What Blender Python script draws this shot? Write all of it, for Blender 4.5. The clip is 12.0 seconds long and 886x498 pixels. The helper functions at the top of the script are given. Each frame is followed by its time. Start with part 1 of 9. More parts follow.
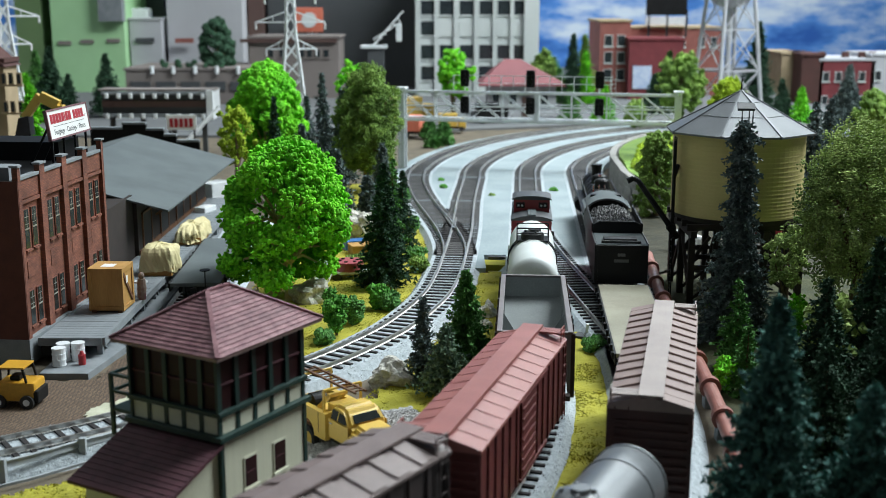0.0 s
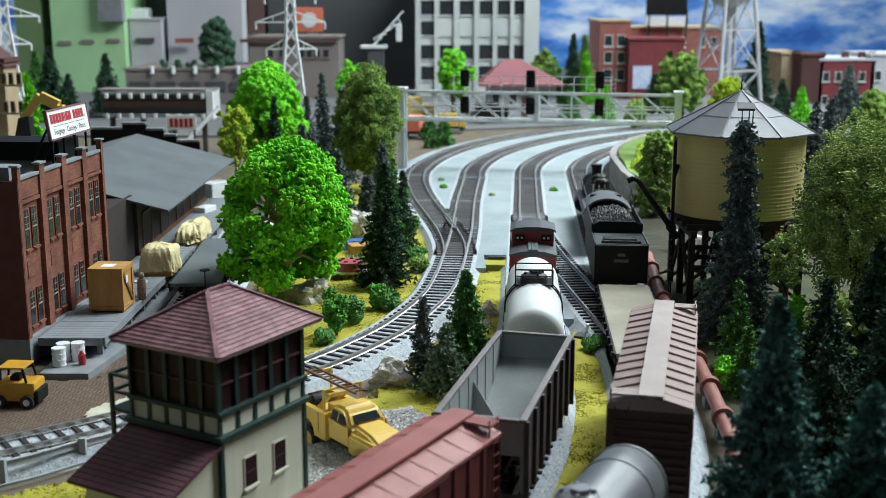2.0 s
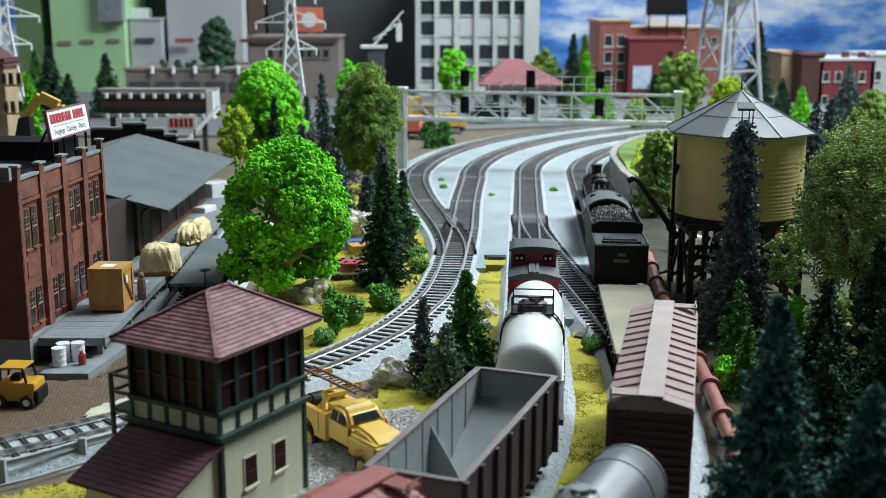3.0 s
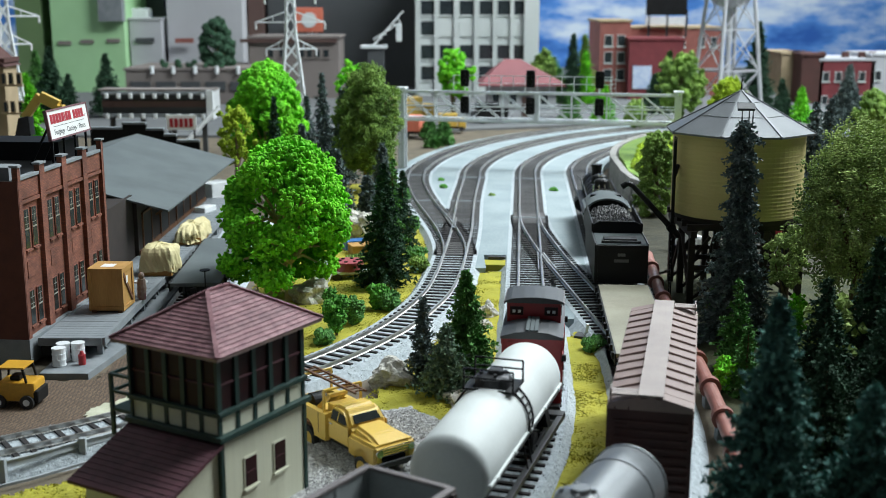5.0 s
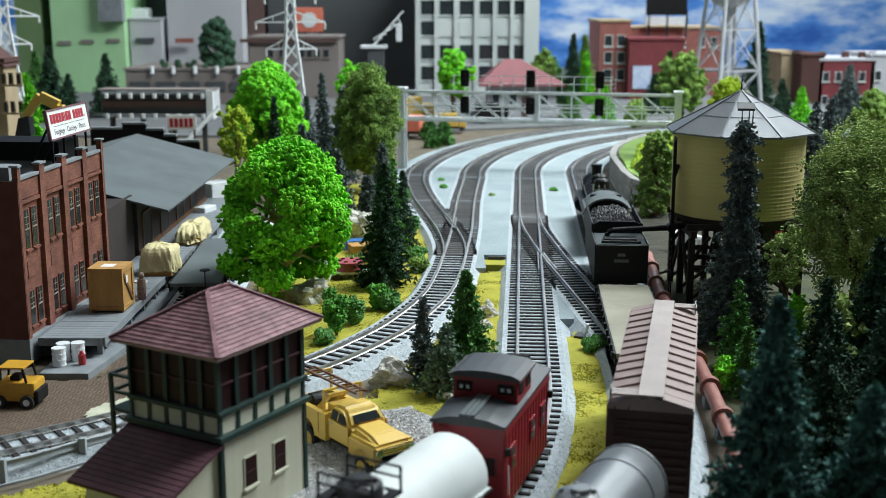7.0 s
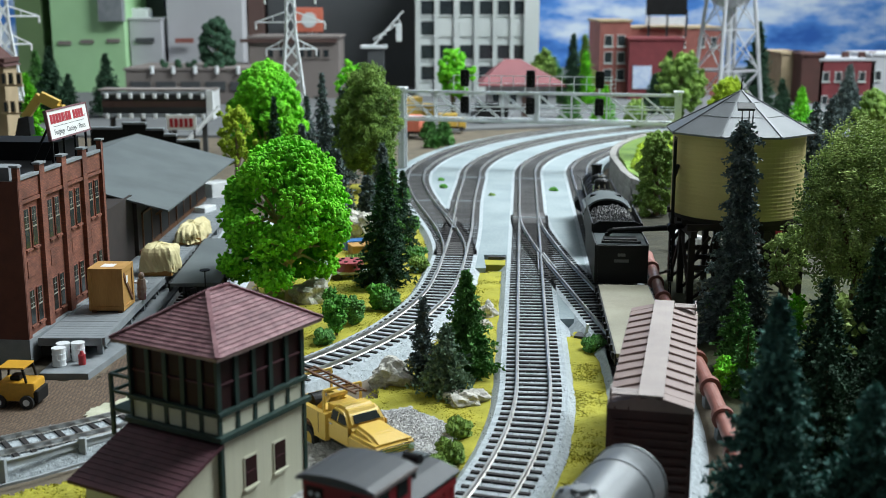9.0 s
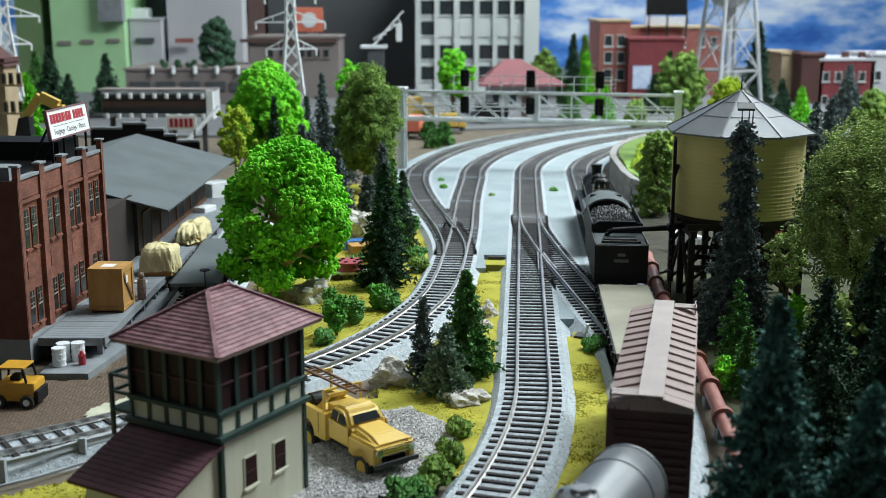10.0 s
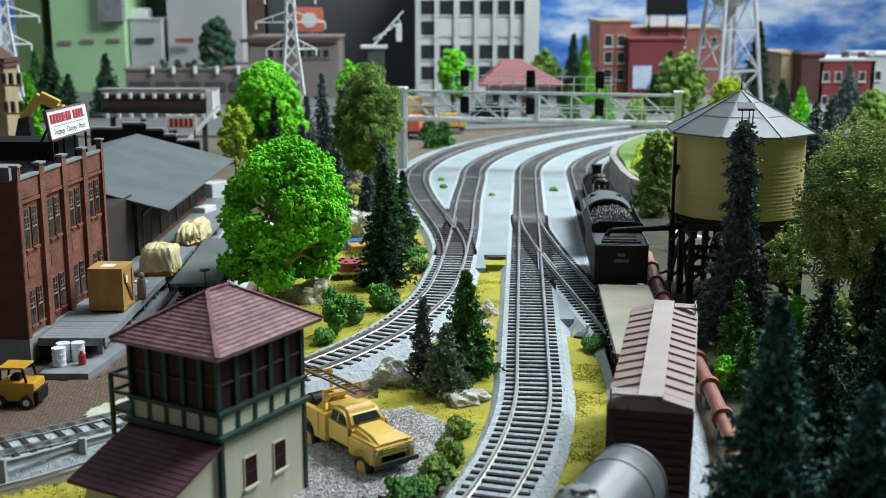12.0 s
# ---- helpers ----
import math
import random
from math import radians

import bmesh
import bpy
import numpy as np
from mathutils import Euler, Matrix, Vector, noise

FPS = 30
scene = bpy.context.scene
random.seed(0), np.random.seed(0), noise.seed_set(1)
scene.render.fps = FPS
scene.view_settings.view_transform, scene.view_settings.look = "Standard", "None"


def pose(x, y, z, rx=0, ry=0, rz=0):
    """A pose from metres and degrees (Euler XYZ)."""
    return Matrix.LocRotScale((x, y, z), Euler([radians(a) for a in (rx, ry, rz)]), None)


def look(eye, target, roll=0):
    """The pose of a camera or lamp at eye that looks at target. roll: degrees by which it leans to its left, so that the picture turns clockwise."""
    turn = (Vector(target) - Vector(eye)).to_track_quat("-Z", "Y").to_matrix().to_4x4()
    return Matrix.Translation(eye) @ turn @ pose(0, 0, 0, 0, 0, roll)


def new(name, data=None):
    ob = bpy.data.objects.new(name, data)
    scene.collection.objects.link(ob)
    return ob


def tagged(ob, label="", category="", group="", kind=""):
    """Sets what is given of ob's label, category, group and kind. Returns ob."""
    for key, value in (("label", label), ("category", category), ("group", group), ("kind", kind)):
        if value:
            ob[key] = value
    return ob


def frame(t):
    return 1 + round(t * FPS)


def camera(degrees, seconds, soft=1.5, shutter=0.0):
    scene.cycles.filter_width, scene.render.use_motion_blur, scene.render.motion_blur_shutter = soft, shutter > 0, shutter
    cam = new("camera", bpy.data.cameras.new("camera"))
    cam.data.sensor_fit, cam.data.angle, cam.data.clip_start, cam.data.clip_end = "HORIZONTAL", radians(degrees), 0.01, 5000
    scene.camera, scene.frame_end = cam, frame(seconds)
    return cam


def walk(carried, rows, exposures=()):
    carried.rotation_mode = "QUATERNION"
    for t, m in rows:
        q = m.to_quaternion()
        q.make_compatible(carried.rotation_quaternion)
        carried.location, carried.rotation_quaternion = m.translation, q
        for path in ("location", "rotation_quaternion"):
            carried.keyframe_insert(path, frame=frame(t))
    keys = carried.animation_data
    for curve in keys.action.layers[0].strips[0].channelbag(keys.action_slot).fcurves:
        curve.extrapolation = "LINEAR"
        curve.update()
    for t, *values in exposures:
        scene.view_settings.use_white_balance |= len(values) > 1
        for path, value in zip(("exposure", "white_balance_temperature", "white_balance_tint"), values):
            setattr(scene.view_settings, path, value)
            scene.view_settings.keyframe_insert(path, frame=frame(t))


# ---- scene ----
# A model railway at 1:87. Lengths below are written in centimetres and scaled to metres by U.
U = 0.01
cam = camera(42.1, 12.0, soft=0.85, shutter=0.4)
EYE = pose(0, 0, 20.1 * U, 90 - 12.22, 0, 0)
walk(cam, [(0.0, EYE), (12.0, EYE)], exposures=[(0.0, 0.0), (12.0, 0.0)])
cam.data.dof.use_dof = True
cam.data.dof.focus_distance = 0.66
cam.data.dof.aperture_fstop = 18.0

# ---- light: ceiling panels of the room ----
world = bpy.data.worlds.new("room_air")
scene.world = world
world.use_nodes = True
world.node_tree.nodes["Background"].inputs[0].default_value = (0.8, 0.9, 1.0, 1)
world.node_tree.nodes["Background"].inputs[1].default_value = 0.03


def area_lamp(name, x, y, z, sx, sy, power, color, tx, ty):
    """A ceiling panel lamp and its place."""
    d = bpy.data.lights.new(name, "AREA")
    d.shape, d.size, d.size_y, d.energy, d.color = "RECTANGLE", sx * U, sy * U, power, color
    ob = new(name, d)
    ob.matrix_world = look((x * U, y * U, z * U), (tx * U, ty * U, 0))
    return ob


area_lamp("ceiling_lamp", 105, 118, 150, 60, 120, 61, (0.875, 0.97, 1.0), 5, 90)
area_lamp("ceiling_lamp", 75, 250, 155, 120, 60, 35, (0.875, 0.97, 1.0), 0, 225)
area_lamp("ceiling_lamp", -110, 90, 155, 120, 60, 4.5, (0.875, 0.97, 1.0), -20, 100)


# ---- materials ----
def mat(name, c1, c2=None, rough=0.6, metal=0.0, scale=2.0, fine=25.0, bump=0.1, depth=0.02, spread=0.0, coat=0.0, emit=0.0, stretch=(1, 1, 1), spec=0.5):
    """Two-scale procedural surface: c1 and c2 mix by broad noise, fine noise gives grain and relief; scale per centimetre."""
    m = bpy.data.materials.new(name)
    m.use_nodes = True
    t = m.node_tree
    n, l = t.nodes, t.links
    b = n["Principled BSDF"]
    c2 = c2 or tuple(v * 0.8 for v in c1)
    co = n.new("ShaderNodeTexCoord")
    mp = n.new("ShaderNodeMapping")
    mp.inputs["Scale"].default_value = tuple(100 * s for s in stretch)
    l.new(co.outputs["Object"], mp.inputs[0])
    n1 = n.new("ShaderNodeTexNoise")
    n1.inputs["Scale"].default_value, n1.inputs["Detail"].default_value = scale, 4
    n2 = n.new("ShaderNodeTexNoise")
    n2.inputs["Scale"].default_value, n2.inputs["Detail"].default_value = fine, 3
    l.new(mp.outputs[0], n1.inputs["Vector"])
    l.new(mp.outputs[0], n2.inputs["Vector"])
    ad = n.new("ShaderNodeMath")
    ad.operation = "MULTIPLY_ADD"
    ad.inputs[1].default_value, ad.inputs[2].default_value = 0.55, -0.28
    l.new(n2.outputs["Fac"], ad.inputs[0])
    sm = n.new("ShaderNodeMath")
    sm.operation = "ADD"
    l.new(n1.outputs["Fac"], sm.inputs[0])
    l.new(ad.outputs[0], sm.inputs[1])
    rmp = n.new("ShaderNodeMapRange")
    rmp.inputs[1].default_value, rmp.inputs[2].default_value = 0.32, 0.68
    l.new(sm.outputs[0], rmp.inputs[0])
    mx = n.new("ShaderNodeMix")
    mx.data_type = "RGBA"
    mx.inputs["A"].default_value = (*c1, 1)
    mx.inputs["B"].default_value = (*c2, 1)
    l.new(rmp.outputs[0], mx.inputs["Factor"])
    col = mx.outputs["Result"]
    if spread:
        oi = n.new("ShaderNodeObjectInfo")
        gi = n.new("ShaderNodeNewGeometry")
        rs = n.new("ShaderNodeMath")
        rs.operation = "ADD"
        l.new(oi.outputs["Random"], rs.inputs[0])
        l.new(gi.outputs["Random Per Island"], rs.inputs[1])
        fr = n.new("ShaderNodeMath")
        fr.operation = "FRACT"
        l.new(rs.outputs[0], fr.inputs[0])
        mr = n.new("ShaderNodeMapRange")
        mr.inputs[3].default_value, mr.inputs[4].default_value = 1 - spread, 1 + spread
        l.new(fr.outputs[0], mr.inputs[0])
        hs = n.new("ShaderNodeHueSaturation")
        l.new(mr.outputs[0], hs.inputs["Value"])
        l.new(col, hs.inputs["Color"])
        col = hs.outputs[0]
    l.new(col, b.inputs["Base Color"])
    b.inputs["Roughness"].default_value = rough
    b.inputs["Metallic"].default_value = metal
    b.inputs["Coat Weight"].default_value = coat
    b.inputs["Specular IOR Level"].default_value = spec
    if bump:
        bp = n.new("ShaderNodeBump")
        bp.inputs["Strength"].default_value, bp.inputs["Distance"].default_value = bump, depth * U
        l.new(sm.outputs[0], bp.inputs["Height"])
        l.new(bp.outputs[0], b.inputs["Normal"])
    if emit:
        l.new(col, b.inputs["Emission Color"])
        b.inputs["Emission Strength"].default_value = emit
    return m


M_SLAB = mat("painted_roadbed", (0.335, 0.39, 0.41), (0.235, 0.29, 0.31), 0.85, scale=0.16, fine=5, bump=0.3)
M_BALLAST = mat("pale_ballast", (0.50, 0.55, 0.58), (0.33, 0.37, 0.40), 0.9, scale=4, fine=14, bump=0.9, depth=0.08)
M_GRASS = mat("yellow_turf", (0.42, 0.375, 0.035), (0.29, 0.28, 0.028), 0.95, scale=0.5, fine=12, bump=0.6, depth=0.06)
M_GROUND = mat("brown_earth", (0.17, 0.135, 0.095), (0.10, 0.085, 0.06), 0.9, scale=0.4, fine=9, bump=0.4, depth=0.05)
M_GRAVEL = mat("grey_gravel", (0.50, 0.50, 0.50), (0.27, 0.27, 0.27), 0.9, scale=5, fine=9, bump=1.0, depth=0.1)
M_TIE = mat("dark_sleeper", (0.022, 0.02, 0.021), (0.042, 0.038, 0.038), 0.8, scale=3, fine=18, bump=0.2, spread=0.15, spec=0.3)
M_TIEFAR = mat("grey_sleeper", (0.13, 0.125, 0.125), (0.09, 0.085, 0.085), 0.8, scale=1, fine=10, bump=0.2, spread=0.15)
M_RAIL = mat("nickel_rail", (0.60, 0.585, 0.56), (0.42, 0.40, 0.37), 0.34, 0.85, scale=1, fine=9, bump=0.05)


def brickwork(name, c1, c2, mortar, length):
    """Bricks in running bond on upright walls, joints sunk, with broad soot stains."""
    m = bpy.data.materials.new(name)
    m.use_nodes = True
    n, l = m.node_tree.nodes, m.node_tree.links
    b = n["Principled BSDF"]
    b.inputs["Roughness"].default_value = 0.82
    co = n.new("ShaderNodeTexCoord")
    sx = n.new("ShaderNodeSeparateXYZ")
    l.new(co.outputs["Object"], sx.inputs[0])
    ad = n.new("ShaderNodeMath")
    ad.operation = "ADD"
    l.new(sx.outputs["X"], ad.inputs[0])
    l.new(sx.outputs["Y"], ad.inputs[1])
    cb = n.new("ShaderNodeCombineXYZ")
    l.new(ad.outputs[0], cb.inputs["X"])
    l.new(sx.outputs["Z"], cb.inputs["Y"])
    mp = n.new("ShaderNodeMapping")
    mp.inputs["Scale"].default_value = (50 / length, 50 / length, 1)
    l.new(cb.outputs[0], mp.inputs[0])
    t = n.new("ShaderNodeTexBrick")
    t.inputs["Color1"].default_value, t.inputs["Color2"].default_value, t.inputs["Mortar"].default_value = (*c1, 1), (*c2, 1), (*mortar, 1)
    t.inputs["Scale"].default_value, t.inputs["Mortar Size"].default_value, t.inputs["Row Height"].default_value = 1.0, 0.02, 0.17
    l.new(mp.outputs[0], t.inputs["Vector"])
    nz = n.new("ShaderNodeTexNoise")
    nz.inputs["Scale"].default_value, nz.inputs["Detail"].default_value = 55.0, 5
    l.new(co.outputs["Object"], nz.inputs["Vector"])
    mr = n.new("ShaderNodeMapRange")
    mr.inputs[1].default_value, mr.inputs[2].default_value, mr.inputs[3].default_value, mr.inputs[4].default_value = 0.3, 0.7, 0.6, 1.25
    l.new(nz.outputs["Fac"], mr.inputs[0])
    hs = n.new("ShaderNodeHueSaturation")
    l.new(mr.outputs[0], hs.inputs["Value"])
    l.new(t.outputs["Color"], hs.inputs["Color"])
    l.new(hs.outputs[0], b.inputs["Base Color"])
    bp = n.new("ShaderNodeBump")
    bp.inputs["Strength"].default_value, bp.inputs["Distance"].default_value, bp.invert = 0.5, 0.02 * U, True
    l.new(t.outputs["Fac"], bp.inputs["Height"])
    l.new(bp.outputs[0], b.inputs["Normal"])
    return m


M_BRICK = brickwork("red_brick", (0.27, 0.09, 0.052), (0.17, 0.056, 0.035), (0.12, 0.06, 0.045), 0.26)
M_SHADEBRICK = mat("shaded_brick", (0.14, 0.045, 0.03), (0.1, 0.035, 0.025), 0.8, scale=1.2, fine=20, bump=0.3)
M_CONC = mat("grey_concrete", (0.25, 0.27, 0.285), (0.175, 0.195, 0.21), 0.8, scale=0.7, fine=16, bump=0.2)
M_DOCK = mat("grey_planks", (0.24, 0.265, 0.285), (0.18, 0.20, 0.215), 0.75, scale=0.6, fine=14, bump=0.2)
M_SHEDROOF = mat("felt_roof", (0.115, 0.135, 0.14), (0.09, 0.105, 0.11), 0.95, scale=0.3, fine=12, bump=0.15)
# Brown siding darkened so that its colour holds the shadow under the wide roof.
M_SHEDWALL = mat("shaded_brown_siding", (0.03, 0.02, 0.017), (0.02, 0.014, 0.012), 0.8, scale=1, fine=15, bump=0.2)
M_GREEN = mat("dark_green_trim", (0.015, 0.044, 0.037), (0.010, 0.031, 0.027), 0.5, scale=1, fine=15, bump=0.1)
M_CREAM = mat("cream_siding", (0.66, 0.66, 0.52), (0.58, 0.58, 0.45), 0.6, scale=0.7, fine=12, bump=0.1)
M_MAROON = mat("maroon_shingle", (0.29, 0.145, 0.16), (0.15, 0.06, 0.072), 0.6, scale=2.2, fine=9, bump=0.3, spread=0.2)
M_MAROONDK = mat("maroon_shingle_dark", (0.10, 0.032, 0.045), (0.06, 0.02, 0.028), 0.7, scale=2.2, fine=15, bump=0.2)
M_GLASSDK = mat("dark_window", (0.03, 0.008, 0.009), (0.018, 0.006, 0.007), 0.45, scale=0.5, fine=3, bump=0.0, spec=0.25)
M_GLASS = mat("window_dark_glass", (0.03, 0.035, 0.035), (0.015, 0.02, 0.02), 0.12, scale=0.5, fine=3, bump=0.0)
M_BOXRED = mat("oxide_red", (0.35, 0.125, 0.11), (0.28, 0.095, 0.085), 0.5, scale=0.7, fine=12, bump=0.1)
# Side red is kept far below the roof's, holding the sides' shade.
M_BOXSIDE = mat("boxcar_side_shade_red", (0.135, 0.026, 0.024), (0.095, 0.019, 0.018), 0.55, scale=0.7, fine=12, bump=0.1)
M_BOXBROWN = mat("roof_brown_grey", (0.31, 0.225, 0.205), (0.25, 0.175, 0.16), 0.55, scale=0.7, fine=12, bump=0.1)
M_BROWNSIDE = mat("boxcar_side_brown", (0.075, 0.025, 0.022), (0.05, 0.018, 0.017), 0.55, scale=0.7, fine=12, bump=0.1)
M_DARKROOF = mat("dark_car_roof", (0.23, 0.175, 0.168), (0.17, 0.128, 0.122), 0.5, scale=0.7, fine=12, bump=0.1)
M_ROOFWALK = mat("pale_running_board", (0.37, 0.31, 0.29), (0.31, 0.255, 0.24), 0.6, scale=0.7, fine=12, bump=0.1)
M_HOPPER = mat("hopper_grey_inside", (0.29, 0.31, 0.31), (0.23, 0.25, 0.25), 0.5, scale=0.5, fine=10, bump=0.08)
M_HOPSIDE = mat("hopper_dark_side", (0.066, 0.048, 0.046), (0.042, 0.032, 0.031), 0.6, scale=0.7, fine=12, bump=0.1)
M_WHITE = mat("white_tank_paint", (0.66, 0.69, 0.68), (0.60, 0.63, 0.62), 0.55, scale=0.4, fine=8, bump=0.03, spec=0.35)
M_SILVER = mat("silver_tank_paint", (0.165, 0.175, 0.185), (0.13, 0.14, 0.15), 0.4, 0.3, scale=0.5, fine=10, bump=0.05)
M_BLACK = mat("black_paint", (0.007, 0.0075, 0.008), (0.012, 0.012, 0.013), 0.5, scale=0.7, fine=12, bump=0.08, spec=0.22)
M_STEELDK = mat("dark_steel", (0.05, 0.05, 0.055), (0.03, 0.03, 0.032), 0.45, 0.4, scale=1, fine=12, bump=0.1)
M_CABRED = mat("caboose_red", (0.30, 0.018, 0.024), (0.24, 0.014, 0.02), 0.42, scale=0.6, fine=10, bump=0.05)
M_CABROOF = mat("caboose_roof_grey", (0.056, 0.06, 0.066), (0.044, 0.048, 0.053), 0.55, scale=0.6, fine=10, bump=0.08)
M_YELLOW = mat("yellow_enamel", (0.74, 0.50, 0.10), (0.66, 0.43, 0.08), 0.35, scale=0.4, fine=8, bump=0.03, coat=0.15)
M_RUBBER = mat("black_rubber", (0.02, 0.02, 0.02), (0.03, 0.03, 0.03), 0.7)
M_CHROME = mat("chrome", (0.7, 0.7, 0.7), (0.6, 0.6, 0.6), 0.2, 1.0)
M_WOODTAN = mat("crate_wood", (0.50, 0.28, 0.08), (0.38, 0.2, 0.055), 0.7, scale=1, fine=14, bump=0.2, stretch=(1, 1, 0.15))
M_WOODDK = mat("brown_wood", (0.16, 0.07, 0.03), (0.11, 0.05, 0.022), 0.7, scale=1, fine=14, bump=0.2)
M_TARP = mat("cream_canvas", (0.66, 0.58, 0.33), (0.55, 0.47, 0.25), 0.85, scale=0.8, fine=14, bump=0.4, depth=0.05)
M_TAN = mat("tan_deck", (0.32, 0.30, 0.225), (0.24, 0.22, 0.165), 0.7, scale=0.4, fine=10, bump=0.1)
M_TANK = mat("ochre_staves", (0.55, 0.455, 0.19), (0.48, 0.40, 0.16), 0.65, scale=0.5, fine=14, bump=0.1)
M_ZINC = mat("zinc_roof", (0.15, 0.16, 0.172), (0.12, 0.13, 0.14), 0.48, 0.25, scale=0.4, fine=10, bump=0.05)
M_TIMBER = mat("black_timber", (0.03, 0.02, 0.018), (0.02, 0.015, 0.013), 0.7, scale=1, fine=14, bump=0.2)
M_ALU = mat("silver_lattice", (0.78, 0.81, 0.83), (0.68, 0.71, 0.73), 0.4, 0.0, scale=0.7, fine=10, bump=0.05)
M_GALV = mat("galvanised_rail", (0.40, 0.43, 0.455), (0.30, 0.33, 0.35), 0.5, 0.0, scale=0.7, fine=10, bump=0.1)
M_PIPE = mat("terracotta_pipe", (0.36, 0.145, 0.115), (0.27, 0.105, 0.085), 0.5, scale=0.7, fine=12, bump=0.1)
M_ROCK = mat("pale_rock", (0.68, 0.66, 0.6), (0.34, 0.32, 0.28), 0.9, scale=1.2, fine=8, bump=0.8, depth=0.1)
M_SHRUB = mat("shrub_green", (0.11, 0.36, 0.045), (0.05, 0.19, 0.025), 0.9, scale=0.7, fine=6, bump=0.3, spread=0.3)
M_BARK = mat("bark", (0.19, 0.13, 0.07), (0.12, 0.08, 0.045), 0.9, scale=2, fine=14, bump=0.5)
M_TRUNKLT = mat("pale_trunk", (0.58, 0.50, 0.24), (0.42, 0.36, 0.15), 0.9, scale=2, fine=14, bump=0.5)
M_FOLIA = mat("bright_foliage", (0.21, 0.66, 0.02), (0.10, 0.44, 0.014), 0.9, scale=0.5, fine=5, bump=0.4, spread=0.25)
M_FOLIB = mat("olive_foliage", (0.23, 0.36, 0.07), (0.10, 0.19, 0.035), 0.9, scale=0.35, fine=5, bump=0.4, spread=0.35)
M_FOLIY = mat("lime_foliage", (0.34, 0.46, 0.02), (0.22, 0.33, 0.015), 0.9, scale=0.5, fine=5, bump=0.4, spread=0.3)
M_SPRUCE = mat("spruce_needles", (0.036, 0.095, 0.05), (0.02, 0.056, 0.03), 0.9, scale=1, fine=6, bump=0.3, spread=0.35)
M_SPRUCEBLUE = mat("blue_spruce_needles", (0.085, 0.22, 0.185), (0.04, 0.115, 0.097), 0.9, scale=0.8, fine=6, bump=0.3, spread=0.45)
M_SPRUCEBLK = mat("dark_spruce_needles", (0.15, 0.20, 0.195), (0.08, 0.115, 0.115), 0.9, scale=1, fine=6, bump=0.3, spread=0.4)
M_PINE = mat("pine_green", (0.115, 0.30, 0.07), (0.06, 0.18, 0.04), 0.9, scale=1, fine=6, bump=0.3, spread=0.35)
M_PINEGREY = mat("grey_pine_needles", (0.21, 0.31, 0.20), (0.10, 0.175, 0.115), 0.9, scale=1, fine=6, bump=0.3, spread=0.35)
M_HOPRIM = mat("hopper_brown_rim", (0.19, 0.165, 0.165), (0.145, 0.125, 0.125), 0.5, scale=0.6, fine=10, bump=0.08)
M_WHITEPL = mat("white_plastic", (0.75, 0.77, 0.78), (0.66, 0.68, 0.7), 0.5, bump=0.03)
M_REDPL = mat("red_plastic", (0.45, 0.03, 0.04), (0.35, 0.025, 0.03), 0.5, bump=0.03)
M_MACHINE = mat("faded_red_machine", (0.40, 0.075, 0.09), (0.3, 0.055, 0.07), 0.55, bump=0.1)
M_BLUE = mat("blue_plastic", (0.05, 0.2, 0.5), (0.04, 0.15, 0.4), 0.5)
M_STONE = mat("retaining_stone", (0.34, 0.33, 0.31), (0.22, 0.21, 0.2), 0.9, scale=1, fine=8, bump=0.5, spread=0.2)
M_ROOM = mat("room_paint", (0.36, 0.38, 0.39), (0.33, 0.35, 0.36), 0.9, scale=0.02, fine=1, bump=0.05)
M_COAL = mat("coal", (0.012, 0.012, 0.013), (0.028, 0.028, 0.03), 0.4, scale=3, fine=8, bump=0.6, spread=0.4)
M_PAPER = mat("white_sign", (0.8, 0.8, 0.79), (0.76, 0.76, 0.75), 0.6, bump=0.02)
M_INKRED = mat("red_ink", (0.42, 0.02, 0.035), None, 0.6, bump=0.0)
M_SASH = mat("dull_sash_paint", (0.26, 0.25, 0.2), (0.2, 0.19, 0.15), 0.7, bump=0.02)
M_FOLIR = mat("feathery_foliage", (0.42, 0.53, 0.17), (0.16, 0.25, 0.07), 0.9, scale=0.22, fine=4, bump=0.3, spread=0.4)
M_INK = mat("dark_ink", (0.05, 0.06, 0.065), None, 0.6, bump=0.0)


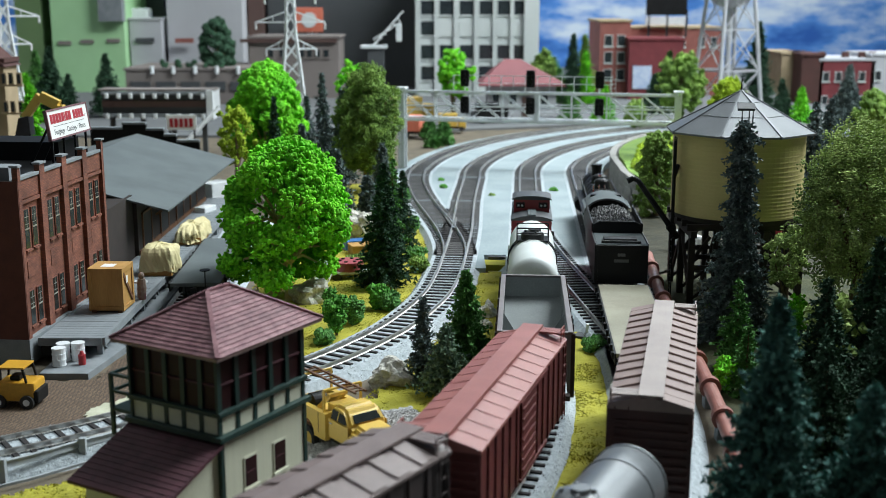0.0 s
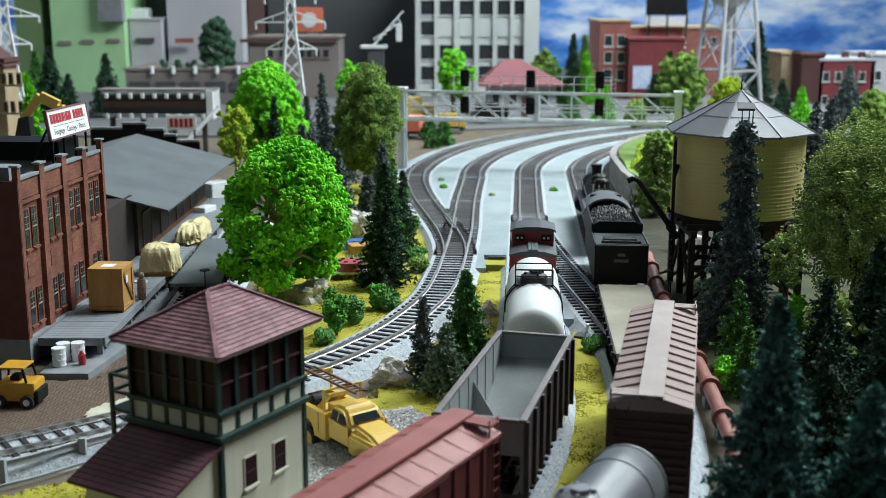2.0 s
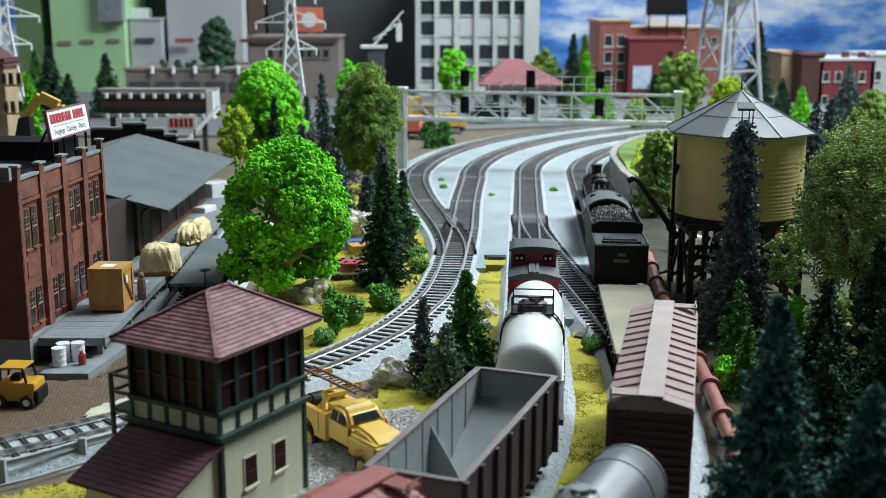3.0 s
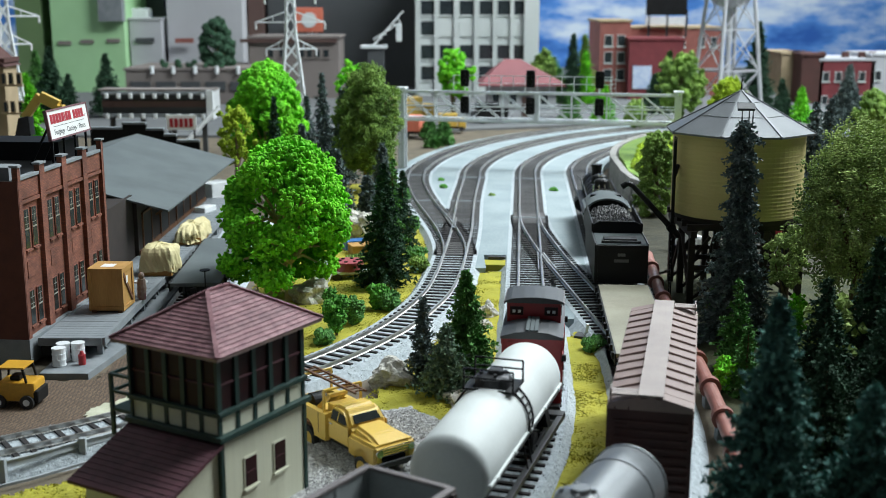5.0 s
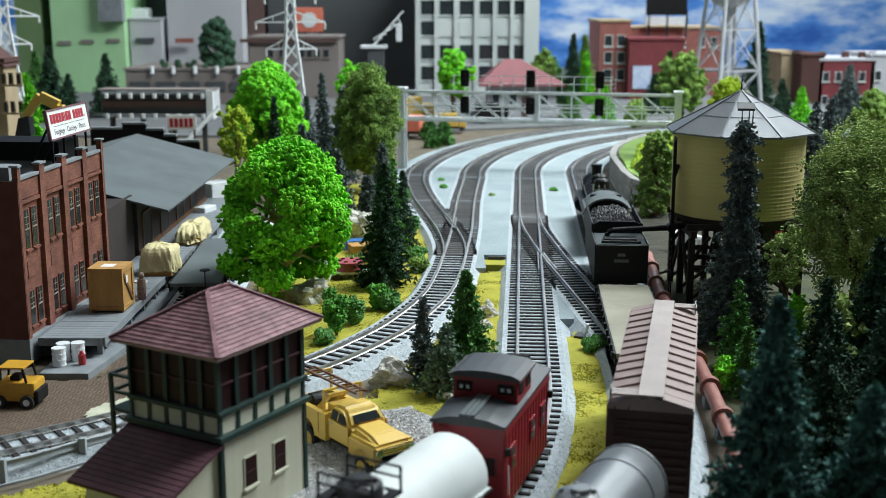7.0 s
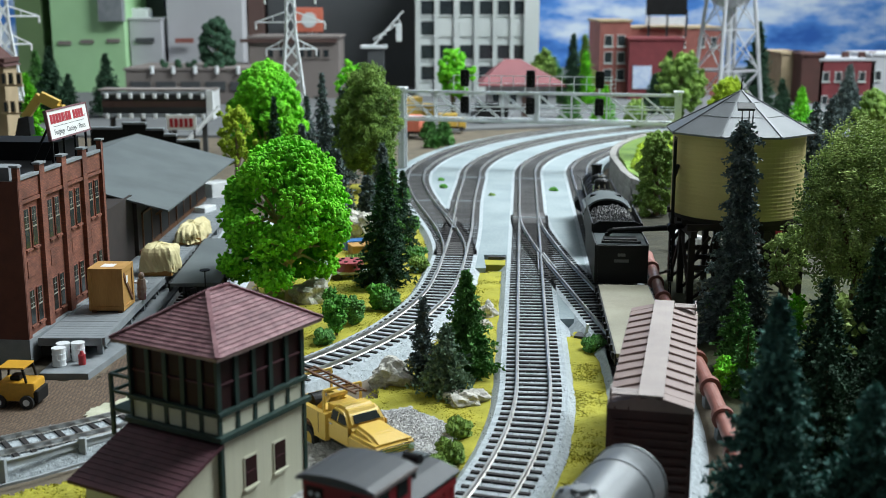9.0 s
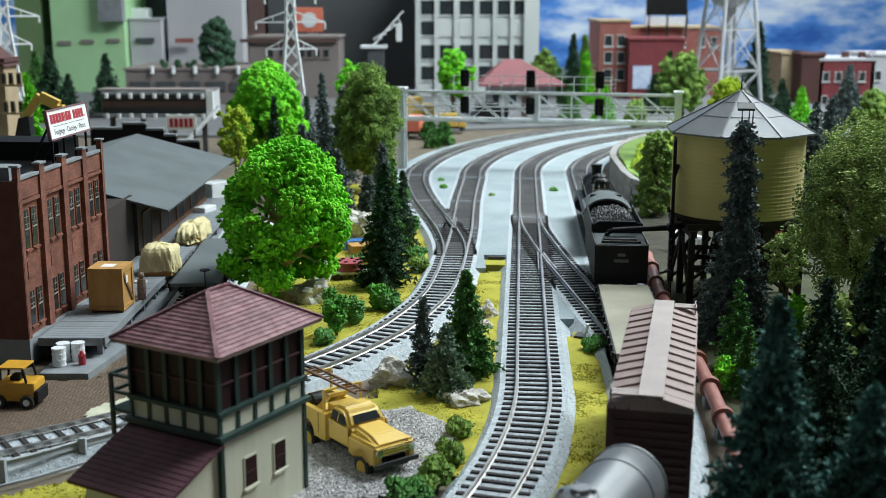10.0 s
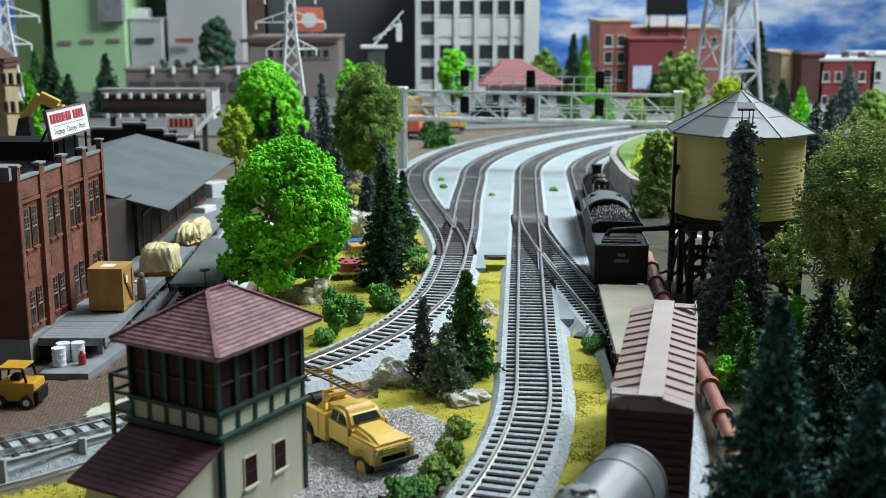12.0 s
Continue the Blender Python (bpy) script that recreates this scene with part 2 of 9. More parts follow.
def paving(name, c1, c2, mortar, size):
    """Small set blocks in offset rows with sunk joints."""
    m = bpy.data.materials.new(name)
    m.use_nodes = True
    n, l = m.node_tree.nodes, m.node_tree.links
    b = n["Principled BSDF"]
    b.inputs["Roughness"].default_value = 0.75
    co = n.new("ShaderNodeTexCoord")
    mp = n.new("ShaderNodeMapping")
    mp.inputs["Scale"].default_value = (100 / size, 100 / size, 100 / size)
    mp.inputs["Rotation"].default_value = (0, 0, 0.6)
    l.new(co.outputs["Object"], mp.inputs[0])
    t = n.new("ShaderNodeTexBrick")
    t.inputs["Color1"].default_value, t.inputs["Color2"].default_value, t.inputs["Mortar"].default_value = (*c1, 1), (*c2, 1), (*mortar, 1)
    t.inputs["Scale"].default_value, t.inputs["Mortar Size"].default_value = 1.0, 0.05
    l.new(mp.outputs[0], t.inputs["Vector"])
    nz = n.new("ShaderNodeTexNoise")
    nz.inputs["Scale"].default_value = 0.35
    l.new(mp.outputs[0], nz.inputs["Vector"])
    mx = n.new("ShaderNodeMix")
    mx.data_type, mx.blend_type = "RGBA", "MULTIPLY"
    mx.inputs["Factor"].default_value = 0.7
    l.new(t.outputs["Color"], mx.inputs["A"])
    l.new(nz.outputs["Color"], mx.inputs["B"])
    l.new(t.outputs["Color"], b.inputs["Base Color"])
    bp = n.new("ShaderNodeBump")
    bp.inputs["Strength"].default_value, bp.inputs["Distance"].default_value, bp.invert = 0.8, 0.05 * U, True
    l.new(t.outputs["Fac"], bp.inputs["Height"])
    l.new(bp.outputs[0], b.inputs["Normal"])
    return m


M_COBBLE = paving("brown_cobbles", (0.20, 0.13, 0.085), (0.13, 0.085, 0.055), (0.07, 0.05, 0.035), 0.55)


# ---- mesh helpers ----
def mesh_of(name, bm, material, smooth=False):
    me = bpy.data.meshes.new(name)
    bmesh.ops.scale(bm, vec=(U, U, U), verts=bm.verts)
    bm.to_mesh(me)
    bm.free()
    for mm in (material if isinstance(material, (list, tuple)) else [material]):
        me.materials.append(mm)
    if smooth:
        me.polygons.foreach_set("use_smooth", [True] * len(me.polygons))
    return me


def part(name, bm, material, parent=None, label="", smooth=False):
    ob = new(name, mesh_of(name, bm, material, smooth))
    if parent:
        ob.parent = parent
    if label:
        tagged(ob, label)
    return ob


def thing(name, x, y, z, rz, label, category, group="", kind=""):
    ob = new(name)
    ob.empty_display_size = 0.01
    ob.matrix_world = pose(x * U, y * U, z * U, 0, 0, rz)
    return tagged(ob, label, category, group, kind)


def solo(name, bm, material, label, category="", kind="", group="", smooth=False):
    return tagged(part(name, bm, material, None, "", smooth), label, category, group, kind)


def B():
    return bmesh.new()


def box(bm, x0, x1, y0, y1, z0, z1, bev=0.0):
    r = bmesh.ops.create_cube(bm, size=1.0, matrix=Matrix.Translation(((x0 + x1) / 2, (y0 + y1) / 2, (z0 + z1) / 2)) @ Matrix.Diagonal((x1 - x0, y1 - y0, z1 - z0, 1)))
    if bev:
        es = list({e for v in r["verts"] for e in v.link_edges})
        bmesh.ops.bevel(bm, geom=es, offset=bev, segments=2, affect="EDGES", profile=0.6)
    return bm


def cyl(bm, p, q, r, r2=None, n=12, caps=True):
    p, q = Vector(p), Vector(q)
    d = q - p
    m = Matrix.Translation((p + q) / 2) @ d.to_track_quat("Z", "Y").to_matrix().to_4x4()
    bmesh.ops.create_cone(bm, cap_ends=caps, segments=n, radius1=r, radius2=r if r2 is None else r2, depth=d.length, matrix=m)
    return bm


def bar(bm, p, q, w, h=None):
    """A square bar from p to q."""
    p, q = Vector(p), Vector(q)
    d = q - p
    m = Matrix.Translation((p + q) / 2) @ d.to_track_quat("Y", "Z").to_matrix().to_4x4() @ Matrix.Diagonal((w, d.length, h or w, 1))
    bmesh.ops.create_cube(bm, size=1.0, matrix=m)
    return bm


def prism(bm, pts, y0, y1):
    """A profile in x, z pulled along y."""
    a = [bm.verts.new((x, y0, z)) for x, z in pts]
    b = [bm.verts.new((x, y1, z)) for x, z in pts]
    n = len(pts)
    fs = [bm.faces.new(a), bm.faces.new(b[::-1])]
    for i in range(n):
        fs.append(bm.faces.new((a[i], b[i], b[(i + 1) % n], a[(i + 1) % n])))
    bmesh.ops.recalc_face_normals(bm, faces=fs)
    return bm


def slab(bm, pts, z0, z1):
    """A plan polygon between two heights."""
    a = [bm.verts.new((x, y, z0)) for x, y in pts]
    b = [bm.verts.new((x, y, z1)) for x, y in pts]
    n = len(pts)
    fs = [bm.faces.new(a), bm.faces.new(b[::-1])]
    for i in range(n):
        fs.append(bm.faces.new((a[i], b[i], b[(i + 1) % n], a[(i + 1) % n])))
    bmesh.ops.recalc_face_normals(bm, faces=fs)
    return bm


def lump(bm, c, r, seed, sub=2, rough=0.35, freq=1.2, flat=1.0):
    rs = bmesh.ops.create_icosphere(bm, subdivisions=sub, radius=1.0, matrix=Matrix.Identity(4))
    off = Vector((seed * 3.7, seed * 1.3, seed * 2.1))
    for v in rs["verts"]:
        d = 1 + rough * noise.noise(v.co * freq + off) + rough * 0.5 * noise.noise(v.co * freq * 2.7 + off)
        v.co = Vector(c) + Vector((v.co.x * r[0] * d, v.co.y * r[1] * d, v.co.z * r[2] * d * flat))
    return bm


def cloud_mesh(name, verts, faces, material, parent=None, label="", smooth=False):
    me = bpy.data.meshes.new(name)
    me.from_pydata([(v[0] * U, v[1] * U, v[2] * U) for v in verts], [], faces)
    me.materials.append(material)
    if smooth:
        me.polygons.foreach_set("use_smooth", [True] * len(me.polygons))
    ob = new(name, me)
    if parent:
        ob.parent = parent
    if label:
        tagged(ob, label)
    return ob


# ---- room round the layout ----
rm = B()
box(rm, -300, 300, -262, -250, -95, 190)
solo("wall_south", rm, M_ROOM, "plain pale room wall behind the viewer", "wall", "structure")
rm = B()
box(rm, -312, -300, -262, 430, -95, 190)
solo("wall_west", rm, M_ROOM, "plain pale room wall", "wall", "structure")
rm = B()
box(rm, 300, 312, -262, 430, -95, 190)
solo("wall_east", rm, M_ROOM, "plain pale room wall", "wall", "structure")
rm = B()
box(rm, -312, 312, 418, 430, -95, 190)
solo("wall_north", rm, M_ROOM, "plain pale room wall behind the painted backdrop", "wall", "structure")
rm = B()
box(rm, -312, 312, -262, 430, 190, 200)
solo("ceiling", rm, M_ROOM, "plain white room ceiling", "ceiling", "structure")
rm = B()
box(rm, -312, 312, -262, 430, -105, -95)
solo("floor", rm, mat("room_floor", (0.16, 0.14, 0.12), None, 0.6, scale=0.05, fine=1), "dull brown room floor below the layout", "floor", "structure")

for lx, ly, lz, lw, ll, tx, ty in ((105, 118, 150, 60, 120, 5, 90), (75, 250, 155, 120, 60, 0, 225), (-110, 90, 155, 120, 60, -20, 100)):
    fx = B()
    box(fx, -lw / 2 - 3, lw / 2 + 3, -ll / 2 - 3, ll / 2 + 3, 1.0, 5.0, 0.5)
    ho = solo("ceiling_light", fx, M_ROOM, "plain flat ceiling light housing above the layout", "ceiling light", "", "ceiling lights")
    ho.matrix_world = look((lx * U, ly * U, lz * U), (tx * U, ty * U, 0))
    dr = B()
    cyl(dr, (lx, ly, lz + 3), (lx, ly, 190), 1.2, n=8)
    hang = part("drop_rod", dr, M_ROOM)
    hang.parent = ho
    hang.matrix_parent_inverse = ho.matrix_world.inverted()

tbm = B()
box(tbm, -150, 150, -19.5, 399, -14, -0.9)
solo("baseboard", tbm, M_WOODDK, "brown wooden baseboard under the whole layout", "table", "structure")
for tx in (-140, 0, 140):
    for ty in (-10, 190, 390):
        solo("trestle_leg", box(B(), tx - 4, tx + 4, ty - 4, ty + 4, -95, -14), M_WOODDK, "square wooden leg under the layout", "table leg", "structure", "trestle legs")


# ---- ground ----
def ground_sheet():
    """One sheet with small swells, turf near the tracks."""
    vs, fs = [], []
    nx, ny = 150, 180
    for j in range(ny + 1):
        y = -20 + (400 + 20) * (j / ny) ** 1.35
        for i in range(nx + 1):
            x = -150 + 300 * i / nx
            z = 0.12 * noise.noise(Vector((x * 0.25, y * 0.25, 0))) - 0.1
            vs.append((x, y, z))
    for j in range(ny):
        for i in range(nx):
            a = j * (nx + 1) + i
            fs.append((a, a + 1, a + nx + 2, a + nx + 1))
    ob = cloud_mesh("ground", vs, fs, M_GROUND, None, "", True)
    return tagged(ob, "brown earth of the layout's baseboard with slight swells", "ground", "", "structure")


ground_sheet()


def patch(name, pts, z, material, label, category, bumps=0.1):
    """A soft-edged sheet laid on the ground over a plan polygon, with an uneven surface."""
    xs, ys = [p[0] for p in pts], [p[1] for p in pts]
    step = max((max(xs) - min(xs)), (max(ys) - min(ys))) / 70
    step = max(step, 0.22)

    def inside(x, y):
        c = False
        for i in range(len(pts)):
            (x1, y1), (x2, y2) = pts[i], pts[i - 1]
            if (y1 > y) != (y2 > y) and x < (x2 - x1) * (y - y1) / (y2 - y1) + x1:
                c = not c
        return c
    idx, vs, fs = {}, [], []
    nx, ny = int((max(xs) - min(xs)) / step) + 2, int((max(ys) - min(ys)) / step) + 2
    for j in range(-1, ny + 1):
        for i in range(-1, nx + 1):
            x, y = min(xs) + i * step, min(ys) + j * step
            wob = Vector((x * 0.9, y * 0.9, 3))
            if inside(x + 0.35 * noise.noise(wob), y + 0.35 * noise.noise(wob + Vector((9, 4, 1)))):
                idx[i, j] = len(vs)
                vs.append((x + random.uniform(-0.3, 0.3) * step, y + random.uniform(-0.3, 0.3) * step, z + bumps * noise.noise(Vector((x * 0.7, y * 0.7, 1))) + bumps * 0.6 * random.random()))
    for (i, j), a in idx.items():
        if (i + 1, j) in idx and (i, j + 1) in idx and (i + 1, j + 1) in idx:
            fs.append((a, idx[i + 1, j], idx[i + 1, j + 1], idx[i, j + 1]))
    ob = cloud_mesh(name, vs, fs, material, None, "", False)
    return tagged(ob, label, category, "", "structure")


patch("turf", [(-5.5, 46), (2, 46), (4, 57), (6, 84), (1, 84), (0, 68), (-4, 56), (-10, 52)], 0.16, M_GRASS, "yellow-green scatter turf between the tracks", "turf")
patch("turf", [(5, 30), (8, 44), (9.5, 60), (9, 69), (6, 66), (5.6, 55), (3, 40)], 0.16, M_GRASS, "yellow-green scatter turf strip between main and siding", "turf")
patch("turf", [(-13, 56), (-6, 62), (-3, 70), (-1, 78), (-0.5, 92), (-2, 110), (-4, 126), (-12, 126), (-14, 84), (-12.5, 70)], 0.14, M_GRASS, "yellow-green turf under the trees", "turf")
patch("turf", [(-24, 40), (-14, 47), (-9, 43), (-9, 34), (-24, 34)], 0.16, M_GRASS, "yellow-green turf beside the tower", "turf")
patch("turf", [(12.5, 46), (14, 60), (15, 84), (45, 84), (45, 34), (11, 34)], 0.12, mat("dark_forest_floor", (0.07, 0.075, 0.03), (0.035, 0.04, 0.02), 0.95, scale=0.8, fine=10, bump=0.7, depth=0.08), "dark olive forest floor under the spruces", "forest floor")
# This colour joins dark vegetation with the shadow lying behind the locomotive.
patch("dark_ground", [(13.6, 84), (18.3, 124), (44, 123), (44, 84)], 0.1, mat("dark_growth_shade", (0.06, 0.055, 0.035), (0.03, 0.03, 0.02), 0.95, scale=0.8, fine=10, bump=0.6, depth=0.08), "dark vegetation behind the locomotive, its shadow put into the colour", "forest floor")
patch("paved_yard", [(-34, 50), (-20, 49.8), (-14.5, 54.2), (-12, 58), (-14.5, 64), (-18.4, 64), (-19, 59.3), (-34, 59.3)], 0.03, M_COBBLE, "brown cobbled yard before the factory", "pavement", 0.02)
patch("pale_patch", [(-17.6, 53.0), (-15.0, 54.8), (-13.2, 57.0), (-15.6, 57.2), (-17.9, 54.6)], 0.1, mat("pale_plaster", (0.55, 0.55, 0.42), (0.42, 0.42, 0.3), 0.9, scale=0.8, fine=6), "pale bare plaster patch in the yard", "pavement", 0.03)
patch("gravel_lot", [(-6.5, 42.5), (-2.5, 43.5), (0.3, 47), (0.8, 51.5), (-1.6, 54.3), (-6.4, 53), (-9, 49)], 0.3, M_GRAVEL, "loose grey gravel lot under the pickup", "gravel", 0.07)


# ---- track plan ----
R_MAIN, R_SIDE = 56.0, 61.9
OX, OY = -51.17, 60.83
FX, FY = 65.5, 126.2
TILT = math.atan(0.0685)


def bend(cx, cy, r, a0, a1, n=60):
    return [(cx + r * math.cos(a0 + (a1 - a0) * i / n), cy + r * math.sin(a0 + (a1 - a0) * i / n)) for i in range(n + 1)]


def spline(pts, n=16):
    out = []
    q = [pts[0]] + list(pts) + [pts[-1]]
    for i in range(1, len(q) - 2):
        p0, p1, p2, p3 = [Vector(v) for v in q[i - 1:i + 3]]
        for k in range(n):
            t = k / n
            out.append(tuple(0.5 * ((2 * p1) + (p2 - p0) * t + (2 * p0 - 5 * p1 + 4 * p2 - p3) * t * t + (3 * p1 - p0 - 3 * p2 + p3) * t ** 3)))
    out.append(tuple(q[-1]))
    return out


def resample(pts, step):
    out, acc = [], 0.0
    for a, b in zip(pts, pts[1:]):
        a, b = Vector(a), Vector(b)
        L = (b - a).length
        if L < 1e-6:
            continue
        while acc <= L:
            out.append((tuple(a + (b - a) * acc / L), math.atan2(b.y - a.y, b.x - a.x)))
            acc += step
        acc -= L
    return out


def ribbon(bm, pts, profile):
    """Sweeps a profile of (side offset, height) along a plan path."""
    rows = []
    n = len(pts)
    for i in range(n):
        a, b = Vector(pts[max(i - 1, 0)]), Vector(pts[min(i + 1, n - 1)])
        d = (b - a).normalized()
        nr = Vector((d.y, -d.x))
        rows.append([bm.verts.new((pts[i][0] + nr.x * o, pts[i][1] + nr.y * o, h)) for o, h in profile])
    m = len(profile)
    for r0, r1 in zip(rows, rows[1:]):
        for k in range(m):
            bm.faces.new((r0[k], r0[(k + 1) % m], r1[(k + 1) % m], r1[k]))
    bm.faces.new(rows[0])
    bm.faces.new(rows[-1][::-1])
    bmesh.ops.recalc_face_normals(bm, faces=bm.faces[:])
    return bm


def side_track(off):
    """Path parallel to the main line, off centimetres to its right, from far to near."""
    near = bend(OX, OY, R_MAIN + off, -TILT, -TILT - 1.95, 120)
    far = bend(FX, FY, R_MAIN - off, math.pi - TILT, math.pi * 0.42, 60)
    return far[::-1] + near


MAIN = side_track(0.0)
SIDING = side_track(5.9)
BRANCH = spline([(-34, 38.5), (-26.5, 43), (-19.6, 48), (-15.5, 51.1), (-11.2, 55.1), (-7, 59.8), (-3.9, 65), (-2.15, 69.1), (-0.48, 75), (0.35, 80.9), (0.95, 88), (1.64, 98.2), (2.28, 112.8), (3.3, 128)])[:-1] + bend(FX, FY, R_MAIN + 6.3, math.pi - TILT, math.pi * 0.42, 60)
LEG = spline([(0.95, 88), (0.75, 93.3), (-0.1, 100.6), (-1.9, 112.6), (-2.95, 124), (-2.9, 133)])[:-1] + bend(FX, FY, R_MAIN + 12.6, math.pi - TILT - 0.05, math.pi * 0.42, 60)
CROSS = spline([(8.0, 105), (7.85, 98), (8.5, 87), (9.3, 78.5), (10.1, 70.5), (10.85, 63), (10.75, 58)])

tie_bm = B()
box(tie_bm, -1.45, 1.45, -0.12, 0.12, 0.5, 0.67, 0.02)
TIE = mesh_of("sleeper", tie_bm, M_TIE)
tie_bm = B()
box(tie_bm, -1.45, 1.45, -0.16, 0.16, 0.5, 0.68, 0.02)
TIE_GREY = mesh_of("sleeper", tie_bm, M_TIEFAR)


def track(name, pts, spacing, label, ymin=25, ymax=118, bed=True, bedmat=None, joints=()):
    base = thing(name, 0, 0, 0, 0, label, "railway track", "tracks", "structure")
    if bed:
        part("roadbed", ribbon(B(), pts, [(-2.4, -0.1), (-1.75, 0.58), (1.75, 0.58), (2.4, -0.1)]), bedmat or M_BALLAST, base, "pale grey ballasted roadbed")
    for s in (-0.86, 0.86):
        part("rail", ribbon(B(), pts, [(s - 0.11, 0.66), (s - 0.03, 0.7), (s - 0.03, 0.83), (s - 0.055, 0.85), (s - 0.055, 0.9), (s + 0.055, 0.9), (s + 0.055, 0.85), (s + 0.03, 0.83), (s + 0.03, 0.7), (s + 0.11, 0.66)]), M_RAIL, base)
    vs, fs = [], []
    for (p, a) in resample(pts, spacing):
        if ymin < p[1] < ymax and abs(p[0]) < 30:
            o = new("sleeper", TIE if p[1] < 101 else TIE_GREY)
            o.parent = base
            o.matrix_basis = pose(p[0] * U, p[1] * U, random.uniform(-0.02, 0.01) * U, 0, 0, math.degrees(a) - 90 + random.uniform(-1, 1))
        elif p[1] < 190:
            k = len(vs)
            ca, sa = math.cos(a - math.pi / 2), math.sin(a - math.pi / 2)
            for z in (0.5, 0.68):
                for u, v in ((-1.45, -0.15), (1.45, -0.15), (1.45, 0.15), (-1.45, 0.15)):
                    vs.append((p[0] + u * ca - v * sa, p[1] + u * sa + v * ca, z))
            fs += [(k + 4, k + 5, k + 6, k + 7), (k, k + 1, k + 5, k + 4), (k + 1, k + 2, k + 6, k + 5), (k + 2, k + 3, k + 7, k + 6), (k + 3, k, k + 4, k + 7)]
    if vs:
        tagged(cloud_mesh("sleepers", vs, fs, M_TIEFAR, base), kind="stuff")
    near = None
    for (p, a) in resample(pts, 0.5):
        for yj in joints:
            if near and (near[1] - yj) * (p[1] - yj) < 0:
                o = part("joint_plate", box(B(), -1.5, 1.5, -0.22, 0.22, 0.6, 0.72, 0.02), M_CONC, base, "pale track joint plate")
                o.matrix_basis = pose(p[0] * U, p[1] * U, 0, 0, 0, math.degrees(a) - 90)
        near = p
    return base


# dark infill between the rails where the sleepers sit in grey paint
track("main_track", MAIN, 0.74, "main line of nickel rails on dark sleepers over pale ballast", joints=(103.5, 127.0))
track("siding_track", SIDING, 0.74, "siding of nickel rails on dark sleepers over pale ballast")
track("branch_track", BRANCH, 0.8, "curving branch line of nickel rails on dark sleepers", joints=(112, 127.5))
track("leg_track", LEG, 0.8, "turnout leg of nickel rails on dark sleepers", 92, joints=(112, 129))
track("crossover_track", CROSS, 0.74, "crossover of nickel rails on dark sleepers", 58, 104)


def check_rails():
    """Short inner rails and switch motors at the turnouts."""
    for name, pts, y0, y1, s in (("check_rail", MAIN, 82, 88, -0.62), ("check_rail", CROSS, 82, 88, 0.62), ("check_rail", BRANCH, 97, 103, 0.62), ("check_rail", LEG, 97, 103, -0.62)):
        sub_p = [p for p in pts if y0 < p[1] < y1]
        if len(sub_p) < 2:
            a = [p for p in pts if p[1] >= y1][-1 if pts[0][1] > pts[-1][1] else 0]
            b = [p for p in pts if p[1] <= y0][0 if pts[0][1] > pts[-1][1] else -1]
            t = [(y - b[1]) / (a[1] - b[1]) for y in (y1, y0)]
            sub_p = [(b[0] + (a[0] - b[0]) * q, b[1] + (a[1] - b[1]) * q) for q in t]
        if sub_p[0][1] < sub_p[-1][1]:
            sub_p = sub_p[::-1]
        tagged(part(name, ribbon(B(), sub_p, [(s - 0.05, 0.66), (s - 0.05, 0.88), (s + 0.05, 0.88), (s + 0.05, 0.66)]), M_RAIL), "short nickel check rail inside the turnout", "rail", "check rails", "structure")


check_rails()


def far_bed():
    """Painted board under the fan of tracks, one sheet with a bent outline."""
    left = [(-0.2, 83.5), (-1.2, 96), (-3.6, 110), (-5.2, 122), (-5.3, 133)] + bend(FX, FY, R_MAIN + 15.4, math.pi - TILT - 0.07, math.pi * 0.42, 40)
    right = [(8.2, 69.5), (9.0, 75), (12.5, 75), (14, 96), (16.6, 127)] + bend(FX, FY, R_MAIN - 8.6, math.pi - TILT, math.pi * 0.42, 40)
    pts = left + right[::-1] + [(7.2, 69.5), (6.8, 84), (5.0, 84), (4.9, 88), (3.2, 88), (3.2, 83.5)]
    bm = slab(B(), pts, -0.2, 0.57)
    solo("roadbed_board", bm, M_SLAB, "pale blue-grey painted board under the fan of tracks", "roadbed", "structure")


far_bed()


# ---- rolling stock: y runs along the car, z = 0 at the rail head ----
def truck(parent, y):
    t = part("truck", box(B(), -1.0, 1.0, y - 0.18, y + 0.18, 0.38, 0.62, 0.03), M_BLACK, parent)
    for sx in (-1, 1):
        f = B()
        prism(f, [(-1.5, 0.62), (-1.2, 0.3), (-0.5, 0.22), (0.5, 0.22), (1.2, 0.3), (1.5, 0.62), (1.2, 0.66), (0.5, 0.8), (-0.5, 0.8), (-1.2, 0.66)], -0.07, 0.07)
        bmesh.ops.rotate(f, verts=f.verts, cent=(0, 0, 0), matrix=Matrix.Rotation(math.pi / 2, 3, "Z"))
        bmesh.ops.translate(f, verts=f.verts, vec=(sx * 1.12, y, 0))
        part("side_frame", f, M_BLACK, t)
    for dy in (-0.95, 0.95):
        w = B()
        cyl(w, (-0.86, y + dy, 0.48), (0.86, y + dy, 0.48), 0.1, n=8)
        for sx in (-1, 1):
            cyl(w, (sx * 0.76, y + dy, 0.48), (sx * 0.92, y + dy, 0.48), 0.48, n=18)
        part("wheelset", w, M_STEELDK, t)
    return t


def couplers(parent, half):
    for s in (-1, 1):
        c = B()
        box(c, -0.12, 0.12, min(s * half, s * (half + 0.6)), max(s * half, s * (half + 0.6)), 0.65, 0.9, 0.03)
        box(c, -0.2, 0.2, min(s * (half + 0.45), s * (half + 0.7)), max(s * (half + 0.45), s * (half + 0.7)), 0.6, 0.95, 0.04)
        part("coupler", c, M_BLACK, parent)


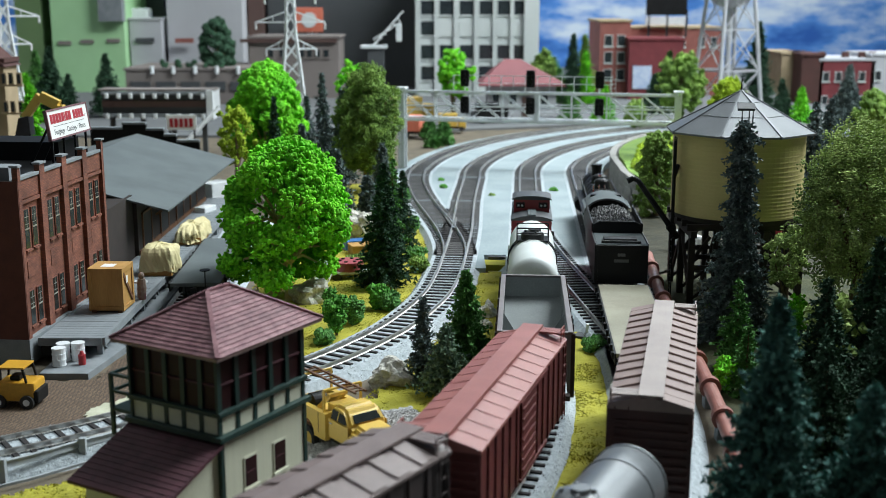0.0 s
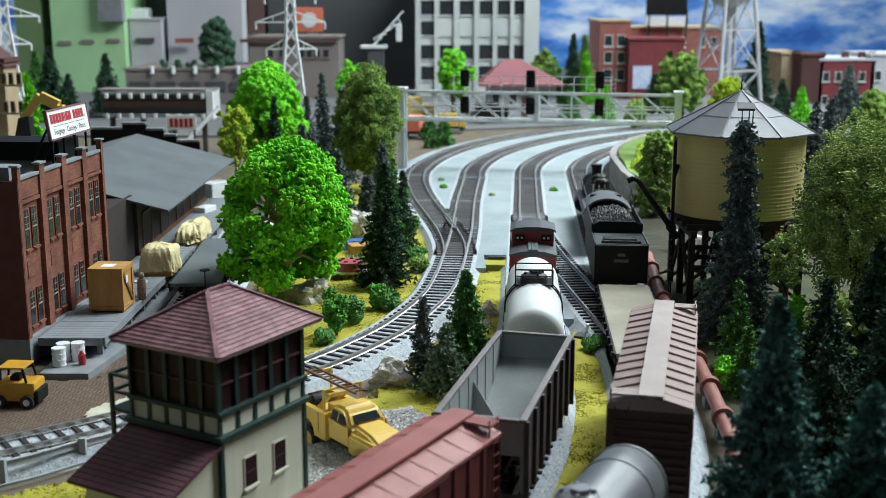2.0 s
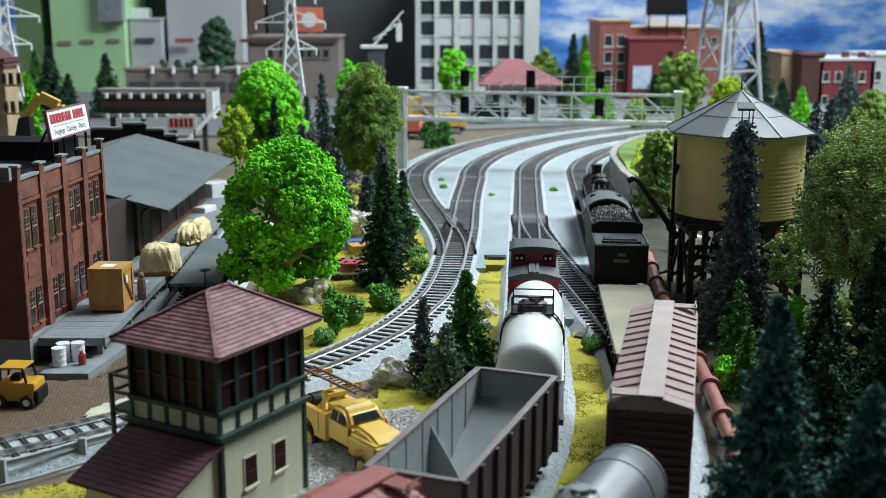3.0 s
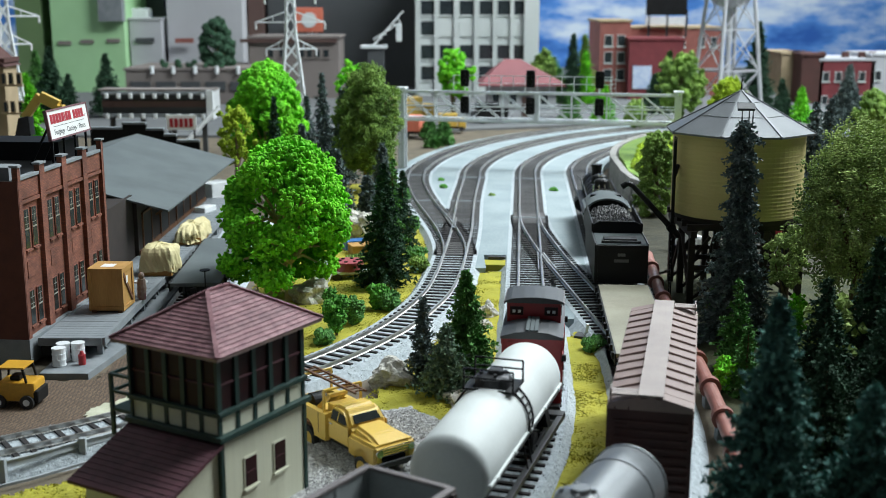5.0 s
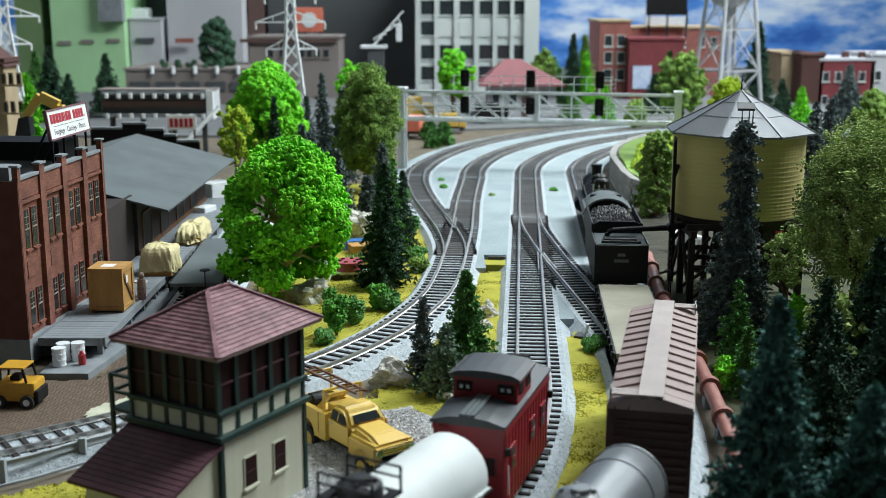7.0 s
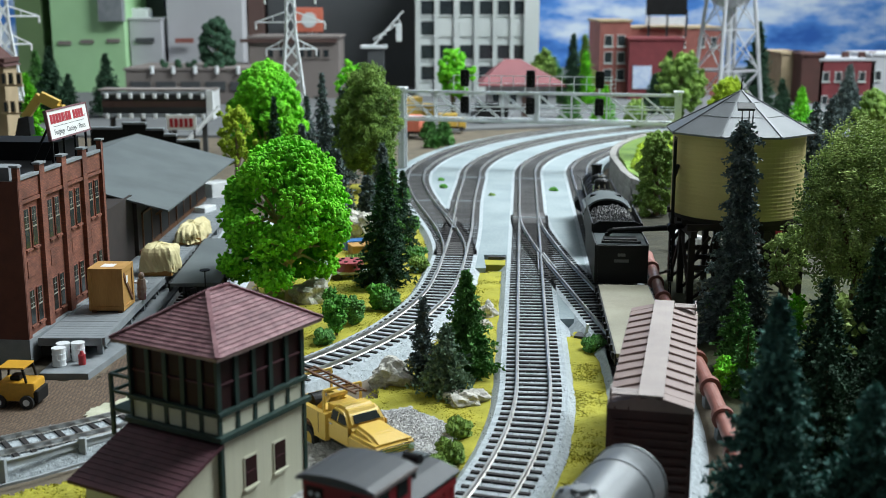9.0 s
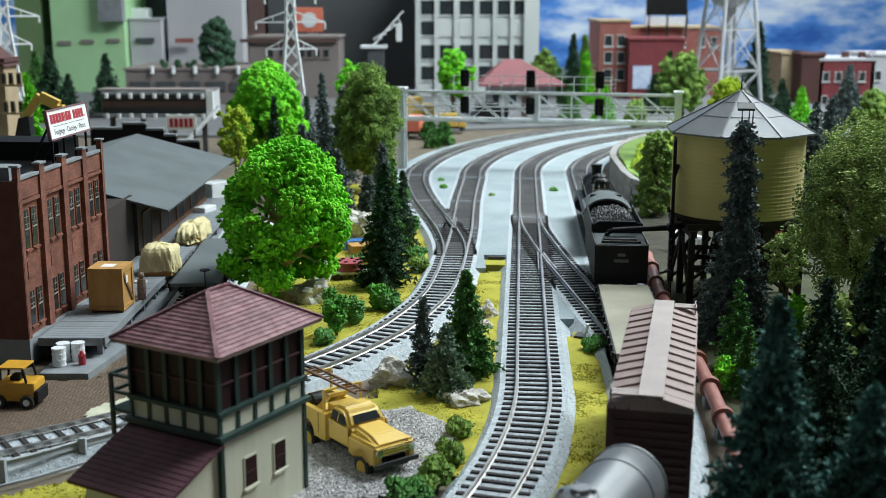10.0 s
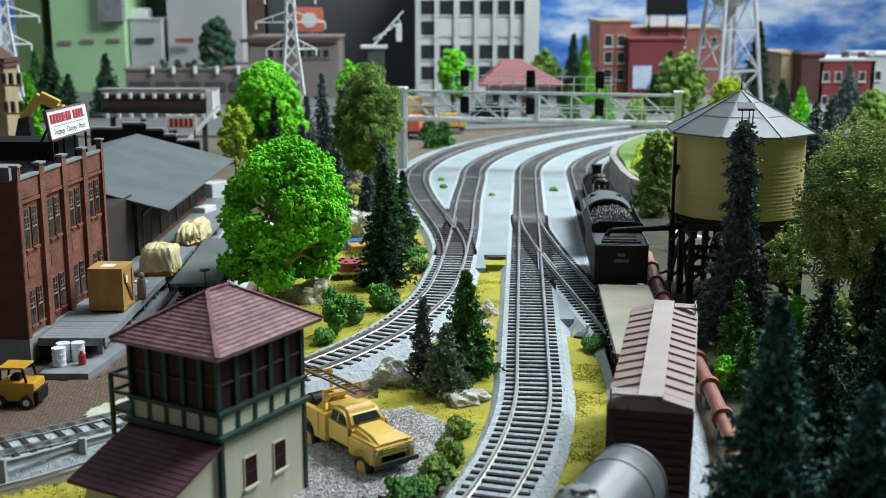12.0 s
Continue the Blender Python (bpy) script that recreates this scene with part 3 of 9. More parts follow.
def ladder(parent, x, y, z0, z1, axis, width=0.45, material=None, rungs=6):
    b = B()
    dx, dy = (width / 2, 0) if axis == "x" else (0, width / 2)
    for s in (-1, 1):
        bar(b, (x + s * dx, y + s * dy, z0), (x + s * dx, y + s * dy, z1), 0.05)
    for i in range(rungs):
        z = z0 + (z1 - z0) * (i + 0.5) / rungs
        bar(b, (x - dx, y - dy, z), (x + dx, y + dy, z), 0.045)
    return part("ladder", b, material or M_BLACK, parent)


def boxcar(name, label, roofmat, sidemat, walkmat, L=13.9, W=3.2, H=4.22, RH=4.62, ribs=13, group="train cars", rise=0.09, ribw=0.16):
    car = thing(name, 0, 0, 0.9, 0, label, "boxcar", group)
    h = L / 2
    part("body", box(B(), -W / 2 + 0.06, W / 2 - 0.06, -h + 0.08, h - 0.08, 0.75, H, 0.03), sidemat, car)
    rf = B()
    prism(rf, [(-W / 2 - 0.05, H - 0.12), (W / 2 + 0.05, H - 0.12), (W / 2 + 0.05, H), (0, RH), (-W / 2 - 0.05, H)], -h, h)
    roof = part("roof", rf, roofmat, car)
    step = L / ribs
    for i in range(ribs + 1):
        y = -h + i * step
        y = min(max(y, -h + ribw / 2), h - ribw / 2)
        r = B()
        for s in (-1, 1):
            bar(r, (s * (W / 2 - 0.01), y, H + 0.03), (s * 0.36, y, RH - (RH - H) * 0.36 / (W / 2) + 0.03), ribw, rise)
        part("roof_rib", r, roofmat, roof)
    wb = B()
    for s in (-1, 0, 1):
        box(wb, s * 0.312 - 0.155, s * 0.312 + 0.155, -h - 0.12, h + 0.12, RH + 0.03, RH + 0.12)
    part("running_board", wb, walkmat, car, "plank running board along the roof ridge")
    for s in (-1, 1):
        lw = B()
        for k in range(3):
            y = s * (h - 0.16 - k * 0.24)
            box(lw, min(s * 0.5, s * (W / 2 - 0.02)), max(s * 0.5, s * (W / 2 - 0.02)), y - 0.1, y + 0.1, RH - 0.03, RH + 0.05)
        part("end_board", lw, walkmat, roof, "short cross boards at the roof end")
        gr = B()
        x = s * (W / 2 - 0.08)
        bar(gr, (x, s * (h - 0.75), RH + 0.2), (x, s * (h - 0.05), RH + 0.2), 0.05)
        for y in (h - 0.7, h - 0.1):
            bar(gr, (x, s * y, H), (x, s * y, RH + 0.2), 0.05)
        part("grab_iron", gr, walkmat, roof)
    for s in (-1, 1):
        x = s * (W / 2 - 0.06)
        d = B()
        box(d, min(x, x + s * 0.09), max(x, x + s * 0.09), -1.15, 1.15, 0.9, H - 0.25, 0.02)
        door = part("door", d, sidemat, car)
        dr = B()
        for k in range(7):
            z = 1.1 + k * 0.42
            box(dr, min(x + s * 0.06, x + s * 0.13), max(x + s * 0.06, x + s * 0.13), -1.05, 1.05, z, z + 0.12)
        part("door_rib", dr, sidemat, door)
        part("door_track", box(B(), min(x, x + s * 0.12), max(x, x + s * 0.12), -1.3, 3.2, 0.78, 0.9), sidemat, car)
        part("door_track", box(B(), min(x, x + s * 0.12), max(x, x + s * 0.12), -1.3, 3.2, H - 0.3, H - 0.2), sidemat, car)
        for k in range(6):
            for sg in (-1, 1):
                y = sg * (1.7 + k * (h - 1.9) / 5)
                part("side_post", box(B(), min(x, x + s * 0.07), max(x, x + s * 0.07), y - 0.09, y + 0.09, 0.8, H - 0.15), sidemat, car)
        ladder(car, x + s * 0.1, s * (h - 0.4), 0.7, H, "y", 0.5, sidemat, 8)
        ladder(car, s * (W / 2 - 0.5), s * (h + 0.03), 0.7, H, "x", 0.5, sidemat, 8)
        for k in range(9):
            part("end_rib", box(B(), -W / 2 + 0.15, W / 2 - 0.15, s * (h - 0.08) - 0.08, s * (h - 0.08) + 0.08, 1.0 + k * 0.34, 1.16 + k * 0.34, 0.05), sidemat, car)
    part("underframe", box(B(), -0.5, 0.5, -h + 0.1, h - 0.1, 0.5, 0.76, 0.02), M_BLACK, car)
    bw = B()
    cyl(bw, (0.5, h + 0.1, RH - 0.6), (0.5, h + 0.16, RH - 0.6), 0.32, n=16)
    part("brake_wheel", bw, M_BLACK, car)
    for y in (-h + 2.1, h - 2.1):
        truck(car, y)
    couplers(car, h)
    return car


def hopper():
    car = thing("open_hopper", 0, 0, 0.9, 0, "empty grey two-bay open hopper car with ribbed dark sides", "hopper car", "train cars")
    h, W, z0, z1, th = 5.67, 3.4, 1.0, 3.84, 0.1
    for s in (-1, 1):
        x = s * W / 2
        sd = part("side_sheet", box(B(), min(x, x - s * th), max(x, x - s * th), -h, h, z0 - 0.2, z1), M_HOPPER, car)
        part("side_cladding", box(B(), min(x + s * 0.005, x + s * 0.05), max(x + s * 0.005, x + s * 0.05), -h, h, z0 - 0.25, z1 - 0.02), M_HOPSIDE, sd, "dark weathered outer sheet")
        part("top_rim", box(B(), min(x - s * 0.16, x + s * 0.1), max(x - s * 0.16, x + s * 0.1), -h - 0.06, h + 0.06, z1, z1 + 0.13, 0.03), M_HOPRIM, sd, "brown-grey top rim")
        for k in range(8):
            y = -h + 0.15 + k * (2 * h - 0.3) / 7
            part("side_post", box(B(), min(x + s * 0.04, x + s * 0.2), max(x + s * 0.04, x + s * 0.2), y - 0.1, y + 0.1, z0 - 0.3, z1), M_HOPSIDE, sd)
            part("inner_post", box(B(), min(x - s * th, x - s * (th + 0.04)), max(x - s * th, x - s * (th + 0.04)), y - 0.12, y + 0.12, z0, z1), M_HOPPER, sd)
    for s in (-1, 1):
        e = B()
        box(e, -W / 2 + th, W / 2 - th, s * h - 0.05, s * h + 0.05, 2.5, z1)
        part("end_sheet", e, M_HOPPER, car)
        part("end_rim", box(B(), -W / 2 + 0.16, W / 2 - 0.16, s * h - 0.12, s * h + 0.12, z1, z1 + 0.125, 0.03), M_HOPRIM, car)
        sl = B()
        prism(sl, [(s * h, 2.75), (s * 1.1, 0.75), (s * 1.1, 0.62), (s * h, 2.62)], -W / 2 + th, W / 2 - th)
        bmesh.ops.rotate(sl, verts=sl.verts, cent=(0, 0, 0), matrix=Matrix.Rotation(math.pi / 2, 3, "Z"))
        part("slope_sheet", sl, M_HOPPER, car, "smooth sloping grey floor plate")
        ladder(car, s * (W / 2 - 0.5), s * (h + 0.12), 0.5, z1, "x", 0.5, M_HOPSIDE, 7)
        part("end_sill", box(B(), -W / 2, W / 2, min(s * h, s * (h + 0.5)), max(s * h, s * (h + 0.5)), 0.7, 0.95, 0.02), M_HOPSIDE, car)
    r = B()
    prism(r, [(-1.1, 0.6), (0, 1.35), (1.1, 0.6)], -W / 2 + th, W / 2 - th)
    bmesh.ops.rotate(r, verts=r.verts, cent=(0, 0, 0), matrix=Matrix.Rotation(math.pi / 2, 3, "Z"))
    part("centre_ridge", r, M_HOPPER, car)
    for y in (0.0,):
        g = B()
        prism(g, [(-W / 2 + th, 3.35), (-W / 2 + th, 0.9), (-0.1, 0.9)], y - 0.04, y + 0.04)
        part("gusset", g, M_HOPPER, car)
        g = B()
        prism(g, [(W / 2 - th, 3.35), (0.1, 0.9), (W / 2 - th, 0.9)], y - 0.04, y + 0.04)
        part("gusset", g, M_HOPPER, car)
    part("centre_sill", box(B(), -0.4, 0.4, -h, h, 0.42, 0.72, 0.02), M_BLACK, car)
    for y in (-h + 1.6, h - 1.6):
        truck(car, y)
    couplers(car, h + 0.3)
    return car


def tank_shell(r, half, zc):
    """Cylinder with dished ends along y."""
    bm = B()
    prof = [(0.0, -half - 0.34), (r * 0.5, -half - 0.27), (r * 0.8, -half - 0.13), (r * 0.93, -half), (r, -half + 0.2)]
    prof += [(r, -half + (2 * half) * k / 6) for k in range(1, 6)]
    prof += [(x, -y) for x, y in prof[4::-1]]
    n = 40
    rings = []
    for x, y in prof:
        if x < 1e-6:
            rings.append([bm.verts.new((0, y, zc))])
        else:
            rings.append([bm.verts.new((x * math.cos(2 * math.pi * i / n), y, zc + x * math.sin(2 * math.pi * i / n))) for i in range(n)])
    for a, b in zip(rings, rings[1:]):
        for i in range(n):
            if len(a) == 1:
                bm.faces.new((a[0], b[(i + 1) % n], b[i]))
            elif len(b) == 1:
                bm.faces.new((b[0], a[i], a[(i + 1) % n]))
            else:
                bm.faces.new((a[i], a[(i + 1) % n], b[(i + 1) % n], b[i]))
    bmesh.ops.recalc_face_normals(bm, faces=bm.faces[:])
    return bm


def tank_car(name, label, paint, r, half, group, fittings):
    car = thing(name, 0, 0, 0.9, 0, label, "tank car", group)
    zc = 1.3 + r
    part("tank", tank_shell(r, half, zc), paint, car, smooth=True)
    if fittings:
        for s in (-1, 1):
            part("seam_lip", box(B(), min(s * (r - 0.1), s * (r + 0.07)), max(s * (r - 0.1), s * (r + 0.07)), -half + 0.1, half - 0.1, zc - 0.32, zc - 0.24, 0.02), paint, car)
            for k in range(5):
                y = -half + 0.9 + k * (2 * half - 1.8) / 4
                part("lip_clamp", box(B(), min(s * r * 0.95, s * (r + 0.12)), max(s * r * 0.95, s * (r + 0.12)), y - 0.12, y + 0.12, zc - 0.4, zc - 0.22, 0.02), paint, car)
    else:
        for y in (-half + 0.15, -half + 1.5, half - 1.5, half - 0.15):
            b = B()
            cyl(b, (0, y - 0.06, zc), (0, y + 0.06, zc), r + 0.035, n=40)
            part("tank_band", b, paint, car)
    top = zc + r
    d = B()
    cyl(d, (0, 0, top - 0.35), (0, 0, top + 0.28), 0.78, 0.72, n=24)
    lump(d, (0, 0, top + 0.28), (0.7, 0.7, 0.16), 1, 2, 0.0)
    dome = part("dome", d, fittings if fittings else paint, car)
    lid = B()
    cyl(lid, (0.1, 0, top + 0.36), (0.1, 0, top + 0.56), 0.34, 0.3, n=16)
    for k in range(4):
        a = k * math.pi / 2 + 0.4
        cyl(lid, (0.5 * math.cos(a), 0.5 * math.sin(a), top + 0.3), (0.5 * math.cos(a), 0.5 * math.sin(a), top + 0.5), 0.08, n=8)
    part("hatch", lid, fittings if fittings else paint, dome)
    if fittings:
        pl = B()
        for s in (-1, 1):
            box(pl, min(s * 0.7, s * 1.05), max(s * 0.7, s * 1.05), -0.85, 0.85, top - 0.12, top - 0.05)
            box(pl, -1.05, 1.05, min(s * 0.72, s * 0.85), max(s * 0.72, s * 0.85), top - 0.12, top - 0.05)
        part("platform", pl, M_BLACK, car)
        rl = B()
        for sx in (-1, 1):
            for sy in (-1, 1):
                bar(rl, (sx * 1.0, sy * 0.8, top - 0.1), (sx * 1.0, sy * 0.8, top + 0.75), 0.07)
        for z in (0.4, 0.75):
            for s in (-1, 1):
                bar(rl, (-1.0, s * 0.8, top + z), (1.0, s * 0.8, top + z), 0.06)
        part("railing", rl, M_BLACK, car, "thin black platform railing")
        for s in (-1, 1):
            lb = B()
            prev = None
            for k in range(9):
                a = math.radians(64 - k * 12)
                p = (s * (r + 0.07) * math.cos(a), zc + (r + 0.07) * math.sin(a))
                for yy in (-0.32, 0.32):
                    if prev:
                        bar(lb, (prev[0], yy, prev[1]), (p[0], yy, p[1]), 0.07)
                if k:
                    bar(lb, (p[0], -0.32, p[1]), (p[0], 0.32, p[1]), 0.06)
                prev = p
            bar(lb, (prev[0], -0.32, prev[1]), (s * 1.6, -0.32, 0.6), 0.07)
            bar(lb, (prev[0], 0.32, prev[1]), (s * 1.6, 0.32, 0.6), 0.07)
            part("ladder", lb, M_BLACK, car)
    for y in (-half + 0.9, half - 0.9):
        sd = B()
        prism(sd, [(-1.2, 0.8), (1.2, 0.8), (1.0, 1.7), (-1.0, 1.7)], y - 0.3, y + 0.3)
        part("saddle", sd, M_BLACK, car)
    fr = B()
    box(fr, -0.5, 0.5, -half - 0.5, half + 0.5, 0.55, 0.95, 0.03)
    for s in (-1, 1):
        box(fr, min(s * 1.35, s * 1.6), max(s * 1.35, s * 1.6), -half - 0.5, half + 0.5, 0.7, 0.95, 0.02)
        box(fr, -1.6, 1.6, min(s * half, s * (half + 0.6)), max(s * half, s * (half + 0.6)), 0.7, 0.98, 0.02)
    part("frame", fr, M_STEELDK, car)
    hr = B()
    for s in (-1, 1):
        bar(hr, (s * (r + 0.1), -half, zc - 0.35), (s * (r + 0.1), half, zc - 0.35), 0.05)
    part("handrail", hr, M_BLACK, car)
    for y in (-half + 1.4, half - 1.4):
        truck(car, y)
    couplers(car, half + 0.4)
    return car


def caboose():
    """A wooden caboose whose cupola is as wide as its body; near end flush with the roof."""
    car = thing("caboose", 0, 0, 0.9, 0, "deep red wooden caboose with grey roof and wide cupola", "caboose", "train cars")
    h, W, H, zc = 3.45, 2.74, 3.98, 5.12
    part("body", box(B(), -W / 2, W / 2, -h, h, 0.7, H, 0.03), M_CABRED, car)
    for s in (-1, 1):
        x = s * W / 2
        for k in range(15):
            y = -h + 0.25 + k * (2 * h - 0.5) / 14
            part("side_batten", box(B(), min(x, x + s * 0.03), max(x, x + s * 0.03), y - 0.06, y + 0.06, 0.75, H - 0.15), M_CABRED, car)
        part("letter_board", box(B(), min(x, x + s * 0.05), max(x, x + s * 0.05), -h, h, H - 0.32, H - 0.08), M_CABRED, car)
        for y in (-2.4, 0.6, 2.3):
            w = part("window", box(B(), min(x, x + s * 0.08), max(x, x + s * 0.08), y - 0.36, y + 0.36, 2.0, 3.0, 0.02), M_CABRED, car)
            part("pane", box(B(), min(x + s * 0.06, x + s * 0.095), max(x + s * 0.06, x + s * 0.095), y - 0.25, y + 0.25, 2.1, 2.9), M_GLASS, w)
            part("sash_bar", box(B(), min(x + s * 0.09, x + s * 0.11), max(x + s * 0.09, x + s * 0.11), y - 0.25, y + 0.25, 2.47, 2.53), M_CABRED, w)
        part("grab_iron", bar(B(), (x + s * 0.09, -h + 0.3, 1.3), (x + s * 0.09, -h + 0.3, 2.4), 0.05), M_WHITEPL, car, "pale grab iron")
    rf = B()
    prism(rf, [(-1.45, H), (1.45, H), (1.45, H + 0.1), (0.75, H + 0.3), (0, H + 0.36), (-0.75, H + 0.3), (-1.45, H + 0.1)], -h - 0.2, h + 0.2)
    roof = part("roof", rf, M_CABROOF, car)
    for s in (-1, 0, 1):
        part("running_plank", box(B(), s * 0.2 - 0.085, s * 0.2 + 0.085, -h - 0.22, h + 0.22, H + 0.38, H + 0.45), M_SHEDROOF, roof)
    c0, c1 = -1.3, 0.85
    cu = part("cupola", box(B(), -1.28, 1.28, c0, c1, H + 0.08, zc, 0.03), M_CABRED, car)
    cr = B()
    prism(cr, [(-1.38, zc - 0.02), (1.38, zc - 0.02), (1.38, zc + 0.07), (1.1, zc + 0.18), (0.5, zc + 0.25), (0, zc + 0.27), (-0.5, zc + 0.25), (-1.1, zc + 0.18), (-1.38, zc + 0.07)], c0 - 0.14, c1 + 0.14)
    cr = part("cupola_roof", cr, M_CABROOF, cu, "low arched grey cupola roof")
    for s in (-1, 1):
        part("roof_lip", box(B(), min(s * 1.36, s * 1.43), max(s * 1.36, s * 1.43), c0 - 0.14, c1 + 0.14, zc - 0.08, zc + 0.06, 0.02), M_HOPRIM, cr)
    for y in (c0, c1):
        for x in (-0.82, 0.82):
            cw = part("cupola_window", box(B(), x - 0.32, x + 0.32, y - 0.03, y + 0.03, H + 0.5, H + 0.92, 0.01), M_GLASSDK, cu, "small dark cupola window")
            for q in (-0.13, 0.13):
                # White tabs are painted glints on the dark cupola glass.
                part("window_glint", box(B(), x + q - 0.07, x + q + 0.07, y - 0.045, y + 0.045, H + 0.62, H + 0.76), M_WHITEPL, cw, "small white glint painted on the cupola window")
    for s in (-1, 1):
        for y in (-0.75, 0.3):
            x = s * 1.28
            part("cupola_window", box(B(), x - 0.03, x + 0.03, y - 0.3, y + 0.3, H + 0.45, H + 0.95, 0.01), M_GLASS, cu)
    sj = B()
    cyl(sj, (0.62, 2.0, H + 0.2), (0.62, 2.0, H + 0.95), 0.13, n=12)
    cyl(sj, (0.32, 2.0, H + 0.95), (0.92, 2.0, H + 0.95), 0.17, n=12)
    part("smoke_jack", sj, M_BLACK, car)
    for s in (-1, 1):
        part("end_platform", box(B(), -W / 2, W / 2, min(s * h, s * (h + 0.45)), max(s * h, s * (h + 0.45)), 0.72, 0.88, 0.02), M_BLACK, car)
        part("end_door", box(B(), -0.42, 0.42, s * h - 0.05, s * h + 0.05, 0.9, 3.1, 0.02), M_CABRED, car)
        for x in (-0.85, 0.85):
            ew = part("end_window", box(B(), x - 0.27, x + 0.27, s * h - 0.05, s * h + 0.05, 2.0, 2.9, 0.02), M_CABRED, car)
            part("pane", box(B(), x - 0.19, x + 0.19, s * h - 0.065, s * h + 0.065, 2.1, 2.8), M_GLASSDK, ew)
        ladder(car, -0.95, s * (h + 0.1), 0.9, H, "x", 0.4, M_CABRED, 8)
        lp = B()
        box(lp, W / 2 + 0.02, W / 2 + 0.22, s * (h - 0.1) - 0.1, s * (h - 0.1) + 0.1, 2.9, 3.2, 0.03)
        part("marker_lamp", lp, M_BLACK, car)
        part("step", box(B(), -W / 2 - 0.1, W / 2 + 0.1, s * (h + 0.05) - 0.3, s * (h + 0.05) + 0.3, 0.32, 0.4, 0.02), M_BLACK, car)
    part("underframe", box(B(), -0.6, 0.6, -h - 0.3, h + 0.3, 0.45, 0.72, 0.02), M_BLACK, car)
    for y in (-h + 1.3, h - 1.3):
        truck(car, y)
    couplers(car, h + 0.1)
    return car


def flat_car(name, label, deck, L, group):
    car = thing(name, 0, 0, 0.9, 0, label, "flatcar", group)
    h = L / 2
    part("deck", box(B(), -1.6, 1.6, -h, h, 0.9, 1.14, 0.02), deck, car)
    for s in (-1, 1):
        part("side_sill", box(B(), min(s * 1.6, s * 1.68), max(s * 1.6, s * 1.68), -h, h, 0.6, 1.12), M_BLACK, car)
        for k in range(11):
            y = -h + 0.5 + k * (L - 1.0) / 10
            part("stake_pocket", box(B(), min(s * 1.68, s * 1.82), max(s * 1.68, s * 1.82), y - 0.12, y + 0.12, 0.7, 1.06, 0.01), M_BLACK, car)
    part("underframe", box(B(), -0.6, 0.6, -h + 0.1, h - 0.1, 0.5, 0.9, 0.02), M_BLACK, car)
    bs = B()
    bar(bs, (0.7, -h - 0.1, 0.9), (0.7, -h - 0.1, 2.0), 0.07)
    cyl(bs, (0.7, -h - 0.1, 2.0), (0.7, -h - 0.1, 2.07), 0.33, n=16)
    part("brake_staff", bs, M_BLACK, car)
    for y in (-h + 2.0, h - 2.0):
        truck(car, y)
    couplers(car, h)
    return car


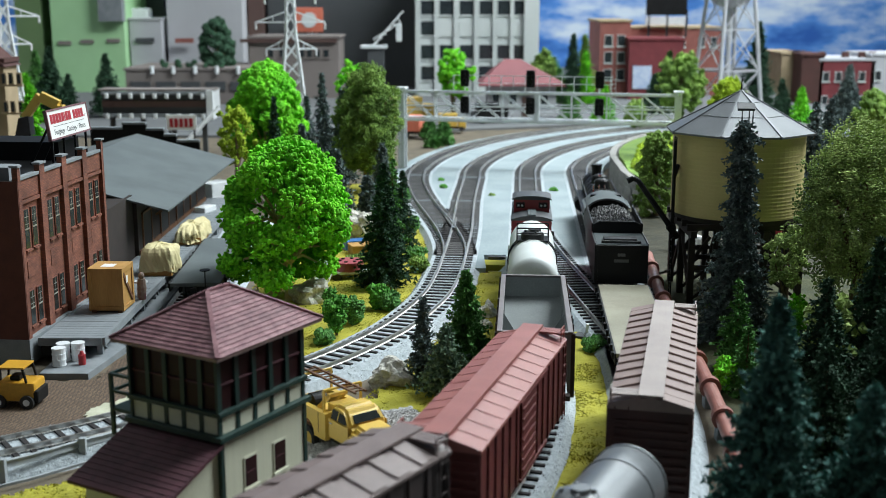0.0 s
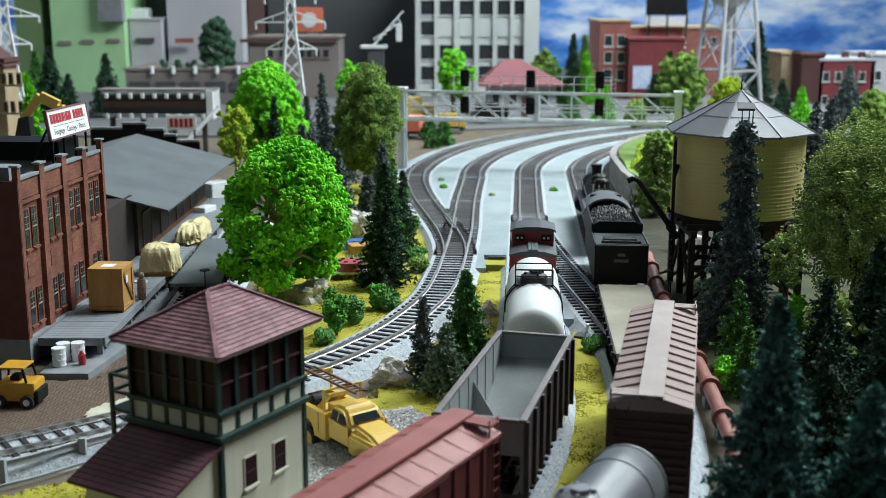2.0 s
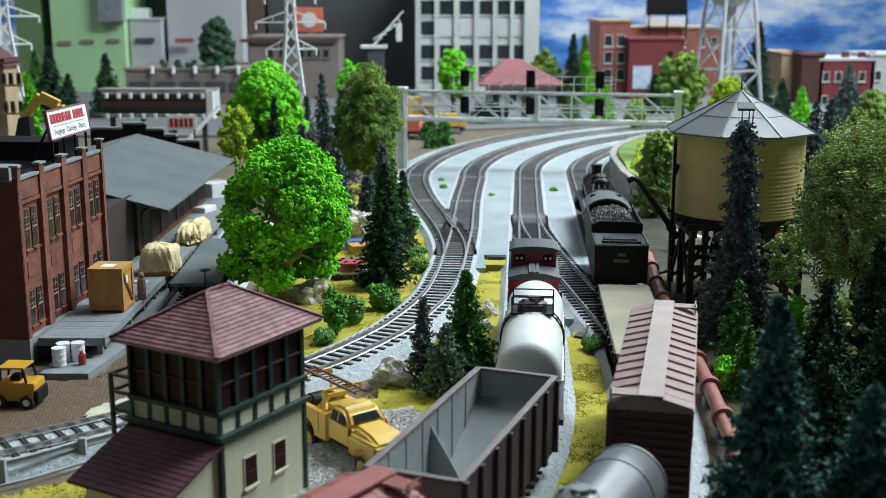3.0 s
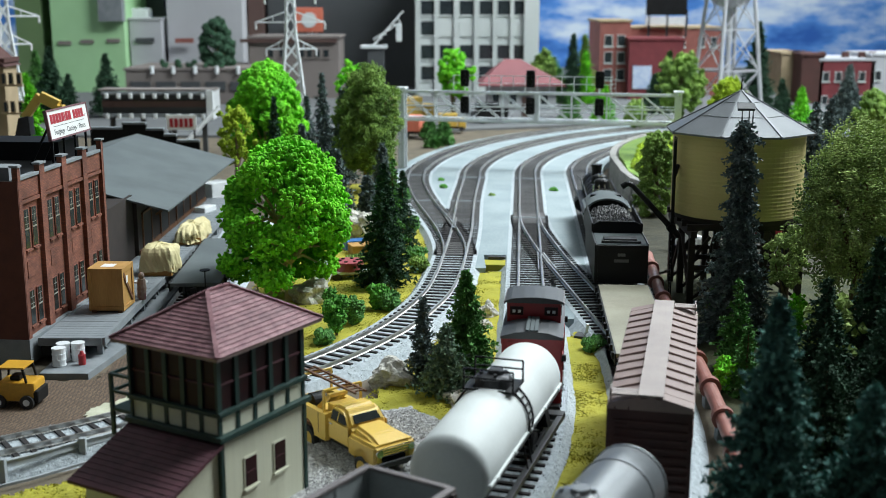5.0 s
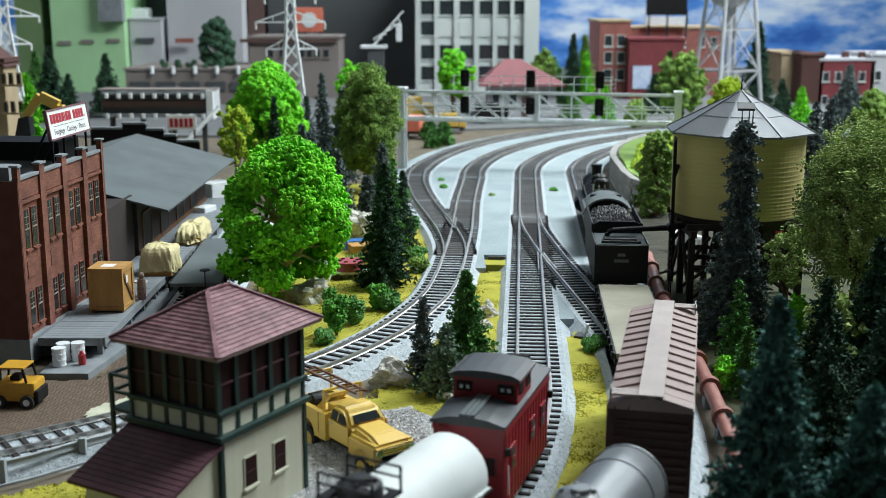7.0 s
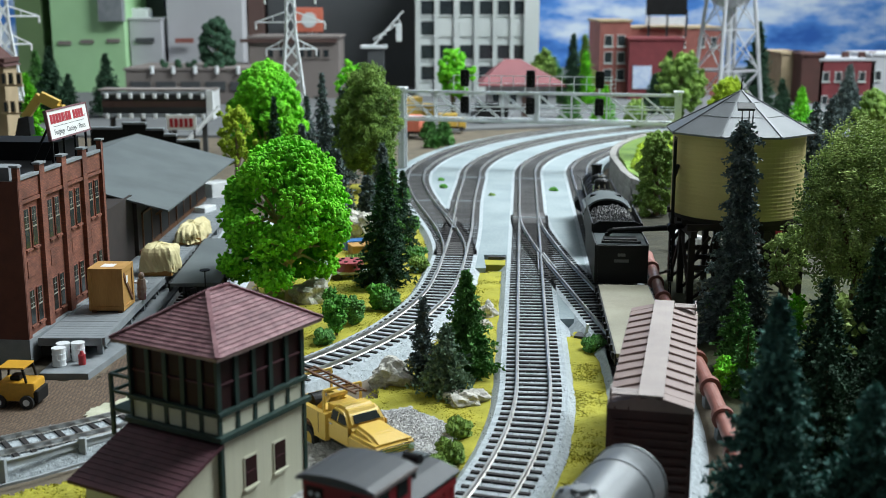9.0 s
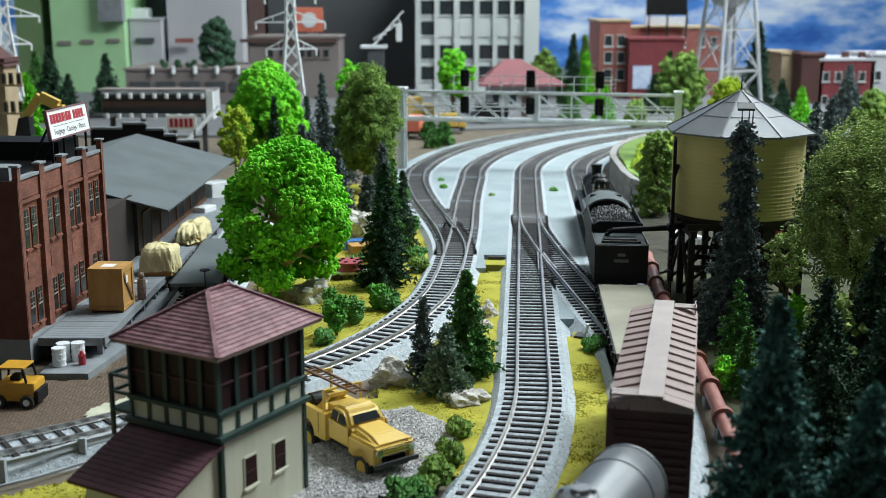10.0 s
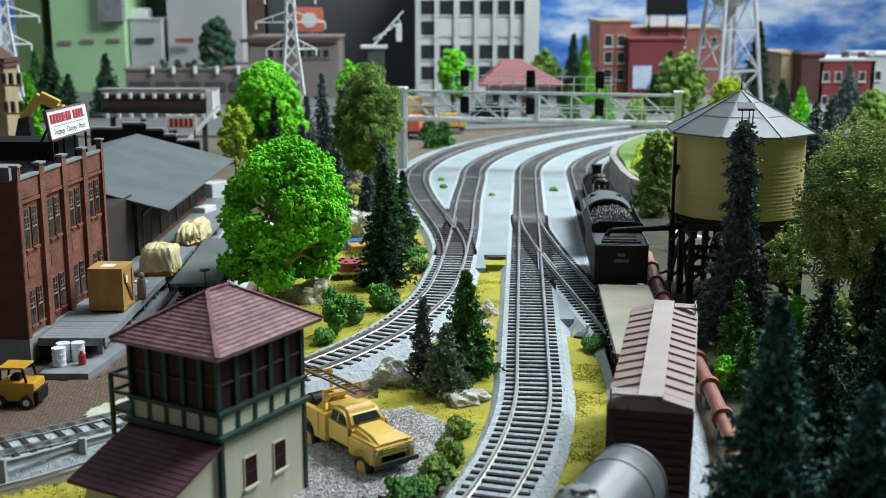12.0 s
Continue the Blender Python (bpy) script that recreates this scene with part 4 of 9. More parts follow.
def steam_engine():
    eng = thing("steam_locomotive", 13.22, 94.6, 0.9, -math.degrees(TILT), "black steam locomotive with open rear cab", "locomotive", "siding consist")
    bl = B()
    cyl(bl, (0, -3.5, 2.75), (0, 8.0, 2.75), 1.15, n=28)
    cyl(bl, (0, 8.0, 2.75), (0, 9.3, 2.75), 1.2, n=28)
    cyl(bl, (0, 9.3, 2.75), (0, 9.5, 2.75), 1.0, 0.8, n=28)
    boiler = part("boiler", bl, M_BLACK, eng, "black boiler with bands and domes")
    for k in range(7):
        b = B()
        y = -2.2 + k * 1.6
        cyl(b, (0, y - 0.05, 2.75), (0, y + 0.05, 2.75), 1.19, n=28)
        part("boiler_band", b, M_STEELDK, boiler)
    for y, r, z in ((0.6, 0.7, 4.4), (3.2, 0.74, 4.35)):
        b = B()
        cyl(b, (0, y, 3.8), (0, y, z), r, r * 0.9, n=20)
        lump(b, (0, y, z), (r * 0.9, r * 0.9, 0.25), 2, 2, 0)
        part("dome", b, M_BLACK, boiler)
    b = B()
    cyl(b, (0, 7.4, 3.6), (0, 7.4, 4.75), 0.4, 0.45, n=20)
    cyl(b, (0, 7.4, 4.75), (0, 7.4, 4.85), 0.5, n=20)
    part("smokestack", b, M_BLACK, boiler)
    b = B()
    cyl(b, (0, 2.8, 4.0), (0, 2.8, 4.7), 0.2, n=12)
    for x in (-0.75, -0.3, 0.15, 0.6):
        cyl(b, (x, -0.9, 3.5), (x, -0.9, 4.3), 0.11, 0.08, n=10)
    part("safety_valve", b, M_CHROME, boiler, "bright metal valves and whistle")
    for s in (-1, 1):
        part("running_board", box(B(), min(s * 1.0, s * 1.7), max(s * 1.0, s * 1.7), -3.0, 9.0, 2.15, 2.3, 0.02), M_BLACK, eng)
        hr = B()
        bar(hr, (s * 1.3, -3.0, 3.4), (s * 1.3, 8.8, 3.4), 0.06)
        part("handrail", hr, M_STEELDK, eng)
        for y in (-1.2, 1.0, 3.2, 5.4):
            w = B()
            cyl(w, (s * 0.75, y, 0.95), (s * 0.95, y, 0.95), 0.95, n=28)
            part("driving_wheel", w, M_STEELDK, eng)
        for y in (7.4, 8.8):
            w = B()
            cyl(w, (s * 0.75, y, 0.5), (s * 0.95, y, 0.5), 0.5, n=18)
            part("pilot_wheel", w, M_STEELDK, eng)
        rd = B()
        bar(rd, (s * 1.1, -1.2, 0.8), (s * 1.1, 7.6, 0.85), 0.12, 0.22)
        part("side_rod", rd, M_STEELDK, eng)
        cy = B()
        cyl(cy, (s * 1.35, 7.3, 1.2), (s * 1.35, 9.0, 1.2), 0.55, n=18)
        part("cylinder", cy, M_BLACK, eng)
    for s in (-1, 1):
        cb = B()
        x = s * 1.62
        box(cb, min(x, x - s * 0.1), max(x, x - s * 0.1), -6.3, -3.2, 1.6, 2.9)
        box(cb, min(x, x - s * 0.1), max(x, x - s * 0.1), -3.9, -3.2, 2.9, 3.55)
        box(cb, min(x, x - s * 0.1), max(x, x - s * 0.1), -6.3, -5.9, 2.9, 3.55)
        box(cb, min(x, x - s * 0.1), max(x, x - s * 0.1), -5.15, -4.95, 2.9, 3.55)
        part("cab_side", cb, M_BLACK, eng)
    part("cab_front", box(B(), -1.6, 1.6, -3.3, -3.2, 1.6, 3.55), M_BLACK, eng)
    part("cab_floor", box(B(), -1.6, 1.6, -6.3, -3.2, 1.5, 1.62), M_BLACK, eng)
    pts = [(-1.8, 3.42)] + [(1.8 * math.sin(a), 2.95 + 1.25 * math.cos(a)) for a in [math.radians(-64 + 8 * k) for k in range(17)]] + [(1.8, 3.42)]
    pts += [(1.68 * math.sin(a), 2.87 + 1.2 * math.cos(a)) for a in [math.radians(64 - 8 * k) for k in range(17)]]
    rf = part("cab_roof", prism(B(), pts, -6.9, -3.0), M_SHEDROOF, eng, "arched grey cab roof with hatches")
    for x in (-0.8, 0.8):
        b = B()
        box(b, x - 0.4, x + 0.4, -4.6, -3.8, 3.9, 4.1, 0.02)
        part("roof_hatch", b, M_BLACK, rf)
    part("underframe", box(B(), -0.7, 0.7, -6.2, 9.3, 0.9, 1.5), M_BLACK, eng)
    w = B()
    for sx in (-1, 1):
        cyl(w, (sx * 0.75, -4.8, 0.55), (sx * 0.95, -4.8, 0.55), 0.55, n=18)
    part("trailing_wheel", w, M_STEELDK, eng)
    part("headlamp", cyl(B(), (0, 9.3, 4.2), (0, 9.8, 4.2), 0.32, n=16), M_BLACK, eng)
    pt = B()
    prism(pt, [(9.4, 0.2), (10.4, 0.2), (9.5, 1.4), (9.4, 1.4)], -1.3, 1.3)
    bmesh.ops.rotate(pt, verts=pt.verts, cent=(0, 0, 0), matrix=Matrix.Rotation(math.pi / 2, 3, "Z"))
    part("pilot", pt, M_BLACK, eng)
    return eng


def tender():
    t = thing("tender", 12.08, 79.2, 0.9, -math.degrees(TILT), "black coal tender with half-full bunker and small rear lettering", "tender", "siding consist")
    h, W = 5.6, 3.5
    part("body", box(B(), -W / 2, W / 2, -h, 0.6, 0.95, 3.5, 0.05), M_BLACK, t)
    part("body", box(B(), -W / 2, W / 2, 0.6, h, 0.95, 2.6, 0.05), M_BLACK, t)
    for s in (-1, 1):
        x = s * (W / 2)
        part("bunker_side", box(B(), min(x, x - s * 0.12), max(x, x - s * 0.12), -1.6, h, 2.5, 4.2, 0.03), M_BLACK, t)
        part("side_rim", box(B(), min(x, x - s * 0.07), max(x, x - s * 0.07), -h, -1.6, 3.5, 3.62, 0.01), M_STEELDK, t)
    pw = B()
    prism(pw, [(-W / 2 + 0.1, 3.5), (W / 2 - 0.1, 3.5), (W / 2 - 0.1, 4.1), (W / 2 - 0.5, 4.35), (-W / 2 + 0.5, 4.35), (-W / 2 + 0.1, 4.1)], -1.7, -1.55)
    part("bunker_end", pw, M_BLACK, t)
    part("tank_deck", box(B(), -W / 2 + 0.15, W / 2 - 0.15, -h + 0.15, -1.7, 3.5, 3.54), M_SHEDROOF, t, "grey tank deck")
    ht = B()
    box(ht, -1.1, 1.1, -4.6, -3.6, 3.54, 3.72, 0.03)
    box(ht, -1.3, 1.3, -5.2, -5.0, 3.54, 3.7, 0.02)
    part("water_hatch", ht, M_BLACK, t)
    vs, fs = [], []
    rnd = random.Random(5)
    for k in range(900):
        x, y = rnd.uniform(-1.55, 1.55), rnd.uniform(-1.4, h - 0.2)
        z = 3.55 + 0.55 * (1 - (x / 1.7) ** 2) + 0.05 * rnd.random() + 0.25 * noise.noise(Vector((x, y * 0.7, 4)))
        r = rnd.uniform(0.07, 0.15)
        k0 = len(vs)
        for d in ((1, 0, 0), (-1, 0, 0), (0, 1, 0), (0, -1, 0), (0, 0, 1), (0, 0, -1)):
            q = rnd.uniform(0.7, 1.2) * r
            vs.append((x + d[0] * q, y + d[1] * q, z + d[2] * q))
        fs += [(k0 + a, k0 + b, k0 + c) for a, b, c in ((0, 2, 4), (2, 1, 4), (1, 3, 4), (3, 0, 4), (2, 0, 5), (1, 2, 5), (3, 1, 5), (0, 3, 5))]
    vs += [(-1.6, -1.5, 3.5), (1.6, -1.5, 3.5), (1.6, h, 3.5), (-1.6, h, 3.5)]
    fs.append((len(vs) - 4, len(vs) - 3, len(vs) - 2, len(vs) - 1))
    tagged(cloud_mesh("coal", vs, fs, M_COAL, t, "heap of broken coal"), kind="stuff")
    for z, w in ((2.75, 0.5), (2.35, 0.95)):
        part("lettering_bar", box(B(), -w / 2, w / 2, -h - 0.015, -h, z, z + 0.2), mat("faded_lettering", (0.14, 0.14, 0.14), None, 0.6), t)
    part("rear_ladder", box(B(), -1.55, -1.35, -h - 0.08, -h - 0.02, 1.0, 3.5), M_BLACK, t)
    part("underframe", box(B(), -0.8, 0.8, -h, h, 0.6, 0.95), M_BLACK, t)
    for y in (-h + 2, h - 2):
        truck(t, y)
    couplers(t, h)
    return t


TRAIN = [
    (boxcar("dark_boxcar", "dark brown boxcar with ribbed grey-brown roof", M_DARKROOF, M_HOPSIDE, M_DARKROOF, ribs=11, H=4.95, RH=5.35, ribw=0.7, rise=0.1), 28.75, 0.5),
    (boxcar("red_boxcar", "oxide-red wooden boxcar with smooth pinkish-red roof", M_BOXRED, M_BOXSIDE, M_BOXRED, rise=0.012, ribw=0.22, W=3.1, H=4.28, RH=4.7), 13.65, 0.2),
    (hopper(), -0.75, 0.08),
    (tank_car("white_tank_car", "white tank car with black dome platform and ladders", M_WHITE, 1.5, 5.95, "train cars", M_STEELDK), -15.4, 0.12),
    (caboose(), -26.3, -0.05),
]
SPEED = 5.8


def on_circle(r, s):
    """Pose on the near bend of radius r, s centimetres past its start; before it on the straight."""
    if s < 0:
        x0, y0 = OX + r * math.cos(TILT), OY - r * math.sin(TILT)
        return pose((x0 - s * math.sin(TILT)) * U, (y0 - s * math.cos(TILT)) * U, 0.9 * U, 0, 0, -math.degrees(TILT))
    a = TILT + s / r
    return pose((OX + r * math.cos(a)) * U, (OY - r * math.sin(a)) * U, 0.9 * U, 0, 0, -math.degrees(a))


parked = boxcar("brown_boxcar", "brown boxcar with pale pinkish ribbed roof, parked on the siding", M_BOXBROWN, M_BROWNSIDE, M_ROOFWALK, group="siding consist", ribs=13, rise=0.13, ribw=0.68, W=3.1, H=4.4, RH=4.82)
parked.matrix_world = on_circle(R_SIDE, 9.5)
silver = tank_car("silver_tank_car", "silver tank car parked on the siding", M_SILVER, 1.36, 5.4, "siding consist", None)
silver.matrix_world = on_circle(R_SIDE, 24.6)
flatc = flat_car("flatcar", "tan-decked empty flatcar parked behind the tender", M_TAN, 15.0, "siding consist")
flatc.matrix_world = on_circle(R_SIDE, -8.4)
steam_engine()
tender()


# ---- buildings on the near side ----
def text_mesh(body, size, material, parent, m, name="lettering"):
    cu = bpy.data.curves.new(name, "FONT")
    cu.body, cu.size, cu.extrude, cu.align_x = body, size * U, 0.004 * U, "CENTER"
    tmp = bpy.data.objects.new("tmp", cu)
    me = bpy.data.meshes.new_from_object(tmp)
    bpy.data.objects.remove(tmp)
    me.materials.append(material)
    ob = new(name, me)
    ob.parent = parent
    ob.matrix_basis = m
    return ob


def shingle_plane(parent, p0, u, v, nu, nv, material, name="shingle", gap=0.02, lift=0.05):
    """Rows of shingles over the quad p0, p0+u, p0+v, clipped to a triangle or trapezoid by the widths given in u per row."""
    p0 = Vector(p0)
    for j in range(nv):
        a, b, c, d = u[j]
        verts = [Vector(a), Vector(b), Vector(c), Vector(d)]
        n = (verts[1] - verts[0]).cross(verts[3] - verts[0]).normalized()
        bm = B()
        q = [bm.verts.new(verts[0] + n * lift), bm.verts.new(verts[1] + n * lift), bm.verts.new(verts[2] + n * 0.012), bm.verts.new(verts[3] + n * 0.012)]
        q2 = [bm.verts.new(verts[0]), bm.verts.new(verts[1]), bm.verts.new(verts[2]), bm.verts.new(verts[3])]
        bm.faces.new(q)
        bm.faces.new(q2[::-1])
        for i in range(4):
            bm.faces.new((q2[i], q2[(i + 1) % 4], q[(i + 1) % 4], q[i]))
        part(name, bm, material, parent)


def lerp(a, b, t):
    return Vector(a) * (1 - t) + Vector(b) * t


def signal_tower():
    th = thing("interlocking_tower", -8.07, 39.39, 0, 60.1, "two-storey cream railway tower with dark green trim and maroon hipped roof", "signal tower")
    X0, X1, Y0, Y1 = 0.55, 5.62, 0.5, 4.85
    wl = B()
    box(wl, X0, X1, Y0, Y1, 0, 4.3)
    part("lower_wall", wl, M_CREAM, th, "cream clapboard lower storey")
    sid = B()
    box(sid, X0 + 0.08, X1 - 0.08, Y0 - 0.03, Y0, -0.045, 0.05)
    sm = mesh_of("clapboard", sid, M_CREAM)
    for k in range(38):
        o = new("clapboard", sm)
        o.parent = th
        o.matrix_basis = Matrix.Translation((0, 0, (0.15 + k * 0.105) * U))
    for x in (X0, X1):
        for y in (Y0, Y1):
            part("corner_post", box(B(), x - 0.09, x + 0.09, y - 0.09, y + 0.09, 0, 4.3), M_GREEN, th)
    for x in (1.75, 3.55):
        w = part("window", box(B(), x, x + 0.8, Y0 - 0.07, Y0 + 0.02, 1.75, 3.05), M_CREAM, th)
        part("pane", box(B(), x + 0.07, x + 0.73, Y0 - 0.085, Y0 - 0.03, 1.85, 2.97), M_GLASSDK, w, "dark maroon window pane")
        part("sill", box(B(), x - 0.05, x + 0.85, Y0 - 0.14, Y0, 1.68, 1.78), M_CREAM, w)
        part("mullion", box(B(), x + 0.07, x + 0.73, Y0 - 0.092, Y0 - 0.05, 2.39, 2.43), M_MAROONDK, w)
    part("lower_ledge", box(B(), X0 - 0.25, X1 + 0.25, Y0 - 0.25, Y1 + 0.25, 4.12, 4.34, 0.03), M_GREEN, th, "dark green ledge")
    part("belt_wall", box(B(), X0, X1, Y0, Y1, 4.34, 5.1), M_CREAM, th)
    part("upper_ledge", box(B(), X0 - 0.16, X1 + 0.16, Y0 - 0.16, Y1 + 0.16, 5.06, 5.24, 0.03), M_GREEN, th, "dark green ledge")
    part("upper_core", box(B(), X0 + 0.06, X1 - 0.06, Y0 + 0.06, Y1 - 0.06, 5.2, 7.45), M_GLASSDK, th, "dark maroon glazing")
    nx, ny = 5, 5
    for i in range(nx + 1):
        x = X0 + (X1 - X0) * i / nx
        for y in (Y0, Y1):
            part("belt_post", box(B(), x - 0.09, x + 0.09, y - 0.05, y + 0.05, 4.34, 5.06), M_GREEN, th)
            part("window_post", box(B(), x - 0.11, x + 0.11, y - 0.04, y + 0.08, 5.24, 7.45), M_GREEN, th)
    for j in range(1, ny):
        y = Y0 + (Y1 - Y0) * j / ny
        for x in (X0, X1):
            part("belt_post", box(B(), x - 0.05, x + 0.05, y - 0.09, y + 0.09, 4.34, 5.06), M_GREEN, th)
            part("window_post", box(B(), x - 0.04, x + 0.08, y - 0.1, y + 0.1, 5.24, 7.45), M_GREEN, th)
    part("window_head", box(B(), X0 - 0.06, X1 + 0.06, Y0 - 0.06, Y1 + 0.06, 7.2, 7.46), M_GREEN, th)
    for z in (6.2,):
        part("meeting_rail", box(B(), X0 - 0.01, X1 + 0.01, Y0 - 0.01, Y1 + 0.01, z, z + 0.07), M_MAROONDK, th)
    # hipped roof in shingle courses
    ex0, ex1, ey0, ey1, ze, zp = 0.0, 6.45, 0.0, 5.35, 7.5, 9.1
    r0, r1 = (2.6, 2.67, zp), (3.85, 2.67, zp)
    part("soffit", box(B(), ex0 + 0.03, ex1 - 0.03, ey0 + 0.03, ey1 - 0.03, ze - 0.12, ze), M_BOXBROWN, th, "pale edge board under the eaves")
    rb = B()
    vs = [rb.verts.new(p) for p in ((ex0, ey0, ze), (ex1, ey0, ze), (ex1, ey1, ze), (ex0, ey1, ze), r0, r1)]
    for f in ((0, 1, 5, 4), (1, 2, 5), (2, 3, 4, 5), (3, 0, 4), (3, 2, 1, 0)):
        rb.faces.new([vs[i] for i in f])
    roof = part("roof", rb, M_MAROON, th)
    c = [(ex0, ey0, ze), (ex1, ey0, ze), (ex1, ey1, ze), (ex0, ey1, ze)]
    n = 15
    for a, b, ta, tb in ((c[0], c[1], r0, r1), (c[1], c[2], r1, r1), (c[2], c[3], r1, r0), (c[3], c[0], r0, r0)):
        rows = []
        for j in range(n):
            t0, t1 = j / n, min((j + 1) / n, 0.995)
            rows.append((lerp(a, ta, t0), lerp(b, tb, t0), lerp(b, tb, t1), lerp(a, ta, t1)))
        shingle_plane(roof, a, rows, None, 0, n, M_MAROON, "shingle_course", lift=0.05)
    hp = [(c[0], r0), (c[1], r1), (c[2], r1), (c[3], r0), (r0, r1)]
    for a, b in hp:
        g = B()
        bar(g, lerp(a, b, 0.0) + Vector((0, 0, 0.06)), Vector(b) + Vector((0, 0, 0.06)), 0.16, 0.09)
        part("hip_cap", g, M_MAROON, roof)
    # lean-to wing with its own roof
    wb = B()
    prism(wb, [(-2.2, 0), (0.55, 0), (0.55, 3.95), (-2.2, 2.93)], 0.62, 4.7)
    part("wing_wall", wb, M_CREAM, th, "cream clapboard lean-to wing")
    for sx in (-2.2,):
        part("corner_post", box(B(), sx - 0.08, sx + 0.08, 0.55, 0.72, 0, 2.9), M_GREEN, th)
    rf = B()
    prism(rf, [(0.5, 4.06), (-2.75, 2.84), (-2.75, 2.74), (0.5, 3.96)], 0.3, 5.05)
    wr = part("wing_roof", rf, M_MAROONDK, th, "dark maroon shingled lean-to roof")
    for j in range(13):
        t0, t1 = j / 13, (j + 1) / 13
        rows = [(lerp((-2.75, 0.3, 2.84), (0.5, 0.3, 4.06), t0), lerp((-2.75, 5.05, 2.84), (0.5, 5.05, 4.06), t0), lerp((-2.75, 5.05, 2.84), (0.5, 5.05, 4.06), t1), lerp((-2.75, 0.3, 2.84), (0.5, 0.3, 4.06), t1))]
        rows = [(rows[0][1], rows[0][0], rows[0][3], rows[0][2])]
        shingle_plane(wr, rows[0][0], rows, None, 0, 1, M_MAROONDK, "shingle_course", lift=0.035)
    # landing with rails
    part("landing", box(B(), 0.8, 3.4, Y1, Y1 + 1.5, 4.2, 4.34, 0.02), M_GREEN, th)
    for x in (0.85, 3.3):
        part("landing_post", box(B(), x - 0.07, x + 0.07, Y1 + 1.36, Y1 + 1.5, 3.2, 5.75), M_GREEN, th)
    for z in (4.95, 5.65):
        rl = B()
        box(rl, 0.85, 3.3, Y1 + 1.38, Y1 + 1.48, z, z + 0.12)
        box(rl, 0.8, 0.9, Y1, Y1 + 1.45, z, z + 0.12)
        part("landing_rail", rl, M_GREEN, th)
    part("foundation", box(B(), X0 - 0.1, X1 + 0.1, Y0 - 0.1, Y1 + 0.1, -0.05, 0.12), M_CONC, th)


signal_tower()


def brick_factory():
    th = thing("brick_factory", -23.3, 62.1, 0, -4.0, "red brick factory block with paired sash windows and stepped parapet", "factory")
    L, H, D = 13.0, 10.2, 11.0
    wl = B()
    box(wl, -D, -0.14, 0, L, 1.4, H)
    part("wall", wl, M_BRICK, th, "red brick walls")
    # End wall turned from the lamps: its shade is put into a darker brick colour.
    part("end_wall", box(B(), -D, 0.1, -0.08, 0.0, 1.4, H + 0.2), M_SHADEBRICK, th, "brick end wall coloured darker for its shade")
    part("foundation", box(B(), -D - 0.1, 0.14, -0.12, L + 0.1, 0, 1.45, 0.02), M_CONC, th, "grey concrete foundation")
    part("roof_deck", box(B(), -D + 0.2, -0.3, 0.2, L - 0.2, H, H + 0.05), M_BLACK, th)
    bay = L / 4
    for i in range(5):
        y = i * bay
        y0, y1 = max(y - 0.35, 0.0), min(y + 0.35, L)
        p = part("pilaster", box(B(), -0.2, 0.12, y0, y1, 1.4, H + (0.95 if i in (0, 4) else 0.75)), M_BRICK, th)
        part("pilaster_cap", box(B(), -0.3, 0.2, y0 - 0.08, y1 + 0.08, H + (0.95 if i in (0, 4) else 0.75), H + (1.07 if i in (0, 4) else 0.87), 0.01), M_CONC, p)
    for i in range(4):
        a, b = i * bay + 0.35, (i + 1) * bay - 0.35
        part("parapet", box(B(), -0.2, 0.0, a, b, H - 0.9, H + 0.2), M_BRICK, th)
        part("parapet_cap", box(B(), -0.28, 0.1, a + 0.02, b - 0.02, H + 0.2, H + 0.38, 0.02), M_CONC, th, "pale grey coping")
        part("frieze", box(B(), -0.14, 0.06, a, b, H - 1.15, H - 0.95), M_BRICK, th)
        m = (a + b) / 2
        part("panel", box(B(), -0.14, -0.09, m - 0.7, m + 0.7, 4.75, 5.7), M_BRICK, th)
        for z0, z1 in ((2.0, 4.05), (6.4, 8.7)):
            for dy in (-0.52, 0.52):
                w = part("window", box(B(), -0.14, -0.06, m + dy - 0.34, m + dy + 0.34, z0, z1), M_BRICK, th)
                part("pane", box(B(), -0.1, -0.045, m + dy - 0.28, m + dy + 0.28, z0 + 0.06, z1 - 0.05), M_GLASS, w, "dark glass with a green tint")
                part("sash_bar", box(B(), -0.05, -0.03, m + dy - 0.28, m + dy + 0.28, (z0 + z1) / 2 - 0.04, (z0 + z1) / 2 + 0.05), M_SASH, w)
                for q in (0.62, 0.8):
                    part("muntin", box(B(), -0.05, -0.035, m + dy - 0.28, m + dy + 0.28, z0 + (z1 - z0) * q - 0.015, z0 + (z1 - z0) * q + 0.015), M_SASH, w)
                part("muntin", box(B(), -0.05, -0.035, m + dy - 0.015, m + dy + 0.015, (z0 + z1) / 2, z1 - 0.05), M_SASH, w)
                part("sill", box(B(), -0.14, 0.06, m + dy - 0.4, m + dy + 0.4, z0 - 0.12, z0), M_BRICK, w)
    # roof vents
    v = B()
    prism(v, [(-4.4, H), (-3.0, H), (-3.3, H + 1.9), (-4.1, H + 1.9)], 0.6, 2.0)
    part("roof_vent", v, M_CONC, th)
    part("vent_cap", box(B(), -4.8, -2.6, 0.2, 2.4, H + 1.9, H + 2.1, 0.02), M_BLACK, th)
    part("roof_hatch", box(B(), -2.4, -0.9, 1.2, 2.7, H, H + 0.8, 0.03), M_CONC, th)
    part("stair_head", box(B(), -7.5, -1.4, 9.5, 12.8, H, H + 1.2, 0.02), M_BLACK, th)


brick_factory()


